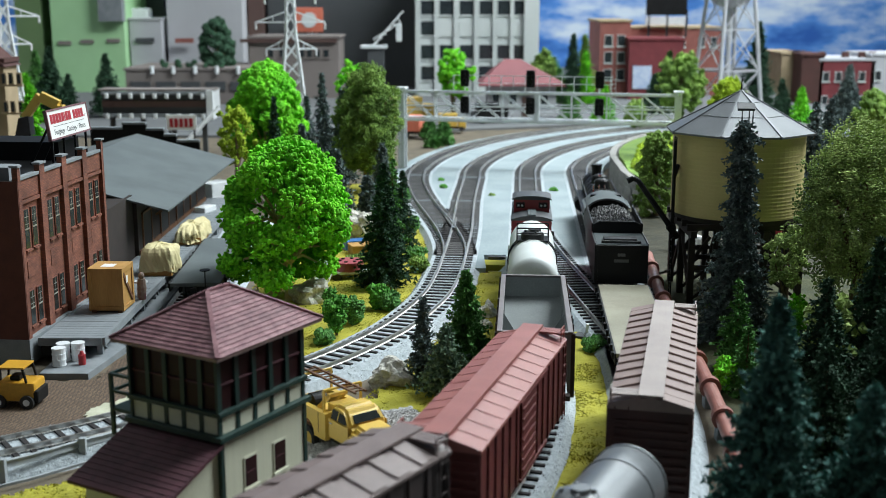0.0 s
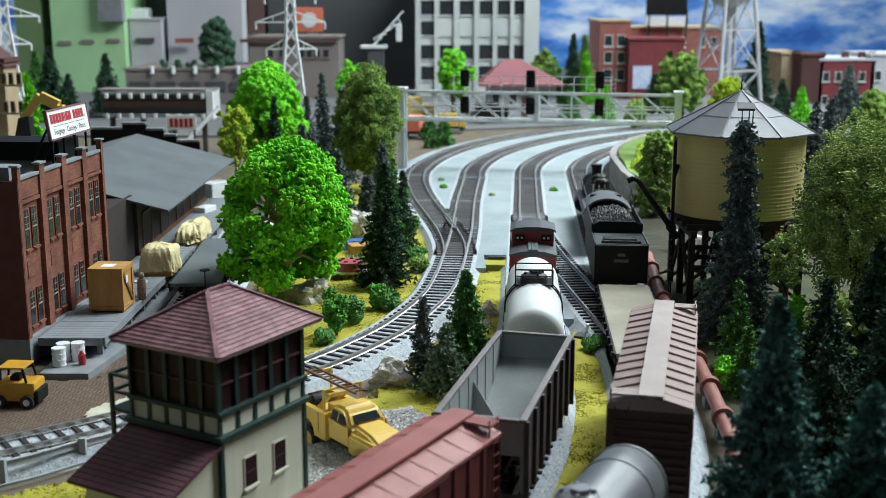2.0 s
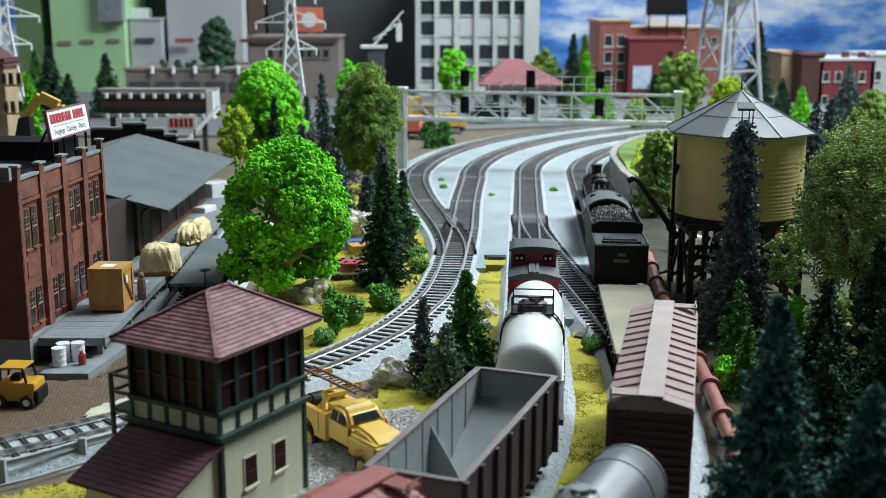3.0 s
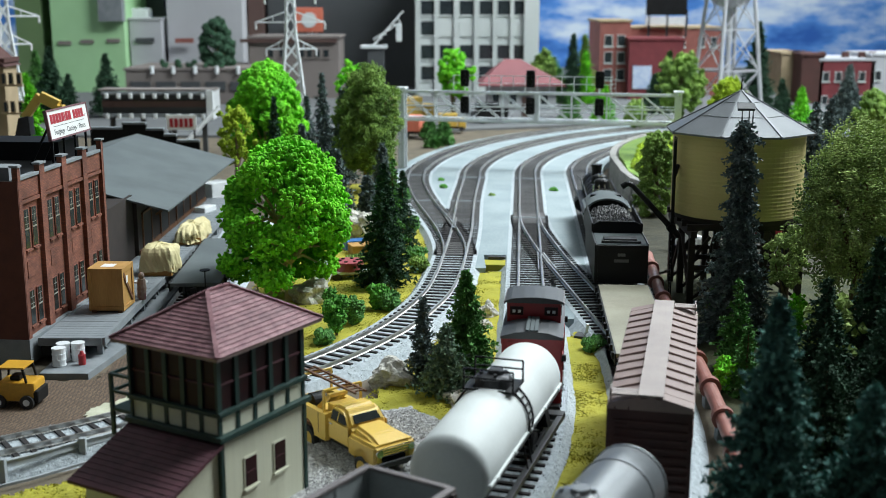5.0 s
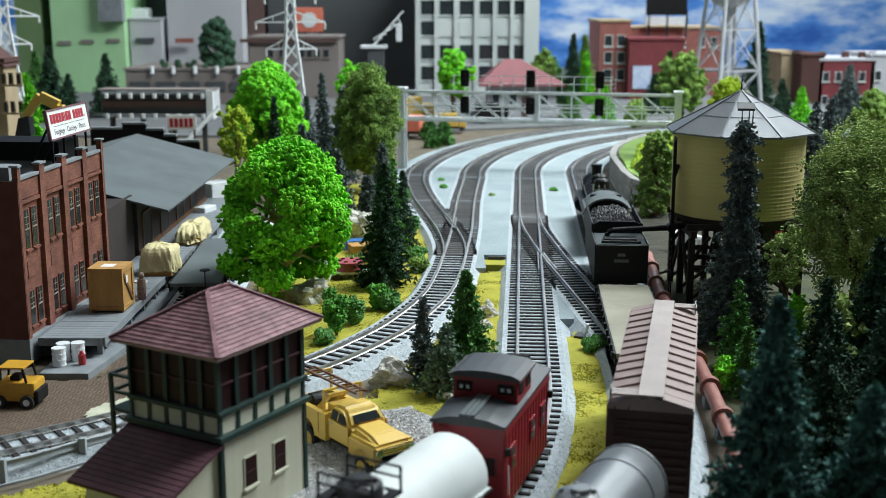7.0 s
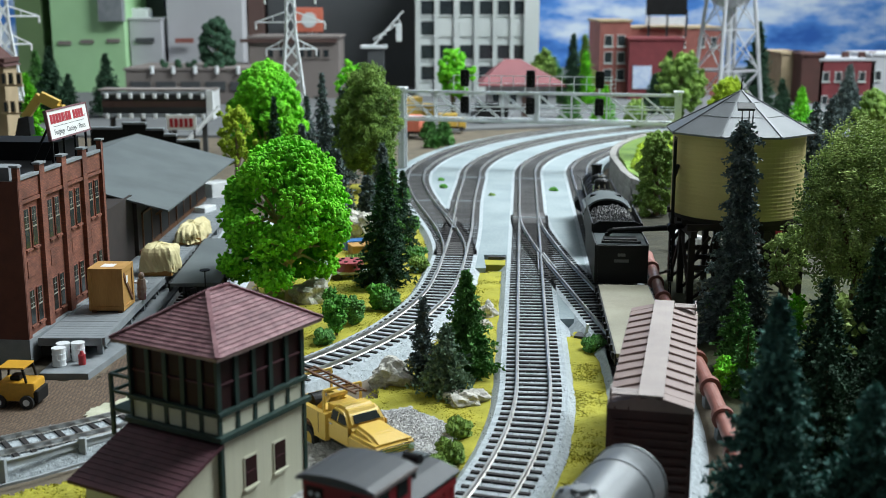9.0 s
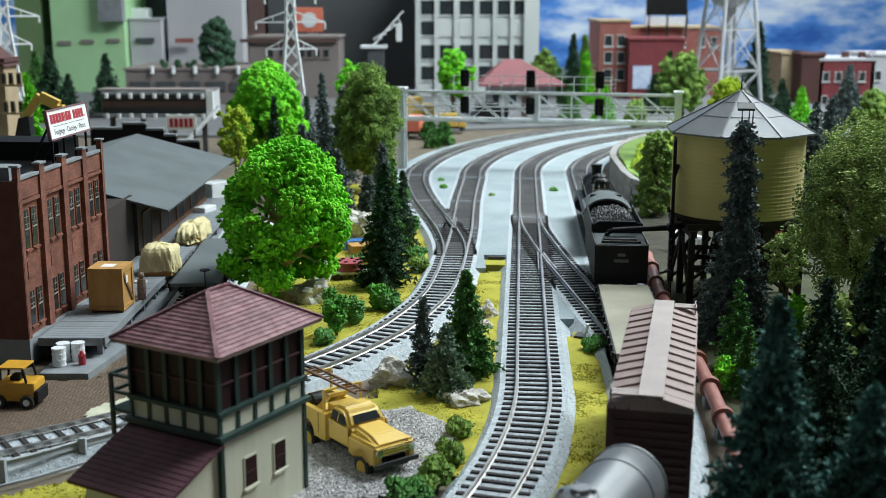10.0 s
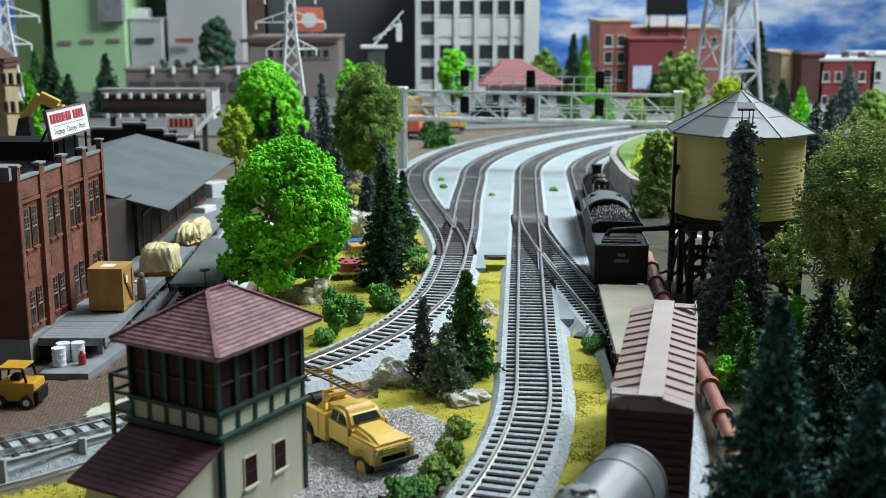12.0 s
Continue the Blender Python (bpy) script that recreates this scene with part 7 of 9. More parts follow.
def conifer(x, y, h, r, material, seed, label, dens=1.0, group="conifers", z=0.0, bare=0.06, tuft=0.2, ragged=0.3, taper=0.85, column=False):
    rng = np.random.default_rng(seed)
    th = thing("conifer", x, y, z, float(rng.uniform(0, 360)), label, "conifer", group)
    tb = B()
    cyl(tb, (0, 0, -0.1), (0, 0, h * 0.97), 0.03 * h * 0.5 + 0.05, 0.02, n=8)
    part("trunk", tb, M_BARK, th)
    V, Fs = [], []
    levels = int(max(14, h * 4.0))
    k = 0
    for i in range(levels):
        t = bare + (1 - bare) * i / levels
        ring = r * (1 - t) ** taper * (1 + 0.25 * ((i % 3) - 1)) + 0.08
        if column:
            # narrow shaft with stacked drooping whorls, flaring out below
            ring = r * (0.33 * min(1.0, (1 - t) / 0.06) ** 0.6 + 0.62 * max(0.0, (0.66 - t) / 0.66) ** 1.3) * (1.2 - 0.2 * (i % 4))
        nb = int((7 + 10 * (1 - t)) * dens)
        for b in range(nb):
            a = rng.uniform(0, 2 * math.pi)
            L = ring * rng.uniform(1 - ragged, 1 + ragged * 0.6)
            ca, sa = math.cos(a), math.sin(a)
            droop = rng.uniform(0.1, 0.45)
            steps = max(3, int(L / (tuft * 0.75)))
            z0 = h * t + rng.uniform(-0.5, 0.5) * h / levels
            for s in range(steps):
                q = (s + rng.uniform(0.2, 1.0)) / steps
                px, py, pz = ca * L * q, sa * L * q, z0 - droop * L * q * q + 0.1 * L * q
                for e in range(4):
                    ux = rng.normal(size=3)
                    ux[0] += ca * 0.8
                    ux[1] += sa * 0.8
                    ux[2] -= 0.15
                    ux /= np.linalg.norm(ux)
                    sd = np.cross(ux, rng.normal(size=3))
                    sd /= np.linalg.norm(sd) + 1e-6
                    le, wi = tuft * rng.uniform(0.7, 1.35), tuft * rng.uniform(0.18, 0.36)
                    o = np.array([px, py, pz])
                    V += [tuple(o - sd * wi), tuple(o + ux * le * 0.5 - sd * wi * 0.9), tuple(o + ux * le), tuple(o + ux * le * 0.5 + sd * wi * 0.9), tuple(o + sd * wi)]
                    Fs.append((k, k + 1, k + 2, k + 3, k + 4))
                    k += 5
    V += [(0.03, 0, h * 0.93), (-0.03, 0.03, h * 0.93), (-0.03, -0.03, h * 0.93), (0, 0, h * 1.01)]
    Fs += [(k, k + 1, k + 3), (k + 1, k + 2, k + 3), (k + 2, k, k + 3)]
    cloud_mesh("crown", V, Fs, material, th)
    return th


def bush(x, y, r, h, material, seed, label, z=0.0, clump=0.13, n=900):
    """A shrub of several uneven knobs on a short stem."""
    rng = np.random.default_rng(seed)
    th = thing("bush", x, y, z, 0, label, "bush", "bushes")
    st = B()
    cyl(st, (0, 0, -0.1), (0, 0, h * 0.5), 0.07 * r + 0.04, n=6)
    part("stem", st, M_BARK, th)
    knobs = 9 if n > 200 else 3
    ps = []
    for k in range(knobs):
        u = (k + 0.5) / knobs
        a = k * 2.39996 + seed
        q = 0.62 * math.sin(math.pi * (0.25 + 0.7 * (1 - u))) * rng.uniform(0.7, 1.15)
        c = np.array([r * q * math.cos(a), r * q * math.sin(a), h * (0.2 + 0.66 * u)])
        m = n // knobs
        d = rng.normal(size=(m, 3))
        d /= np.linalg.norm(d, axis=1)[:, None]
        kr = rng.uniform(0.38, 0.6)
        ps.append(c + d * (0.55 + 0.5 * rng.uniform(0, 1, (m, 1))) * kr * np.array([r, r, min(h * 0.42, r * 1.1)]))
    p = np.vstack(ps)
    p[:, 2] = np.maximum(p[:, 2], 0.06)
    clump_mesh("foliage", p, clump * rng.uniform(0.5, 1.25, len(p)), material, th, seed, rag=0.4)
    return th


# big bright tree by the branch line
foam_tree(-10.45, 75.6, 11.2, 8.4, M_FOLIA, 3, "bright green round-crowned foam tree with pale forked trunk", 0.1, 54, 0.155, -0.45, ((-0.3, 7.0, 1.35), (1.5, 3.3, 1.5), (-1.2, 4.0, 1.0)))
foam_tree(-19.1, 124.5, 13.6, 7.6, M_FOLIA, 4, "bright green round-crowned foam tree by the yard", 0.25, 40, 0.24)
leafy_tree(-20.6, 114, 10.8, 4.8, M_FOLIY, 5, "yellow-lime airy tree beside the freight house", M_BARK, 0.3, 0.17, 2600)
leafy_tree(-7.9, 121, 14.9, 8.8, M_FOLIB, 6, "tall olive-green tree with dense rounded crown", M_BARK, 0.02, 0.13, 24000, blobs=34)
leafy_tree(-11.6, 150, 13.2, 5.6, M_FOLIA, 7, "bright green tree behind the olive tree", M_BARK, 0.25, 0.22, 2200)
leafy_tree(1.7, 185, 13.3, 7.6, M_FOLIA, 8, "bright green tree with layered crown near the station", M_BARK, 0.3, 0.24, 4000)
leafy_tree(24.6, 67, 14.3, 9.5, M_FOLIR, 9, "large olive-green feathery tree beside the water tower", M_BARK, 0.12, 0.085, 30000, blobs=38)
leafy_tree(29.5, 71, 12.5, 8.0, M_FOLIR, 10, "large olive-green feathery tree at the forest edge", M_BARK, 0.15, 0.09, 18000, blobs=30)
leafy_tree(21.9, 71.5, 6.5, 3.6, M_FOLIR, 11, "small light olive tree by the tower legs", M_BARK, 0.25, 0.12, 3200)
leafy_tree(20.2, 107.5, 9.6, 4.8, M_FOLIB, 12, "dark olive tree behind the locomotive", M_BARK, -0.14, 0.14, 11000, blobs=28, base=0.2)
leafy_tree(20.2, 58, 5.5, 4.0, M_FOLIR, 13, "low olive tree in the dark woods", M_BARK, 0.1, 0.14, 3000)
leafy_tree(26, 56, 7.5, 5.5, M_FOLIR, 14, "olive tree in the dark woods", M_BARK, 0.1, 0.14, 3600)

for k, (x, y, h, r, m, lb, dn, tf) in enumerate([
    (-4.15, 79.6, 9.0, 1.9, M_SPRUCE, "dark green spruce on the turf", 1.8, 0.22),
    (-3.3, 93, 6.6, 1.3, M_SPRUCE, "dark green spruce on the turf", 1.0, 0.2),
    (-3.9, 88, 8.2, 1.1, M_PINE, "green half-bare pine behind the spruce", 0.5, 0.24),
    (-1.05, 58.4, 5.0, 0.85, M_SPRUCEBLK, "narrow black-green spruce beside the gravel", 1.9, 0.16),
    (0.15, 56.6, 4.0, 1.5, M_PINEGREY, "grey-green pine with open branches beside the main line", 1.5, 0.22),
    (1.25, 59.8, 6.0, 1.55, M_PINE, "bushy green pine beside the main line", 2.6, 0.22),
    (0.25, 57.6, 3.4, 0.95, M_SPRUCE, "thin grey-green pine with bare lower trunk", 0.5, 0.16),
    (-14.1, 135, 11.8, 1.7, M_SPRUCEBLK, "dark spruce behind the big trees", 1.0, 0.26),
    (-15.6, 132, 9.5, 1.5, M_SPRUCEBLK, "dark spruce behind the big trees", 1.0, 0.26),
    (-12.0, 118, 8.5, 1.5, M_SPRUCEBLK, "dark spruce behind the big trees", 1.0, 0.26),
    (-10.0, 108, 6.5, 1.5, M_SPRUCEBLK, "dark spruce behind the big trees", 1.0, 0.26),
    (-17.0, 116, 10.6, 1.3, M_SPRUCE, "dark spruce before the bright tree", 1.0, 0.24),
    (-9.3, 100, 7.2, 1.9, M_SPRUCEBLK, "dark spruce behind the big trees", 1.2, 0.26),
    (-11.2, 128, 10.6, 2.0, M_SPRUCEBLK, "dark spruce behind the big trees", 1.2, 0.28),
    (-13.6, 111, 8.4, 1.9, M_SPRUCEBLK, "dark spruce behind the big trees", 1.2, 0.26),
    (-5.9, 112, 6.5, 1.6, M_SPRUCEBLK, "dark spruce behind the big trees", 1.2, 0.26),
    (17.45, 66.5, 13.3, 2.5, M_SPRUCEBLK, "tall ragged dark spruce before the water tower", 3.4, 0.2),
    (10.75, 35.4, 10.9, 2.3, M_SPRUCEBLUE, "blue-green spruce close in front", 2.4, 0.24),
    (14.0, 35.6, 7.9, 2.3, M_SPRUCEBLUE, "blue-green spruce at the woods' edge", 2.4, 0.24),
    (15.4, 44, 7.0, 1.9, M_SPRUCE, "dark spruce in the woods", 1.1, 0.2),
    (18.6, 46, 8.6, 2.3, M_SPRUCE, "dark spruce in the woods", 1.1, 0.2),
    (21.4, 50, 9.4, 2.4, M_SPRUCE, "dark spruce in the woods", 1.1, 0.22),
    (18.6, 54, 7.0, 2.0, M_SPRUCE, "dark spruce in the woods", 1.3, 0.22),
    (23.0, 59, 8.0, 2.3, M_SPRUCE, "dark spruce in the woods", 1.3, 0.22),
    (16.2, 61, 5.2, 1.2, M_PINE, "green pine beside the pipeline", 0.9, 0.2),
    (15.6, 56.5, 3.9, 1.1, M_PINE, "green pine beside the pipeline", 0.9, 0.2),
    (18.0, 70, 7.5, 1.4, M_PINE, "green pine under the water tower", 0.8, 0.22),
    (32.3, 100, 11.5, 2.2, M_SPRUCEBLK, "dark ragged spruce behind the water tower", 1.0, 0.26),
    (37.0, 110, 11.0, 2.2, M_SPRUCEBLK, "dark ragged spruce behind the water tower", 1.0, 0.26),
]):
    conifer(x, y, h, r, m, 40 + k, lb, dn, tuft=tf, taper=0.7 if "ragged" in lb else 0.85, column="tall ragged" in lb)

for k, (x, y, r, h, m, lb) in enumerate([
    (-6.45, 67.2, 0.8, 3.1, M_SHRUB, "upright green shrub beside the branch line"),
    (-7.0, 65.6, 0.7, 1.0, M_PINE, "low green shrub beside the branch line"),
    (-5.55, 69.9, 0.75, 1.95, M_PINE, "dark clipped shrub on the turf"),
    (-4.3, 73.5, 0.7, 1.9, M_SHRUB, "small dark green shrub"),
    (-3.6, 73.3, 0.75, 1.3, M_PINE, "small dark green shrub"),
    (8.75, 64.0, 0.7, 1.0, M_PINE, "low green shrub between the tracks"),
    (0.75, 50.6, 0.6, 1.0, M_FOLIB, "low olive shrub beside the gravel"),
    (-1.5, 43.4, 0.9, 1.2, M_PINE, "low green shrub beside the gravel"),
    (-0.3, 45.3, 0.75, 1.3, M_FOLIB, "low olive shrub beside the main line"),
    (0.35, 47.6, 0.6, 1.2, M_FOLIB, "low olive shrub beside the main line"),
    (-0.9, 44.6, 0.7, 0.8, M_FOLIB, "low olive shrub beside the main line"),
    (21.0, 66.5, 1.0, 2.7, M_FOLIA, "bright green shrub in the woods"),
    (14.8, 57.2, 0.7, 2.0, M_FOLIA, "bright green shrub beside the pipeline"),
    (15.4, 52.0, 0.5, 1.0, M_FOLIA, "bright green shrub beside the pipeline"),
    (-1.8, 84, 0.9, 1.3, M_FOLIB, "olive shrub beside the branch line"),
    (-2.1, 88, 0.8, 1.3, M_PINE, "green shrub beside the branch line"),
    (-2.8, 99, 0.9, 1.6, M_PINE, "green shrub beside the branch line"),
    (-4.3, 112, 1.1, 2.0, M_PINE, "green shrub beside the branch line"),
    (11.6, 119, 0.36, 0.4, M_SHRUB, "tiny green tuft on the painted board"),
    (-0.2, 126, 0.3, 0.3, M_SHRUB, "tiny green tuft on the painted board"),
    (0.1, 121, 0.36, 0.4, M_SHRUB, "tiny green tuft on the painted board"),
    (5.0, 116, 0.25, 0.25, M_FOLIB, "tiny green tuft on the painted board"),
    (-13.2, 71, 1.1, 1.2, M_FOLIB, "olive shrub at the foot of the tree"),
    (-6.8, 86, 0.9, 1.0, M_FOLIB, "olive shrub in the yard"),
]):
    bush(x, y, r, h, m, 90 + k, lb, z=0.42 if 115 < y < 127 and x > -1 else 0.0)


def floodlight():
    th = thing("floodlight", 17.75, 67.6, 0, -10, "black flat floodlight head on a thin pole", "floodlight")
    part("pole", cyl(B(), (0, 0, 0), (0, 0, 13.2), 0.09, n=8), M_BLACK, th)
    hd = B()
    box(hd, -0.5, 0.5, -0.32, 0.32, -0.06, 0.1, 0.03)
    o = part("head", hd, M_STEELDK, th)
    o.matrix_basis = pose(0, 0, 13.95 * U, 28, 0, 0)
    for x in (-0.2, 0.2, 0.42):
        b = B()
        bar(b, (x, 0.05, 13.0), (x, 0.1, 13.9), 0.06)
        part("bracket", b, M_BLACK, th)


floodlight()


# ---- loose scatter: turf tufts, gravel, fallen leaves ----
def scatter(name, region, n, size, z, material, label, category, seed, flat=0.35):
    """Small uneven grains strewn over a plan polygon."""
    rng = np.random.default_rng(seed)
    xs, ys = [p[0] for p in region], [p[1] for p in region]
    V, Fs, k = [], [], 0
    base = np.array([(1, 0, 0), (-1, 0, 0), (0, 1, 0), (0, -1, 0), (0, 0, 1), (0, 0, -1)], float)
    tri = ((0, 2, 4), (2, 1, 4), (1, 3, 4), (3, 0, 4), (2, 0, 5), (1, 2, 5), (3, 1, 5), (0, 3, 5))
    while k < n:
        x, y = rng.uniform(min(xs), max(xs)), rng.uniform(min(ys), max(ys))
        c = False
        for i in range(len(region)):
            (x1, y1), (x2, y2) = region[i], region[i - 1]
            if (y1 > y) != (y2 > y) and x < (x2 - x1) * (y - y1) / (y2 - y1) + x1:
                c = not c
        if not c:
            continue
        r = size * rng.uniform(0.5, 1.3)
        p = base * r * rng.uniform(0.6, 1.3, (6, 1)) * np.array([1, 1, flat])
        a = rng.uniform(0, 6.28)
        ca, sa = math.cos(a), math.sin(a)
        for q in p:
            V.append((x + q[0] * ca - q[1] * sa, y + q[0] * sa + q[1] * ca, z + q[2] + 0.05 * rng.uniform(-1, 1)))
        Fs += [(k * 6 + i, k * 6 + j, k * 6 + l) for i, j, l in tri]
        k += 1
    tagged(cloud_mesh(name, V, Fs, material), label, category, "", "stuff")


M_TUFT = mat("turf_scatter", (0.43, 0.385, 0.036), (0.30, 0.29, 0.028), 0.95, scale=1, fine=8, bump=0.2, spread=0.25)
M_STONES = mat("gravel_stones", (0.56, 0.56, 0.56), (0.36, 0.355, 0.35), 0.85, scale=3, fine=9, bump=0.3, spread=0.35)
scatter("turf_scatter", [(-5.5, 46), (2, 46), (4, 57), (5.5, 84), (1, 84), (0, 68), (-4, 56), (-10, 52)], 13500, 0.07, 0.165, M_TUFT, "yellow-green turf flock between the tracks", "turf", 1)
scatter("turf_scatter", [(5, 32), (7.6, 44), (9.2, 60), (8.5, 68), (7, 66), (6.4, 55), (4, 40)], 7500, 0.07, 0.165, M_TUFT, "yellow-green turf flock beside the siding", "turf", 2)
scatter("turf_scatter", [(-13, 56), (-6, 62), (-3, 70), (-1, 78), (-0.5, 92), (-2, 110), (-8, 110), (-14, 84), (-12.5, 70)], 13500, 0.07, 0.165, M_TUFT, "yellow-green turf flock under the trees", "turf", 3)
scatter("turf_scatter", [(-24, 40), (-14, 47), (-9, 43), (-9, 36), (-24, 36)], 7500, 0.07, 0.165, M_TUFT, "yellow-green turf flock beside the tower", "turf", 4)
scatter("gravel", [(-6.3, 42.8), (-2.5, 43.8), (0.0, 47), (0.6, 51.3), (-1.6, 54), (-6.2, 52.6), (-8.7, 49)], 14000, 0.075, 0.34, M_STONES, "loose grey gravel stones under the pickup", "gravel", 5)
scatter("bank_grass", [(20.0, 112.8), (40, 113), (40, 148), (30, 150), (24, 140), (19.8, 120)], 3200, 0.34, 2.95, M_FOLIY, "lime and olive bushes of coarse flock on the bank", "grass", 6, 0.9)


def ballast_grains(pts, n, seed, label):
    """Loose grains on the crown and shoulders of a roadbed near the viewer."""
    rng = np.random.default_rng(seed)
    line = [(p, a) for p, a in resample(pts, 0.1) if 34 < p[1] < 84 and abs(p[0]) < 26]
    cs = []
    for i in rng.integers(0, len(line), n):
        (px, py), a = line[i]
        o = rng.uniform(-2.3, 2.3)
        zz = 0.6 if abs(o) < 1.75 else 0.6 - (abs(o) - 1.75) / 0.65 * 0.68
        cs.append((px + math.sin(a) * o, py - math.cos(a) * o, zz))
    ob = clump_mesh("ballast_grains", np.array(cs), rng.uniform(0.018, 0.042, n), M_GRAIN, None, seed, rag=0.35)
    tagged(ob, label, "ballast", "", "stuff")


M_GRAIN = mat("ballast_grain", (0.54, 0.59, 0.62), (0.42, 0.46, 0.49), 0.9, scale=3, fine=9, bump=0.2, spread=0.15)
ballast_grains(MAIN, 4500, 21, "pale blue-grey ballast grains along the main line")
ballast_grains(SIDING, 2500, 22, "pale blue-grey ballast grains along the siding")
ballast_grains(BRANCH, 4500, 23, "pale blue-grey ballast grains along the branch line")


# ---- town in the distance ----
M_GREENB = mat("pale_green_stucco", (0.42, 0.68, 0.38), (0.36, 0.61, 0.32), 0.8, scale=0.1, fine=4, bump=0.1)
M_GREENDK = mat("moss_green_stucco", (0.16, 0.25, 0.11), (0.13, 0.21, 0.09), 0.8, scale=0.1, fine=4, bump=0.1)
M_PALEGREY = mat("pale_grey_stucco", (0.50, 0.50, 0.53), (0.44, 0.44, 0.47), 0.8, scale=0.1, fine=4, bump=0.1)
M_WARE = mat("grey_brown_stucco", (0.25, 0.215, 0.20), (0.20, 0.17, 0.16), 0.8, scale=0.1, fine=4, bump=0.1)
M_DARKWALL = mat("charcoal_panel", (0.075, 0.08, 0.087), (0.06, 0.065, 0.07), 0.7, scale=0.1, fine=4, bump=0.05)
M_BROWNST = mat("brown_stucco", (0.11, 0.065, 0.055), (0.09, 0.05, 0.045), 0.8, scale=0.1, fine=4, bump=0.1)
M_OFFICE = mat("office_concrete", (0.64, 0.67, 0.66), (0.56, 0.6, 0.59), 0.7, scale=0.1, fine=4, bump=0.1)
M_OFFWIN = mat("office_glass", (0.035, 0.045, 0.05), (0.02, 0.025, 0.03), 0.15, bump=0.0)
M_CITYBRICK = mat("city_brick", (0.33, 0.115, 0.095), (0.25, 0.085, 0.07), 0.8, scale=0.5, fine=8, bump=0.2)
M_ROWRED = mat("rowhouse_red", (0.21, 0.038, 0.045), (0.16, 0.03, 0.036), 0.8, scale=0.5, fine=8, bump=0.2)
M_ROWTAN = mat("rowhouse_tan", (0.42, 0.32, 0.2), (0.34, 0.26, 0.16), 0.8, scale=0.5, fine=8, bump=0.2)
M_ROWBROWN = mat("rowhouse_brown", (0.09, 0.035, 0.03), (0.07, 0.03, 0.025), 0.8, scale=0.5, fine=8, bump=0.2)
M_PINKROOF = mat("faded_red_roof", (0.26, 0.085, 0.095), (0.21, 0.07, 0.08), 0.7, scale=0.2, fine=6, bump=0.1)
M_ORANGE = mat("orange_sign", (0.75, 0.2, 0.13), (0.65, 0.17, 0.1), 0.6, bump=0.0)
M_STREET = mat("town_asphalt", (0.16, 0.165, 0.17), (0.12, 0.125, 0.13), 0.9, scale=0.2, fine=6, bump=0.1)


def sky_board():
    m = bpy.data.materials.new("painted_sky")
    m.use_nodes = True
    n, l = m.node_tree.nodes, m.node_tree.links
    b = n["Principled BSDF"]
    b.inputs["Roughness"].default_value = 0.9
    co = n.new("ShaderNodeTexCoord")
    mp = n.new("ShaderNodeMapping")
    mp.inputs["Scale"].default_value = (3.2, 3.2, 8.0)
    mp.inputs["Location"].default_value = (1.3, 0.0, 0.4)
    l.new(co.outputs["Object"], mp.inputs[0])
    nz = n.new("ShaderNodeTexNoise")
    nz.inputs["Scale"].default_value, nz.inputs["Detail"].default_value, nz.inputs["Roughness"].default_value = 1.3, 7, 0.58
    l.new(mp.outputs[0], nz.inputs["Vector"])
    r = n.new("ShaderNodeValToRGB")
    e = r.color_ramp.elements
    e[0].position, e[0].color = 0.34, (0.025, 0.12, 0.46, 1)
    e[1].position, e[1].color = 0.62, (0.72, 0.8, 0.92, 1)
    k = e.new(0.46)
    k.color = (0.09, 0.27, 0.70, 1)
    l.new(nz.outputs["Fac"], r.inputs[0])
    l.new(r.outputs[0], b.inputs["Base Color"])
    bm = B()
    box(bm, -200, 200, 352, 354, -40, 110)
    solo("backdrop", bm, m, "painted blue sky backdrop with soft white clouds", "backdrop", "structure")


sky_board()


def block(name, label, category, x0, x1, y0, y1, z0, z1, wall, roof=None, group=""):
    th = thing(name, 0, 0, 0, 0, label, category, group)
    part("wall", box(B(), x0, x1, y0, y1, z0, z1), wall, th)
    part("roof", box(B(), x0 - 0.3, x1 + 0.3, y0 - 0.3, y1 + 0.3, z1, z1 + 0.5, 0.05), roof or wall, th)
    return th


def windows(th, xs, zs, y, w, h, frame_m, pane_m, sill=True):
    for x in xs:
        for z in zs:
            o = part("window", box(B(), x - w / 2, x + w / 2, y - 0.18, y + 0.02, z - h / 2, z + h / 2), frame_m, th)
            part("pane", box(B(), x - w / 2 + 0.12, x + w / 2 - 0.12, y - 0.24, y - 0.1, z - h / 2 + 0.12, z + h / 2 - 0.12), pane_m, o)
            if sill:
                part("sill", box(B(), x - w / 2 - 0.15, x + w / 2 + 0.15, y - 0.35, y, z - h / 2 - 0.2, z - h / 2), frame_m, o)


tagged(part("town_street", slab(B(), [(-150, 172), (-30, 172), (-4, 178), (30, 190), (150, 190), (150, 350), (-150, 350)], -0.2, 0.25), M_STREET), "grey asphalt streets of the town", "street", "", "structure")

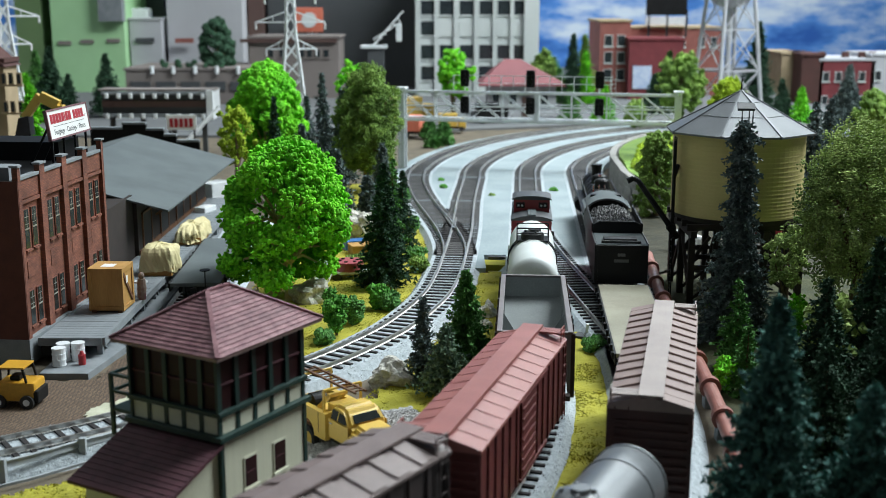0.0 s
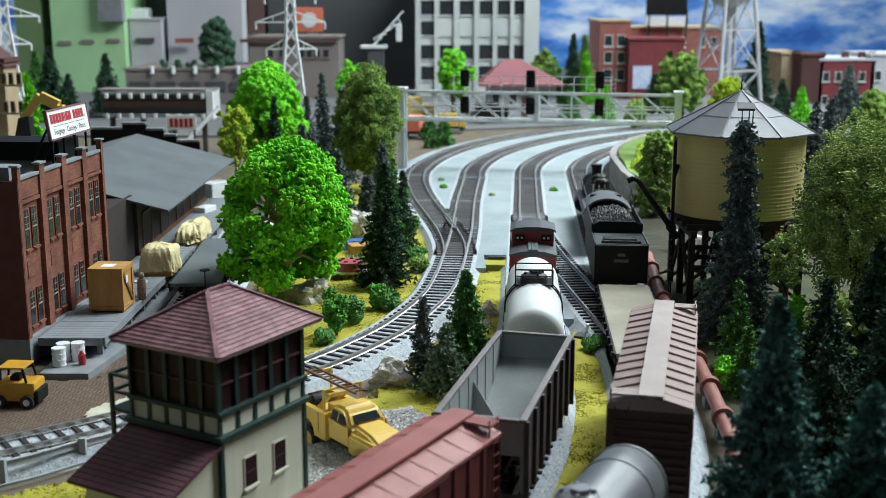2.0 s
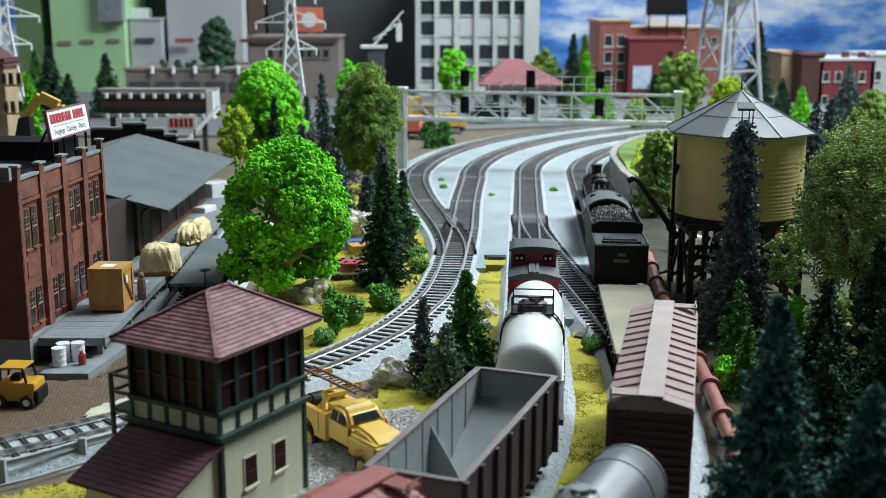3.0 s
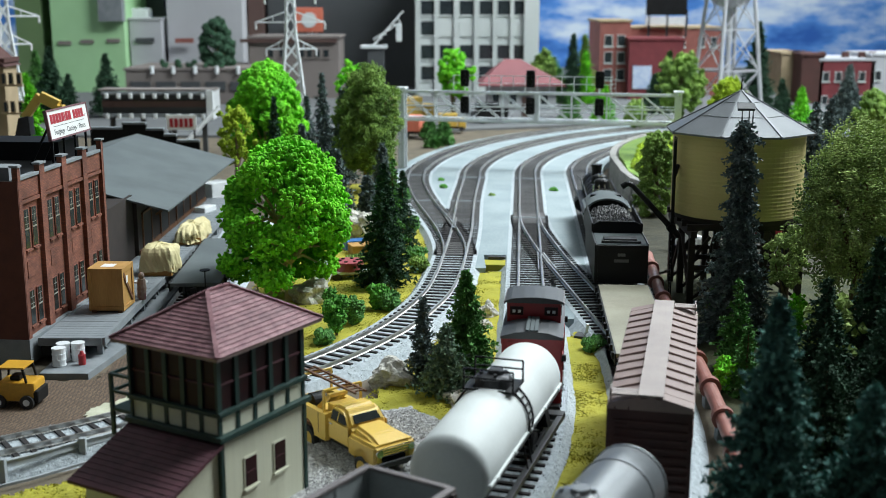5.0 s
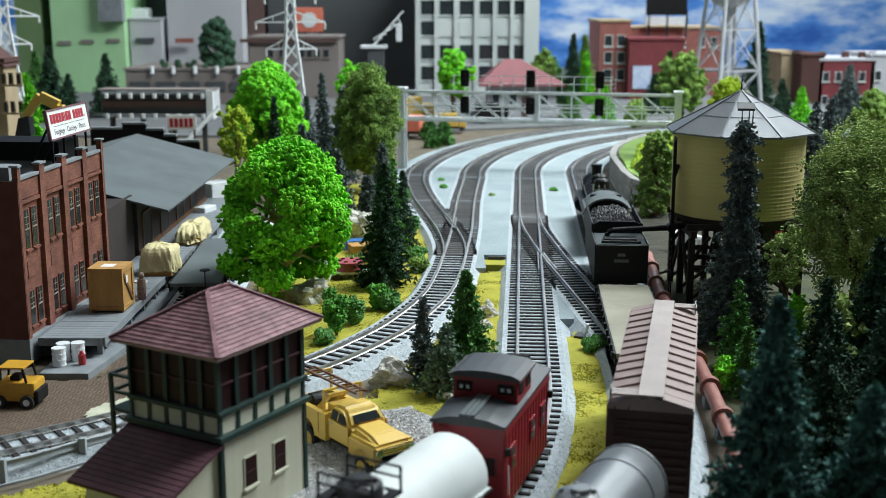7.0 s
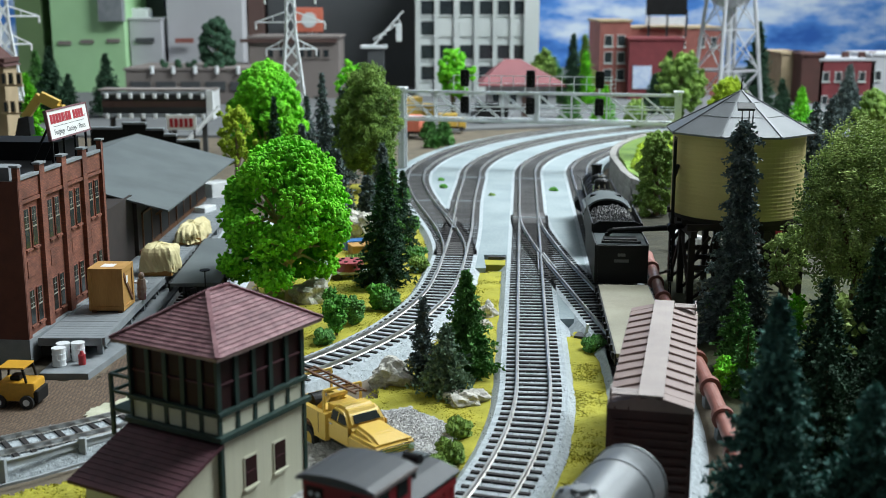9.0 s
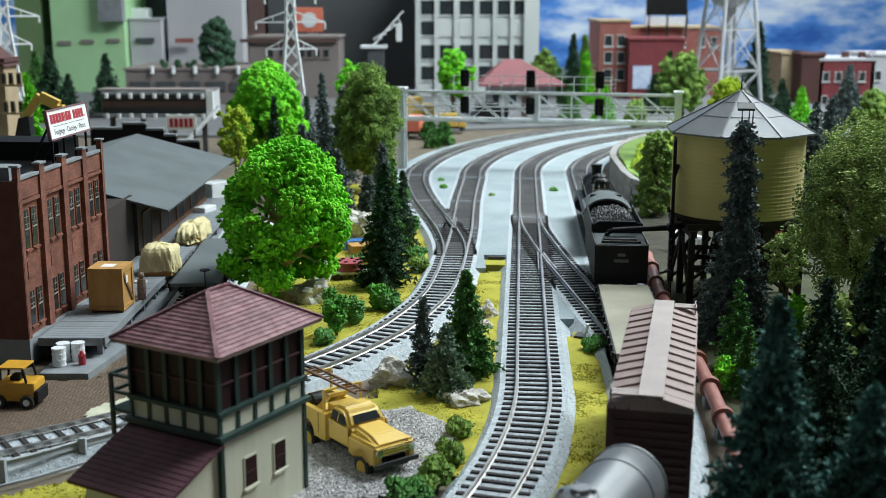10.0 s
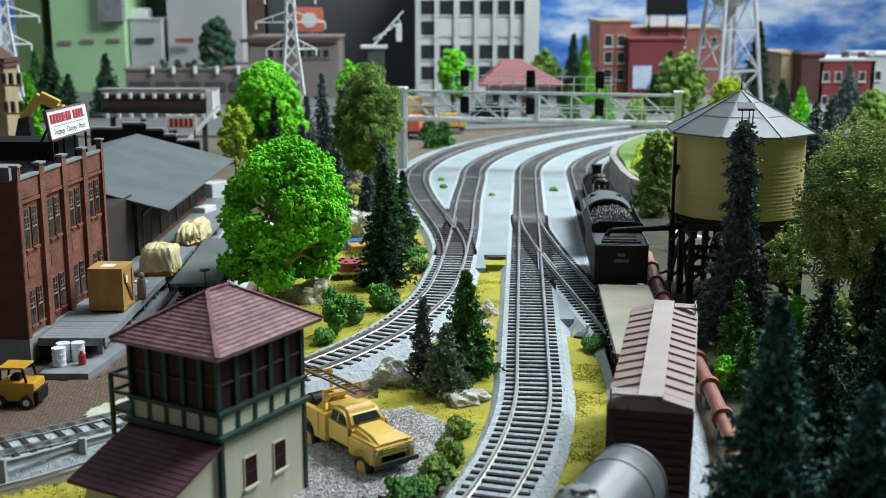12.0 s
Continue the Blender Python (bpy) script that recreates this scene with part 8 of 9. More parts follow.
gb = block("green_building", "pale green stucco industrial block with small vents", "building", -85.2, -69.4, 255, 290, 0, 30.8, M_GREENB, None, "")
part("vent_slot", box(B(), -83.9, -81.1, 254.6, 255.1, 10.5, 11.3), M_WARE, gb)
part("vent_slot", box(B(), -79.0, -76.2, 254.6, 255.1, 10.8, 11.6), M_WARE, gb)
part("vent_slot", box(B(), -73.2, -70.4, 254.6, 255.1, 11.0, 11.8), M_WARE, gb)
part("roof_plant", box(B(), -74.2, -69.0, 252.5, 255.1, 15.5, 23.9, 0.1), M_CONC, gb, "grey plant box")
gs = block("moss_green_building", "moss green plain building side", "building", -93.3, -87.7, 256, 286, 0, 30.8, M_GREENDK, None, "")
g2 = block("grey_building", "pale grey stucco block with dark vent slots", "building", -69.0, -62.1, 258, 288, 0, 15.7, M_PALEGREY, None, "")
g3 = block("grey_building", "tall pale grey stucco block with dark vent slots", "building", -61.1, -44.5, 260, 290, 0, 31.0, M_PALEGREY, None, "")
g4 = block("dark_rear_building", "dark block behind the grey buildings", "building", -73.2, -65.2, 275, 287, 0, 27.8, M_DARKWALL, None, "")
part("vent_slot", box(B(), -67.7, -63.7, 257.4, 258.1, 10.9, 11.9), M_DARKWALL, g2)
part("vent_slot", box(B(), -59.0, -55.0, 257.4, 258.1, 10.8, 11.8), M_CITYBRICK, g3)
solo("parked_van_on_roof", box(B(), -70.3, -65.7, 262, 266, 14.6, 18.3, 0.6), M_WHITEPL, "white rooftop unit on the grey building", "rooftop unit")
wh = block("warehouse", "low grey-brown warehouse with flat roof and shrubs", "warehouse", -61.5, -37.1, 225, 245, 0, 6.7, M_WARE, None, "")
# Charcoal panels put the shade of the warehouse bays onto the wall.
part("bay_shadow_door", box(B(), -60.5, -56.7, 224.6, 225.1, 2.9, 4.6), M_DARKWALL, wh)
bush(-54.2, 226.5, 0.9, 2.4, M_SPRUCE, 200, "dark shrub on the warehouse roof", 6.4, 0.3, 70)
part("roof_vent", cyl(B(), (-56.2, 224.5, 6.1), (-56.2, 224.5, 7.6), 0.4, n=12), M_WHITEPL, wh)
part("bay_shadow_door", box(B(), -55.6, -51.8, 224.6, 225.1, 2.9, 4.6), M_DARKWALL, wh)
bush(-51.5, 226.5, 0.9, 2.4, M_SPRUCE, 201, "dark shrub on the warehouse roof", 6.4, 0.3, 70)
part("roof_vent", cyl(B(), (-52.1, 224.5, 6.1), (-52.1, 224.5, 7.6), 0.4, n=12), M_WHITEPL, wh)
part("bay_shadow_door", box(B(), -50.8, -47.0, 224.6, 225.1, 2.9, 4.6), M_DARKWALL, wh)
bush(-48.8, 226.5, 0.9, 2.4, M_SPRUCE, 202, "dark shrub on the warehouse roof", 6.4, 0.3, 70)
part("roof_vent", cyl(B(), (-47.9, 224.5, 6.1), (-47.9, 224.5, 7.6), 0.4, n=12), M_WHITEPL, wh)
part("bay_shadow_door", box(B(), -46.0, -42.2, 224.6, 225.1, 2.9, 4.6), M_DARKWALL, wh)
bush(-46.0, 226.5, 0.9, 2.4, M_SPRUCE, 203, "dark shrub on the warehouse roof", 6.4, 0.3, 70)
part("roof_vent", cyl(B(), (-43.7, 224.5, 6.1), (-43.7, 224.5, 7.6), 0.4, n=12), M_WHITEPL, wh)
part("bay_shadow_door", box(B(), -41.2, -37.4, 224.6, 225.1, 2.9, 4.6), M_DARKWALL, wh)
bush(-43.3, 226.5, 0.9, 2.4, M_SPRUCE, 204, "dark shrub on the warehouse roof", 6.4, 0.3, 70)
part("roof_vent", cyl(B(), (-39.6, 224.5, 6.1), (-39.6, 224.5, 7.6), 0.4, n=12), M_WHITEPL, wh)
dw = block("charcoal_building", "large charcoal panelled building", "building", -40.0, -6.4, 268, 293, 0, 31.3, M_DARKWALL, None, "")
bw = block("brown_building", "tall dark brown building", "building", -44.2, -40.7, 266, 291, 0, 31.2, M_BROWNST, None, "")
sg = thing("billboard", 0, 0, 0, 0, "orange billboard with a pale oval shape on a grey mast", "billboard")
part("panel", box(B(), -33.0, -26.8, 262, 262.5, 13.0, 18.4, 0.2), M_ORANGE, sg)
part("oval", cyl(B(), (-29.9, 261.8, 15.7), (-29.9, 262.0, 15.7), 1.7, n=20), M_WHITEPL, sg)
part("mast", cyl(B(), (-29.9, 263, 0), (-29.9, 263, 14.0), 0.5, n=12), M_ALU, sg)
bb = block("brown_shop", "brown shop building with small dark windows", "building", -39.6, -21.3, 238, 252, 0, 12.4, M_WARE, None, "")
windows(bb, [-35.1, -32.8, -28.7, -27.2, -25.6, -23.8], [9.4], 238, 1.2, 1.7, M_WARE, M_OFFWIN, True)
part("cornice", box(B(), -41.2, -21.6, 237.2, 238, 11.6, 12.3), M_BROWNST, bb)
of = block("office_block", "pale concrete office block with recessed dark windows", "office building", -5.9, 20.1, 245, 270, 0, 30.4, M_OFFICE, None, "")
windows(of, [-3.2, 0.7, 4.9, 9.0, 12.8, 15.6], [23.0, 18.5, 9.4, 5.0], 245, 3.0, 3.1, M_OFFICE, M_OFFWIN, True)
windows(of, [-3.2], [14.3], 245, 3.0, 3.1, M_OFFICE, M_OFFWIN, True)
windows(of, [0.7, 4.9, 9.0, 12.8, 15.6], [14.3], 245, 3.0, 3.1, M_OFFICE, M_OFFICE, True)
part("pier", box(B(), -5.7, -4.8, 244.2, 245.05, 1, 33), M_OFFICE, of)
part("pier", box(B(), -1.8, -0.9, 244.2, 245.05, 1, 33), M_OFFICE, of)
part("pier", box(B(), 2.3, 3.2, 244.2, 245.05, 1, 33), M_OFFICE, of)
part("pier", box(B(), 6.5, 7.4, 244.2, 245.05, 1, 33), M_OFFICE, of)
part("pier", box(B(), 10.4, 11.2, 244.2, 245.05, 1, 33), M_OFFICE, of)
part("pier", box(B(), 14.0, 14.8, 244.2, 245.05, 1, 33), M_OFFICE, of)
part("corner_pier", box(B(), 16.9, 20.0, 243.6, 245.05, 0, 33), M_OFFICE, of, "plain white corner pier")
cb = block("brick_apartment_block", "red brick apartment block with pale cornice", "building", 32.2, 38.5, 240, 258, 0, 15.6, M_CITYBRICK, M_ROWTAN, "")
windows(cb, [34.0, 36.6], [11.9, 8.5, 5.0], 240, 1.7, 2.3, M_OFFICE, M_OFFWIN, True)
cc = block("brick_apartment_wing", "red brick wing with pale cornice and low rear hall", "building", 39.3, 58.7, 246, 264, 0, 14.1, M_CITYBRICK, M_ROWTAN, "")
windows(cc, [50.3, 54.4, 57.0], [11.4], 246, 1.4, 2.2, M_OFFICE, M_OFFWIN, True)
cd = block("dark_red_hall", "dark red plain hall with a pale poster", "building", 37.7, 48.6, 236, 245, 0, 12.1, M_ROWRED, None, "")
part("poster", box(B(), 38.5, 42.3, 235.7, 236, 2.4, 7.0), mat("blue_white_poster", (0.6, 0.66, 0.78), (0.3, 0.4, 0.65), 0.6, scale=0.8, fine=3, bump=0.0), cd, "pale blue and white poster")
bbd = thing("roof_billboard", 0, 0, 0, 0, "black rooftop billboard on a white stand", "billboard")
part("panel", box(B(), 42.2, 50.7, 244, 244.6, 17.0, 24.7, 0.1), M_BLACK, bbd)
part("stand", box(B(), 42.2, 50.7, 244.2, 244.8, 15.0, 16.7, 0.05), M_WHITEPL, bbd)
part("leg", box(B(), 42.7, 43.1, 244.2, 244.8, 12.5, 18.0), M_STEELDK, bbd)
part("leg", box(B(), 46.5, 46.9, 244.2, 244.8, 12.5, 18.0), M_STEELDK, bbd)
part("leg", box(B(), 50.5, 50.9, 244.2, 244.8, 12.5, 18.0), M_STEELDK, bbd)
r1 = block("row_house", "tan corner row house with cornice", "house", 67.5, 72.2, 232, 246, 0, 9.4, M_ROWTAN, None, "row houses")
r2 = block("row_house", "dark brown row house side", "house", 69.7, 73.9, 226, 240, 0, 9.4, M_ROWBROWN, None, "row houses")
r3 = block("row_house", "red row house with white-trimmed windows", "house", 73.3, 83.9, 226, 240, 0, 8.5, M_ROWRED, M_PALEGREY, "row houses")
windows(r3, [74.5, 76.9, 79.4, 81.5], [5.5, 0.9], 226, 1.3, 1.9, M_OFFICE, M_OFFWIN, True)
r4 = block("row_house", "pale grey row house with windows", "house", 83.2, 94.7, 226, 240, 0, 9.4, M_PALEGREY, None, "row houses")
windows(r4, [84.6, 88.3], [5.7, 1.5], 226, 1.3, 1.9, M_OFFICE, M_OFFWIN, True)
solo("chimney", box(B(), 73.9, 75.1, 229, 230.2, 7.8, 10.1, 0.05), M_ROWBROWN, "small dark chimney on the row houses", "chimney", group="chimneys")
solo("chimney", box(B(), 78.6, 79.8, 229, 230.2, 7.8, 10.1, 0.05), M_ROWBROWN, "small dark chimney on the row houses", "chimney", group="chimneys")
solo("chimney", box(B(), 81.9, 83.1, 229, 230.2, 7.8, 10.1, 0.05), M_ROWBROWN, "small dark chimney on the row houses", "chimney", group="chimneys")
solo("chimney", box(B(), 83.9, 85.1, 229, 230.2, 7.8, 10.1, 0.05), M_ROWBROWN, "small dark chimney on the row houses", "chimney", group="chimneys")
st = thing("station_house", 0, 0, 0, 0, "small station with faded red hipped roof", "station")
part("wall", box(B(), 7.7, 19.6, 201, 209, 0, 5.8), M_PALEGREY, st)
rb = B()
vv = [rb.verts.new(p) for p in ((6.2, 199.5, 5.8), (21.1, 199.5, 5.8), (21.1, 211, 5.8), (6.2, 211, 5.8), (10.8, 205, 9.9), (13.6, 205, 9.9), (6.2, 199.5, 5.5), (21.1, 199.5, 5.5), (21.1, 211, 5.5), (6.2, 211, 5.5))]
for f in ((0, 1, 5, 4), (1, 2, 5), (2, 3, 4, 5), (3, 0, 4), (6, 7, 1, 0), (7, 8, 2, 1), (8, 9, 3, 2), (9, 6, 0, 3), (9, 8, 7, 6)):
    rb.faces.new([vv[i] for i in f])
part("roof", rb, M_PINKROOF, st, "faded red hipped roof")
windows(st, [9.2, 12.2, 17.6], [3.4], 201, 1.4, 2.4, M_OFFICE, M_OFFWIN)
part("door", box(B(), 13.7, 15.2, 200.8, 201.05, 0, 3.6), M_BROWNST, st)


def steel_tank(x, y, s):
    th = thing("elevated_water_tank", x, y, 0, 20, "silver spherical water tank on tall braced steel legs", "water tank")
    bw = B()
    lump(bw, (0, 0, 22.2), (4.2, 4.2, 3.6), 1, 3, 0.0)
    part("bowl", bw, M_PALEGREY, th, smooth=True)
    ps = [(3.6, 3.6), (-3.6, 3.6), (-3.6, -3.6), (3.6, -3.6)]
    for k, (a, b) in enumerate(ps):
        lg = B()
        cyl(lg, (a * 1.25, b * 1.25, 0), (a * 0.75, b * 0.75, 23.5), 0.35, n=8)
        part("leg", lg, M_PALEGREY, th)
        c, d = ps[(k + 1) % 4]
        for z0, z1 in ((1, 8), (8, 15), (15, 22)):
            f0, f1 = 1.25 - 0.5 * z0 / 23.5, 1.25 - 0.5 * z1 / 23.5
            br = B()
            bar(br, (a * f0, b * f0, z0), (c * f1, d * f1, z1), 0.16)
            bar(br, (c * f0, d * f0, z0), (a * f1, b * f1, z1), 0.16)
            part("cross_brace", br, M_PALEGREY, th)
            hb = B()
            bar(hb, (a * f1, b * f1, z1), (c * f1, d * f1, z1), 0.3)
            part("strut", hb, M_PALEGREY, th)
    part("riser", cyl(B(), (0, 0, 0), (0, 0, 21), 0.5, n=12), M_PALEGREY, th)


def pylon(x, y, rz, h, label):
    th = thing("transmission_pylon", x, y, 0, rz, label, "pylon", "pylons")
    w0, w1 = 2.3, 0.6

    def wd(z):
        return w0 + (w1 - w0) * min(z / (h * 0.75), 1)
    n = 9
    zs = [h * (k / n) ** 0.9 for k in range(n + 1)]
    for sx in (-1, 1):
        for sy in (-1, 1):
            b = B()
            bar(b, (sx * w0, sy * w0, 0), (sx * w1, sy * w1, h * 0.75), 0.26)
            bar(b, (sx * w1, sy * w1, h * 0.75), (sx * w1 * 0.7, sy * w1 * 0.7, h), 0.24)
            part("leg", b, M_ALU, th)
    for z0, z1 in zip(zs, zs[1:]):
        a, c = wd(z0), wd(z1)
        for s in (-1, 1):
            b = B()
            bar(b, (-a, s * a, z0), (c, s * c, z1), 0.15)
            bar(b, (a, s * a, z0), (-c, s * c, z1), 0.15)
            part("lattice_bar", b, M_ALU, th)
            b = B()
            bar(b, (s * a, -a, z0), (s * c, c, z1), 0.15)
            bar(b, (s * a, a, z0), (s * c, -c, z1), 0.15)
            part("lattice_bar", b, M_ALU, th)
    for z, l in ((h * 0.66, 3.2), (h * 0.82, 4.4), (h * 0.97, 3.2)):
        for s in (-1, 1):
            b = B()
            for q in (-w1, w1):
                bar(b, (s * w1, q, z), (s * l, 0, z), 0.2)
                bar(b, (s * w1, q, z + 1.3), (s * l, 0, z), 0.15)
            bar(b, (s * l * 0.5, 0, z), (s * l * 0.5, 0, z + 0.7), 0.12)
            part("cross_arm", b, M_ALU, th)
            part("insulator", cyl(B(), (s * l, 0, z - 0.9), (s * l, 0, z), 0.14, n=8), M_WHITEPL, th)


steel_tank(50.1, 205, 1)
pylon(-19.5, 150, 12, 21.1, "silver lattice transmission pylon with three cross-arms")
pylon(-56.2, 150, 30, 22, "grey lattice transmission pylon at the town edge")
cr = thing("lattice_crane", -11.1, 212, 0, 0, "grey lattice loading crane with a slanted boom", "crane")
part("tower", box(B(), -2.6, 0.4, -1, 1, 0, 11.5, 0.1), M_DARKWALL, cr)
part("platform", box(B(), -3.8, 1.0, -1.4, 1.4, 11.5, 12.1, 0.05), M_ALU, cr)
for s in (-0.7, 0.7):
    b = B()
    bar(b, (-1.5, s, 12.1), (3.9, s, 18.1), 0.3)
    bar(b, (-1.5, s, 13.1), (3.4, s, 16.1), 0.25)
    for k in range(6):
        q = k / 6
        bar(b, (-1.5 + 5.2 * q, s, 12.1 + 5.8 * q), (-0.8 + 5.0 * q, s, 12.5 + 4.4 * q), 0.16)
    part("boom", b, M_ALU, cr)
part("bucket", box(B(), 2.6, 3.6, -0.6, 0.6, 12.7, 15.9, 0.1), M_ALU, cr)
lb = block("cream_mill", "cream stone mill building with rows of small dark windows", "building", -54.0, -48.4, 128, 132, 0, 13.3, M_ROWTAN, M_ROWBROWN)
windows(lb, [-48.4, -47.6, -46.7], [11.6, 8.5], 128, 0.55, 1.3, M_ROWTAN, M_OFFWIN, True)
mr = B()
prism(mr, [(-54.0, 12.9), (-48.0, 12.9), (-51.2, 15.9)], 127.5, 132.5)
part("gable_roof", mr, M_ROWBROWN, lb)
sp_b = thing("dark_parapet_building", 0, 0, 0, 0, "black-walled building with stepped grey coping", "building")
w = part("wall", box(B(), -36.2, -32.9, 118, 118.6, 0, 7.1), M_BLACK, sp_b)
part("coping", box(B(), -36.2, -32.9, 117.9, 118.7, 7.1, 7.32), M_CONC, w)
w = part("wall", box(B(), -32.9, -30.5, 118, 118.6, 0, 7.6), M_BLACK, sp_b)
part("coping", box(B(), -32.9, -30.5, 117.9, 118.7, 7.6, 7.82), M_CONC, w)
w = part("wall", box(B(), -30.5, -28.7, 118, 118.6, 0, 7.0), M_BLACK, sp_b)
part("coping", box(B(), -30.5, -28.7, 117.9, 118.7, 7.0, 7.22), M_CONC, w)
w = part("wall", box(B(), -28.7, -27.4, 118, 118.6, 0, 6.4), M_BLACK, sp_b)
part("coping", box(B(), -28.7, -27.4, 117.9, 118.7, 6.4, 6.62), M_CONC, w)
w = part("wall", box(B(), -27.4, -25.1, 118, 118.6, 0, 5.8), M_BLACK, sp_b)
part("coping", box(B(), -27.4, -25.1, 117.9, 118.7, 5.8, 6.02), M_CONC, w)
tb = thing("covered_conveyor", 0, 0, 0, 0, "dark covered conveyor gallery with pale beaded rails and a stair", "conveyor")
part("gallery", box(B(), -44.2, -30.2, 150, 154, 5.4, 8.2), M_DARKWALL, tb)
part("inner_wall", box(B(), -44.2, -30.2, 149.7, 150.0, 6.5, 7.3), M_BROWNST, tb)
part("top_rail", box(B(), -44.2, -30.2, 149.4, 150.0, 8.1, 8.5, 0.05), M_CONC, tb)
part("bottom_rail", box(B(), -44.2, -30.2, 149.4, 150.0, 5.2, 5.6, 0.05), M_CONC, tb)
part("roof", box(B(), -44.6, -29.6, 149.6, 153, 8.6, 8.8), M_WARE, tb)
part("end_frame", box(B(), -30.6, -29.7, 149.2, 154, 4.9, 8.7, 0.05), M_WHITEPL, tb)
b = B()
bar(b, (-29.9, 149.3, 5.7), (-34.7, 147, 0.3), 0.5)
bar(b, (-29.0, 149.3, 6.7), (-33.8, 147, 1.3), 0.22)
part("stair_stringer", b, M_WHITEPL, tb)
for k in range(9):
    for z in (5.4, 8.0):
        x = -44.2 + 0.8 + k * 1.55
        part("bracket", box(B(), x - 0.2, x + 0.2, 148.9, 149.5, z - 0.35, z + 0.3, 0.06), M_WHITEPL, tb)
for k in range(4):
    x = -44.2 + 1.0 + k * 4.00
    part("trestle_leg", box(B(), x - 0.3, x + 0.3, 150.5, 151.1, 0, 5.4), M_DARKWALL, tb)
cs = thing("shop_sign", -31.8, 140, 0, 0, "white shop sign with red lettering bars on posts", "sign")
part("board", box(B(), -1.8, 1.8, 0, 0.2, 4.6, 6.4, 0.02), M_PAPER, cs)
for k in range(5):
    part("letter_bar", box(B(), -1.45 + k * 0.6, -1.02 + k * 0.6, -0.03, 0, 4.95, 6.00), M_INKRED, cs)
for s in (-1.5, 1.5):
    part("post", box(B(), s - 0.1, s + 0.1, 0.2, 0.4, 0, 5.5), M_STEELDK, cs)
ex = thing("excavator", -36.2, 104, 0, 0, "yellow excavator with folded boom and grey bucket", "excavator")
b = B()
bar(b, (0, 0, 11.60), (1.60, 0, 10.80), 0.7, 0.9)
bar(b, (1.60, 0, 10.80), (2.60, 0, 1.6), 0.8, 0.9)
part("boom", b, M_YELLOW, ex)
part("stick", bar(B(), (0, 0, 11.70), (-1.50, 0, 9.70), 0.6, 0.7), M_YELLOW, ex)
bk = B()
prism(bk, [(-2.40, 7.80), (-0.90, 8.10), (-1.00, 9.90), (-1.90, 9.70)], -0.6, 0.6)
part("bucket", bk, M_STEELDK, ex)
part("house", box(B(), 0.60, 4.80, -1.3, 1.3, 1.0, 3.0, 0.2), M_YELLOW, ex)
for s in (-1.2, 1.2):
    part("crawler", box(B(), 0.10, 4.80, s - 0.4, s + 0.4, 0, 1.0, 0.3), M_RUBBER, ex)


def far_truck(x, y, rz, body, label, s=1.0):
    th = thing("parked_truck", x, y, 0.25 if y > 170 else 0.0, rz, label, "truck", "parked trucks")
    part("cargo_box", box(B(), -2.6 * s, 1.0 * s, -1.1 * s, 1.1 * s, 0.9 * s, 3.4 * s, 0.1), body, th)
    part("cab", box(B(), 1.15 * s, 2.7 * s, -1.0 * s, 1.0 * s, 0.6 * s, 2.5 * s, 0.25), body, th)
    part("windscreen", box(B(), 2.62 * s, 2.73 * s, -0.8 * s, 0.8 * s, 1.6 * s, 2.3 * s), M_GLASS, th)
    for q in (-1.7, 1.8):
        for t in (-1.0, 1.0):
            part("wheel", cyl(B(), (q * s, (t - 0.15) * s, 0.5 * s), (q * s, (t + 0.15) * s, 0.5 * s), 0.5 * s, n=14), M_RUBBER, th)
    part("chassis", box(B(), -2.6 * s, 2.6 * s, -0.7 * s, 0.7 * s, 0.5 * s, 0.9 * s), M_BLACK, th)


far_truck(-5.0, 188, 20, M_YELLOW, "yellow box truck parked by the street", 1.3)
far_truck(1.4, 178, 0, M_YELLOW, "yellow truck parked beyond the tracks", 0.8)
far_truck(-4.1, 172, 80, M_ORANGE, "orange-red truck parked by the track", 0.9)
far_truck(-22.0, 112, 60, M_WHITEPL, "white and black truck beside the dock", 0.8)
far_truck(-21.4, 103, 70, M_WHITEPL, "small white service truck beside the dock", 0.55)
far_truck(8.0, 190, 10, M_BLACK, "black truck parked by the station", 1.0)
far_truck(19.9, 92, 20, M_WHITEPL, "white van behind the water tower", 0.5)
far_truck(26.0, 88, 70, M_WHITEPL, "white van behind the water tower", 0.6)
far_truck(60.5, 215, 10, M_PALEGREY, "grey car parked in the town", 0.9)
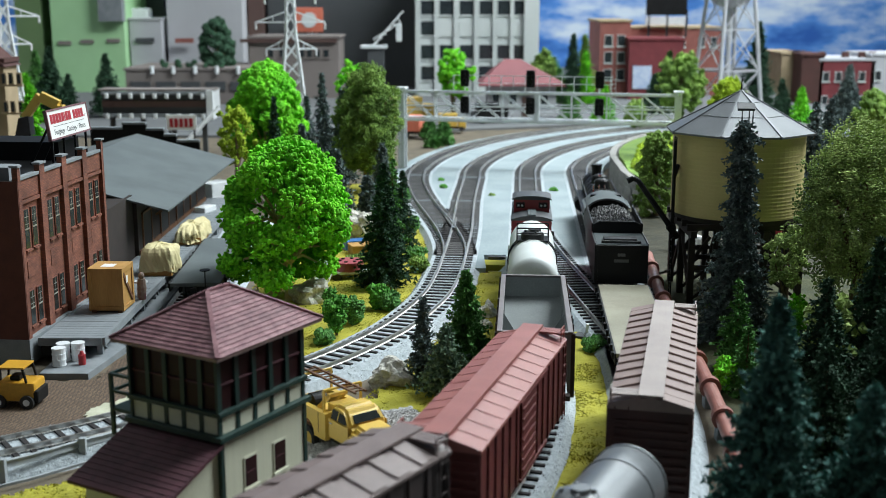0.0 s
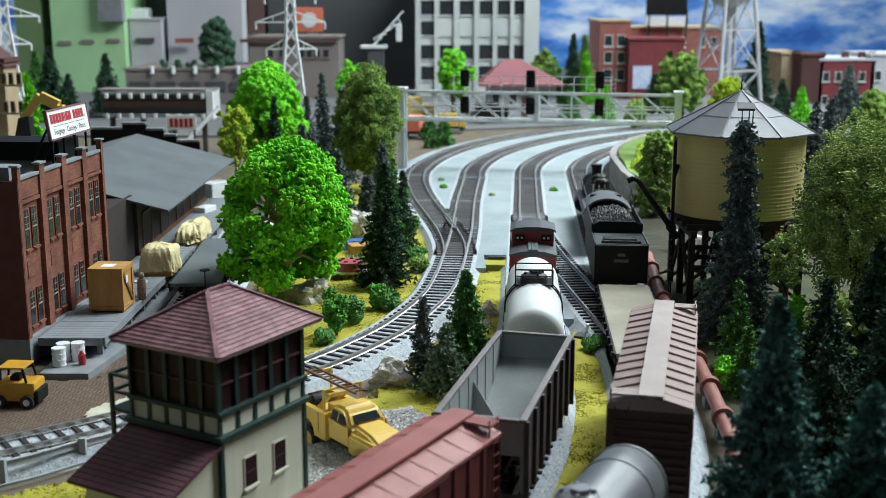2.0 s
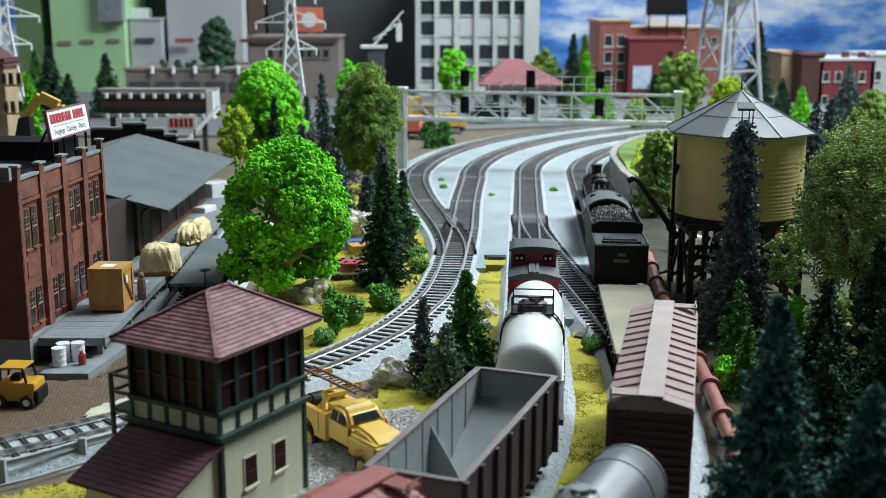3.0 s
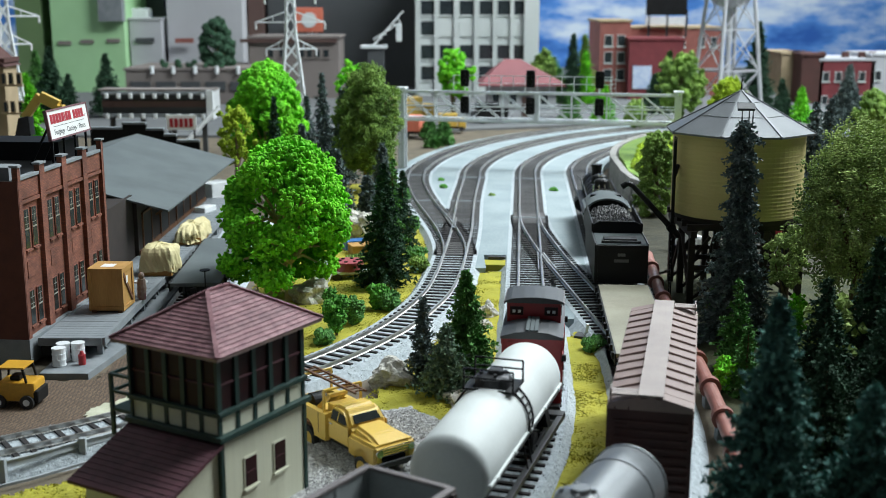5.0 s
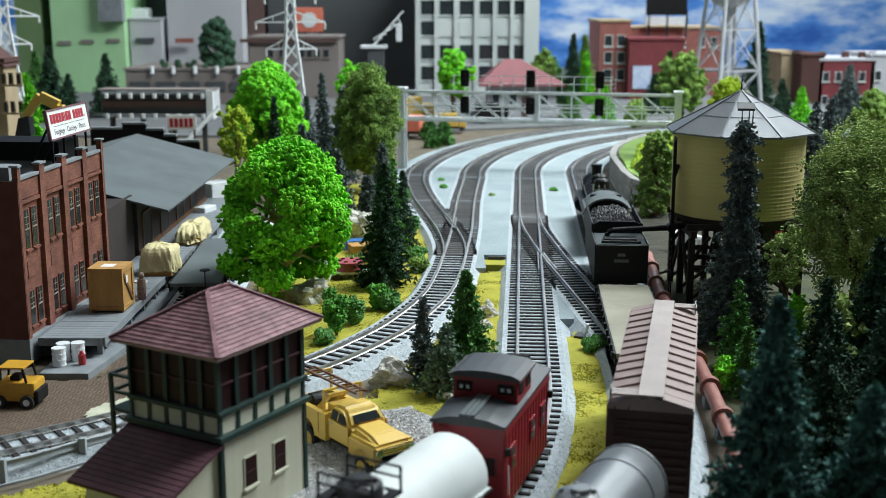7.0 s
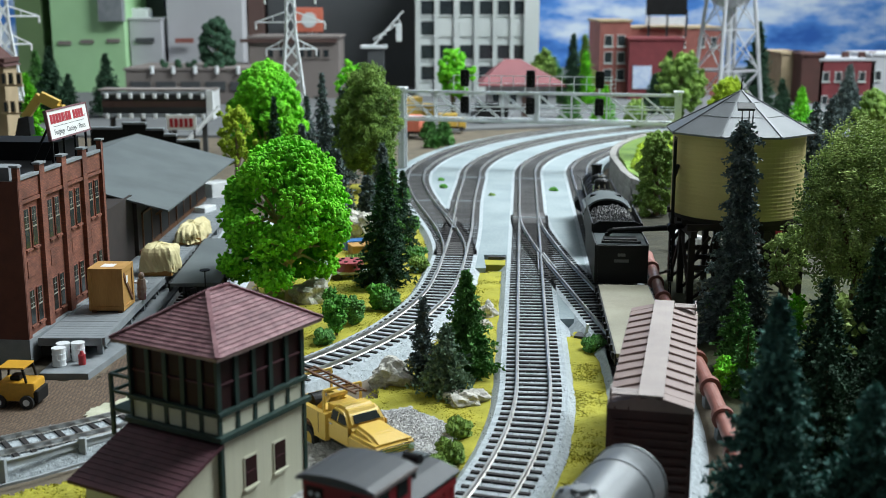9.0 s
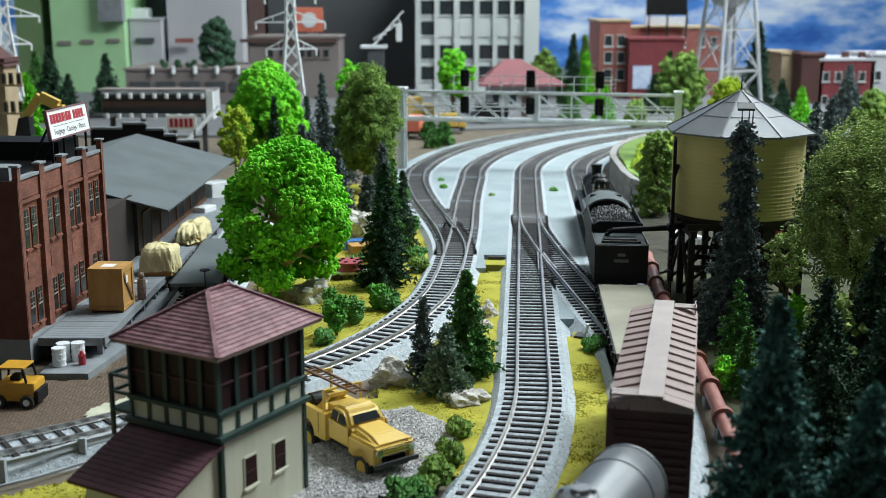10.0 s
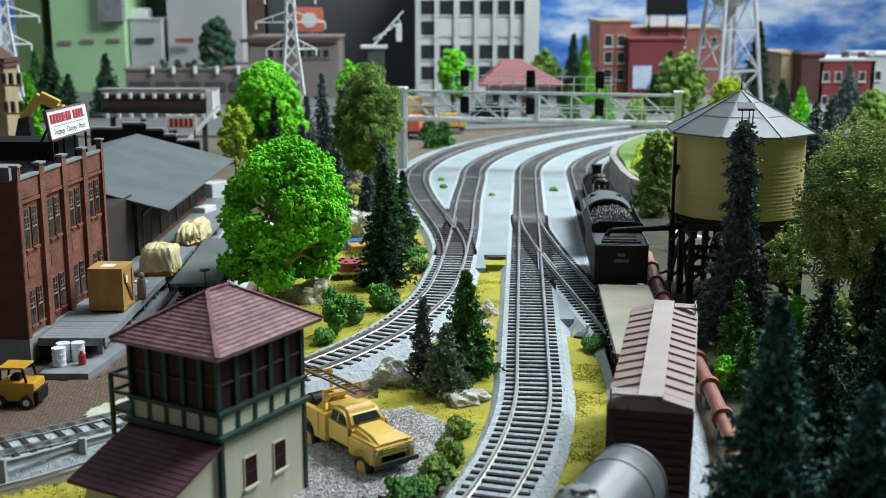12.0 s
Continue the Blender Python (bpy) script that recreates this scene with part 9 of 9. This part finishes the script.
for k, (x, y, h, r, m, lb) in enumerate([
    (-71.7, 205, 11.4, 2.0, M_PINE, "green pine in the town"),
    (-66.0, 195, 12.5, 2.3, M_SPRUCE, "dark spruce in the town"),
    (-61.4, 190, 8.2, 1.6, M_SPRUCE, "dark spruce in the town"),
    (-58.0, 200, 11.1, 2.2, M_SPRUCE, "dark green spruce in the town"),
    (24.8, 222, 13.8, 1.6, M_SPRUCE, "dark spruce in the town"),
    (27.5, 226, 13.5, 2.0, M_FOLIB, "yellow-green pointed tree in the town"),
    (27.1, 222, 10.6, 1.5, M_FOLIA, "bright green pointed tree in the town"),
    (41.8, 215, 10.9, 2.0, M_PINE, "green pine in the town"),
    (57.3, 212, 16.3, 2.6, M_SPRUCE, "tall dark pine in the town"),
    (55.6, 190, 7.4, 1.7, M_SPRUCE, "dark spruce in the town"),
    (58.3, 188, 6.2, 1.5, M_FOLIA, "bright green small cone tree"),
    (63.0, 180, 10.3, 2.4, M_SPRUCEBLK, "dark ragged spruce in the town"),
    (37.5, 205, 7.4, 2.0, M_SPRUCE, "dark pine in the town"),
    (21.6, 196, 6.1, 1.4, M_PINE, "green pine by the bridge"),
    (25.8, 185, 6.9, 1.8, M_FOLIA, "bright green cone tree by the bridge"),
    (-68.3, 190, 8.4, 2.0, M_FOLIA, "bright green tree in the town"),
    (-43.0, 120, 10.4, 1.8, M_FOLIA, "bright green pointed tree"),
    (0.1, 163, 3.8, 1.3, M_PINE, "small green cone tree by the track"),
    (-1.5, 160, 2.3, 0.9, M_PINE, "small green cone tree by the track"),
    (-2.0, 170, 3.4, 1.2, M_PINE, "small green cone tree by the track"),
    (21.9, 230, 9.2, 3.2, M_PINE, "green tree beside the office"),
    (-18.1, 128, 8.5, 1.2, M_SPRUCEBLK, "dark spruce below the pylon"),
    (-6.8, 103, 4.6, 1.0, M_SPRUCEBLK, "dark spruce behind the yard"),
]):
    conifer(x, y, h, r * 1.35, m, 300 + k, lb, 0.9, "town trees", tuft=0.42, bare=0.1, ragged=0.15)

for k, (x, y, h, w, m, lb) in enumerate([
    (19.6, 228, 11.5, 6.5, M_FOLIB, "round green tree beside the office"),
    (37.2, 180, 12.8, 9.5, M_FOLIB, "olive tree by the bridge end"),
    (42.2, 172, 9.5, 5.5, M_FOLIY, "light olive tree behind the tower"),
    (29.7, 178, 5.2, 4.0, M_FOLIB, "olive tree by the far curve"),
    (56.0, 150, 9.4, 6.0, M_FOLIB, "olive tree at the far edge"),
]):
    leafy_tree(x, y, h, w, m, 350 + k, lb, None, 0.15, 0.24, 6500, "town trees", blobs=22)


solo("side_road", slab(B(), [(30.6, 101), (32.4, 93.6), (34.6, 86.5), (37.5, 80), (48, 80), (48, 101)], 0.05, 0.32), mat("pale_road", (0.34, 0.35, 0.36), (0.27, 0.28, 0.29), 0.85, scale=0.3, fine=8, bump=0.2), "pale grey road at the edge of the woods", "road", "structure")
solo("kerb", ribbon(B(), [(30.6, 101), (32.4, 93.6), (34.6, 86.5), (37.5, 80)], [(-0.28, 0.0), (0.1, 0.0), (0.1, 0.62), (-0.28, 0.62)]), M_WHITEPL, "low white kerb along the side road", "kerb", "structure")
far_truck(26.6, 95.5, 15, M_REDPL, "red box truck parked behind the water tower", 0.75)
foam_tree(-44.9, 232, 16.6, 6.6, M_SPRUCE, 77, "dark olive round tree above the warehouse", 0.42, 30, 0.3, group="town trees")
hb = thing("blue_shed", 25.8, 55.5, 0, 10, "blue-grey clapboard shed with white eaves at the woods' edge", "shed")
part("wall", box(B(), -2.2, 3.5, -1.8, 1.8, 0, 4.4), mat("blue_grey_siding", (0.13, 0.18, 0.26), (0.1, 0.14, 0.2), 0.7), hb)
part("eave", box(B(), -2.5, 3.7, -2.1, 2.1, 1.9, 2.2, 0.02), M_WHITEPL, hb)
part("roof", box(B(), -2.5, 3.7, -2.1, 2.1, 4.4, 4.6, 0.02), M_SHEDROOF, hb)


# ---- what moves ----
def motions():
    walk(SPOUT, [(0.0, spout_pose(54)), (4.8, spout_pose(54)), (4.9, spout_pose(51.5)), (5.2, spout_pose(36)), (5.6, spout_pose(14.5)), (5.95, spout_pose(-1)), (6.1, spout_pose(-2.5)), (12.0, spout_pose(-2.5))])
    for car, s0, inset in TRAIN:
        rows = []
        for k in range(25):
            s = s0 + SPEED * k * 0.5 - 0.04 * max(0.0, k * 0.5 - 5) ** 2
            # on its two trucks a car's middle hangs inside the curve
            rows.append((k * 0.5, on_circle(R_MAIN - inset * min(1.0, max(0.0, (s + 5) / 10)), s)))
        walk(car, rows)


motions()
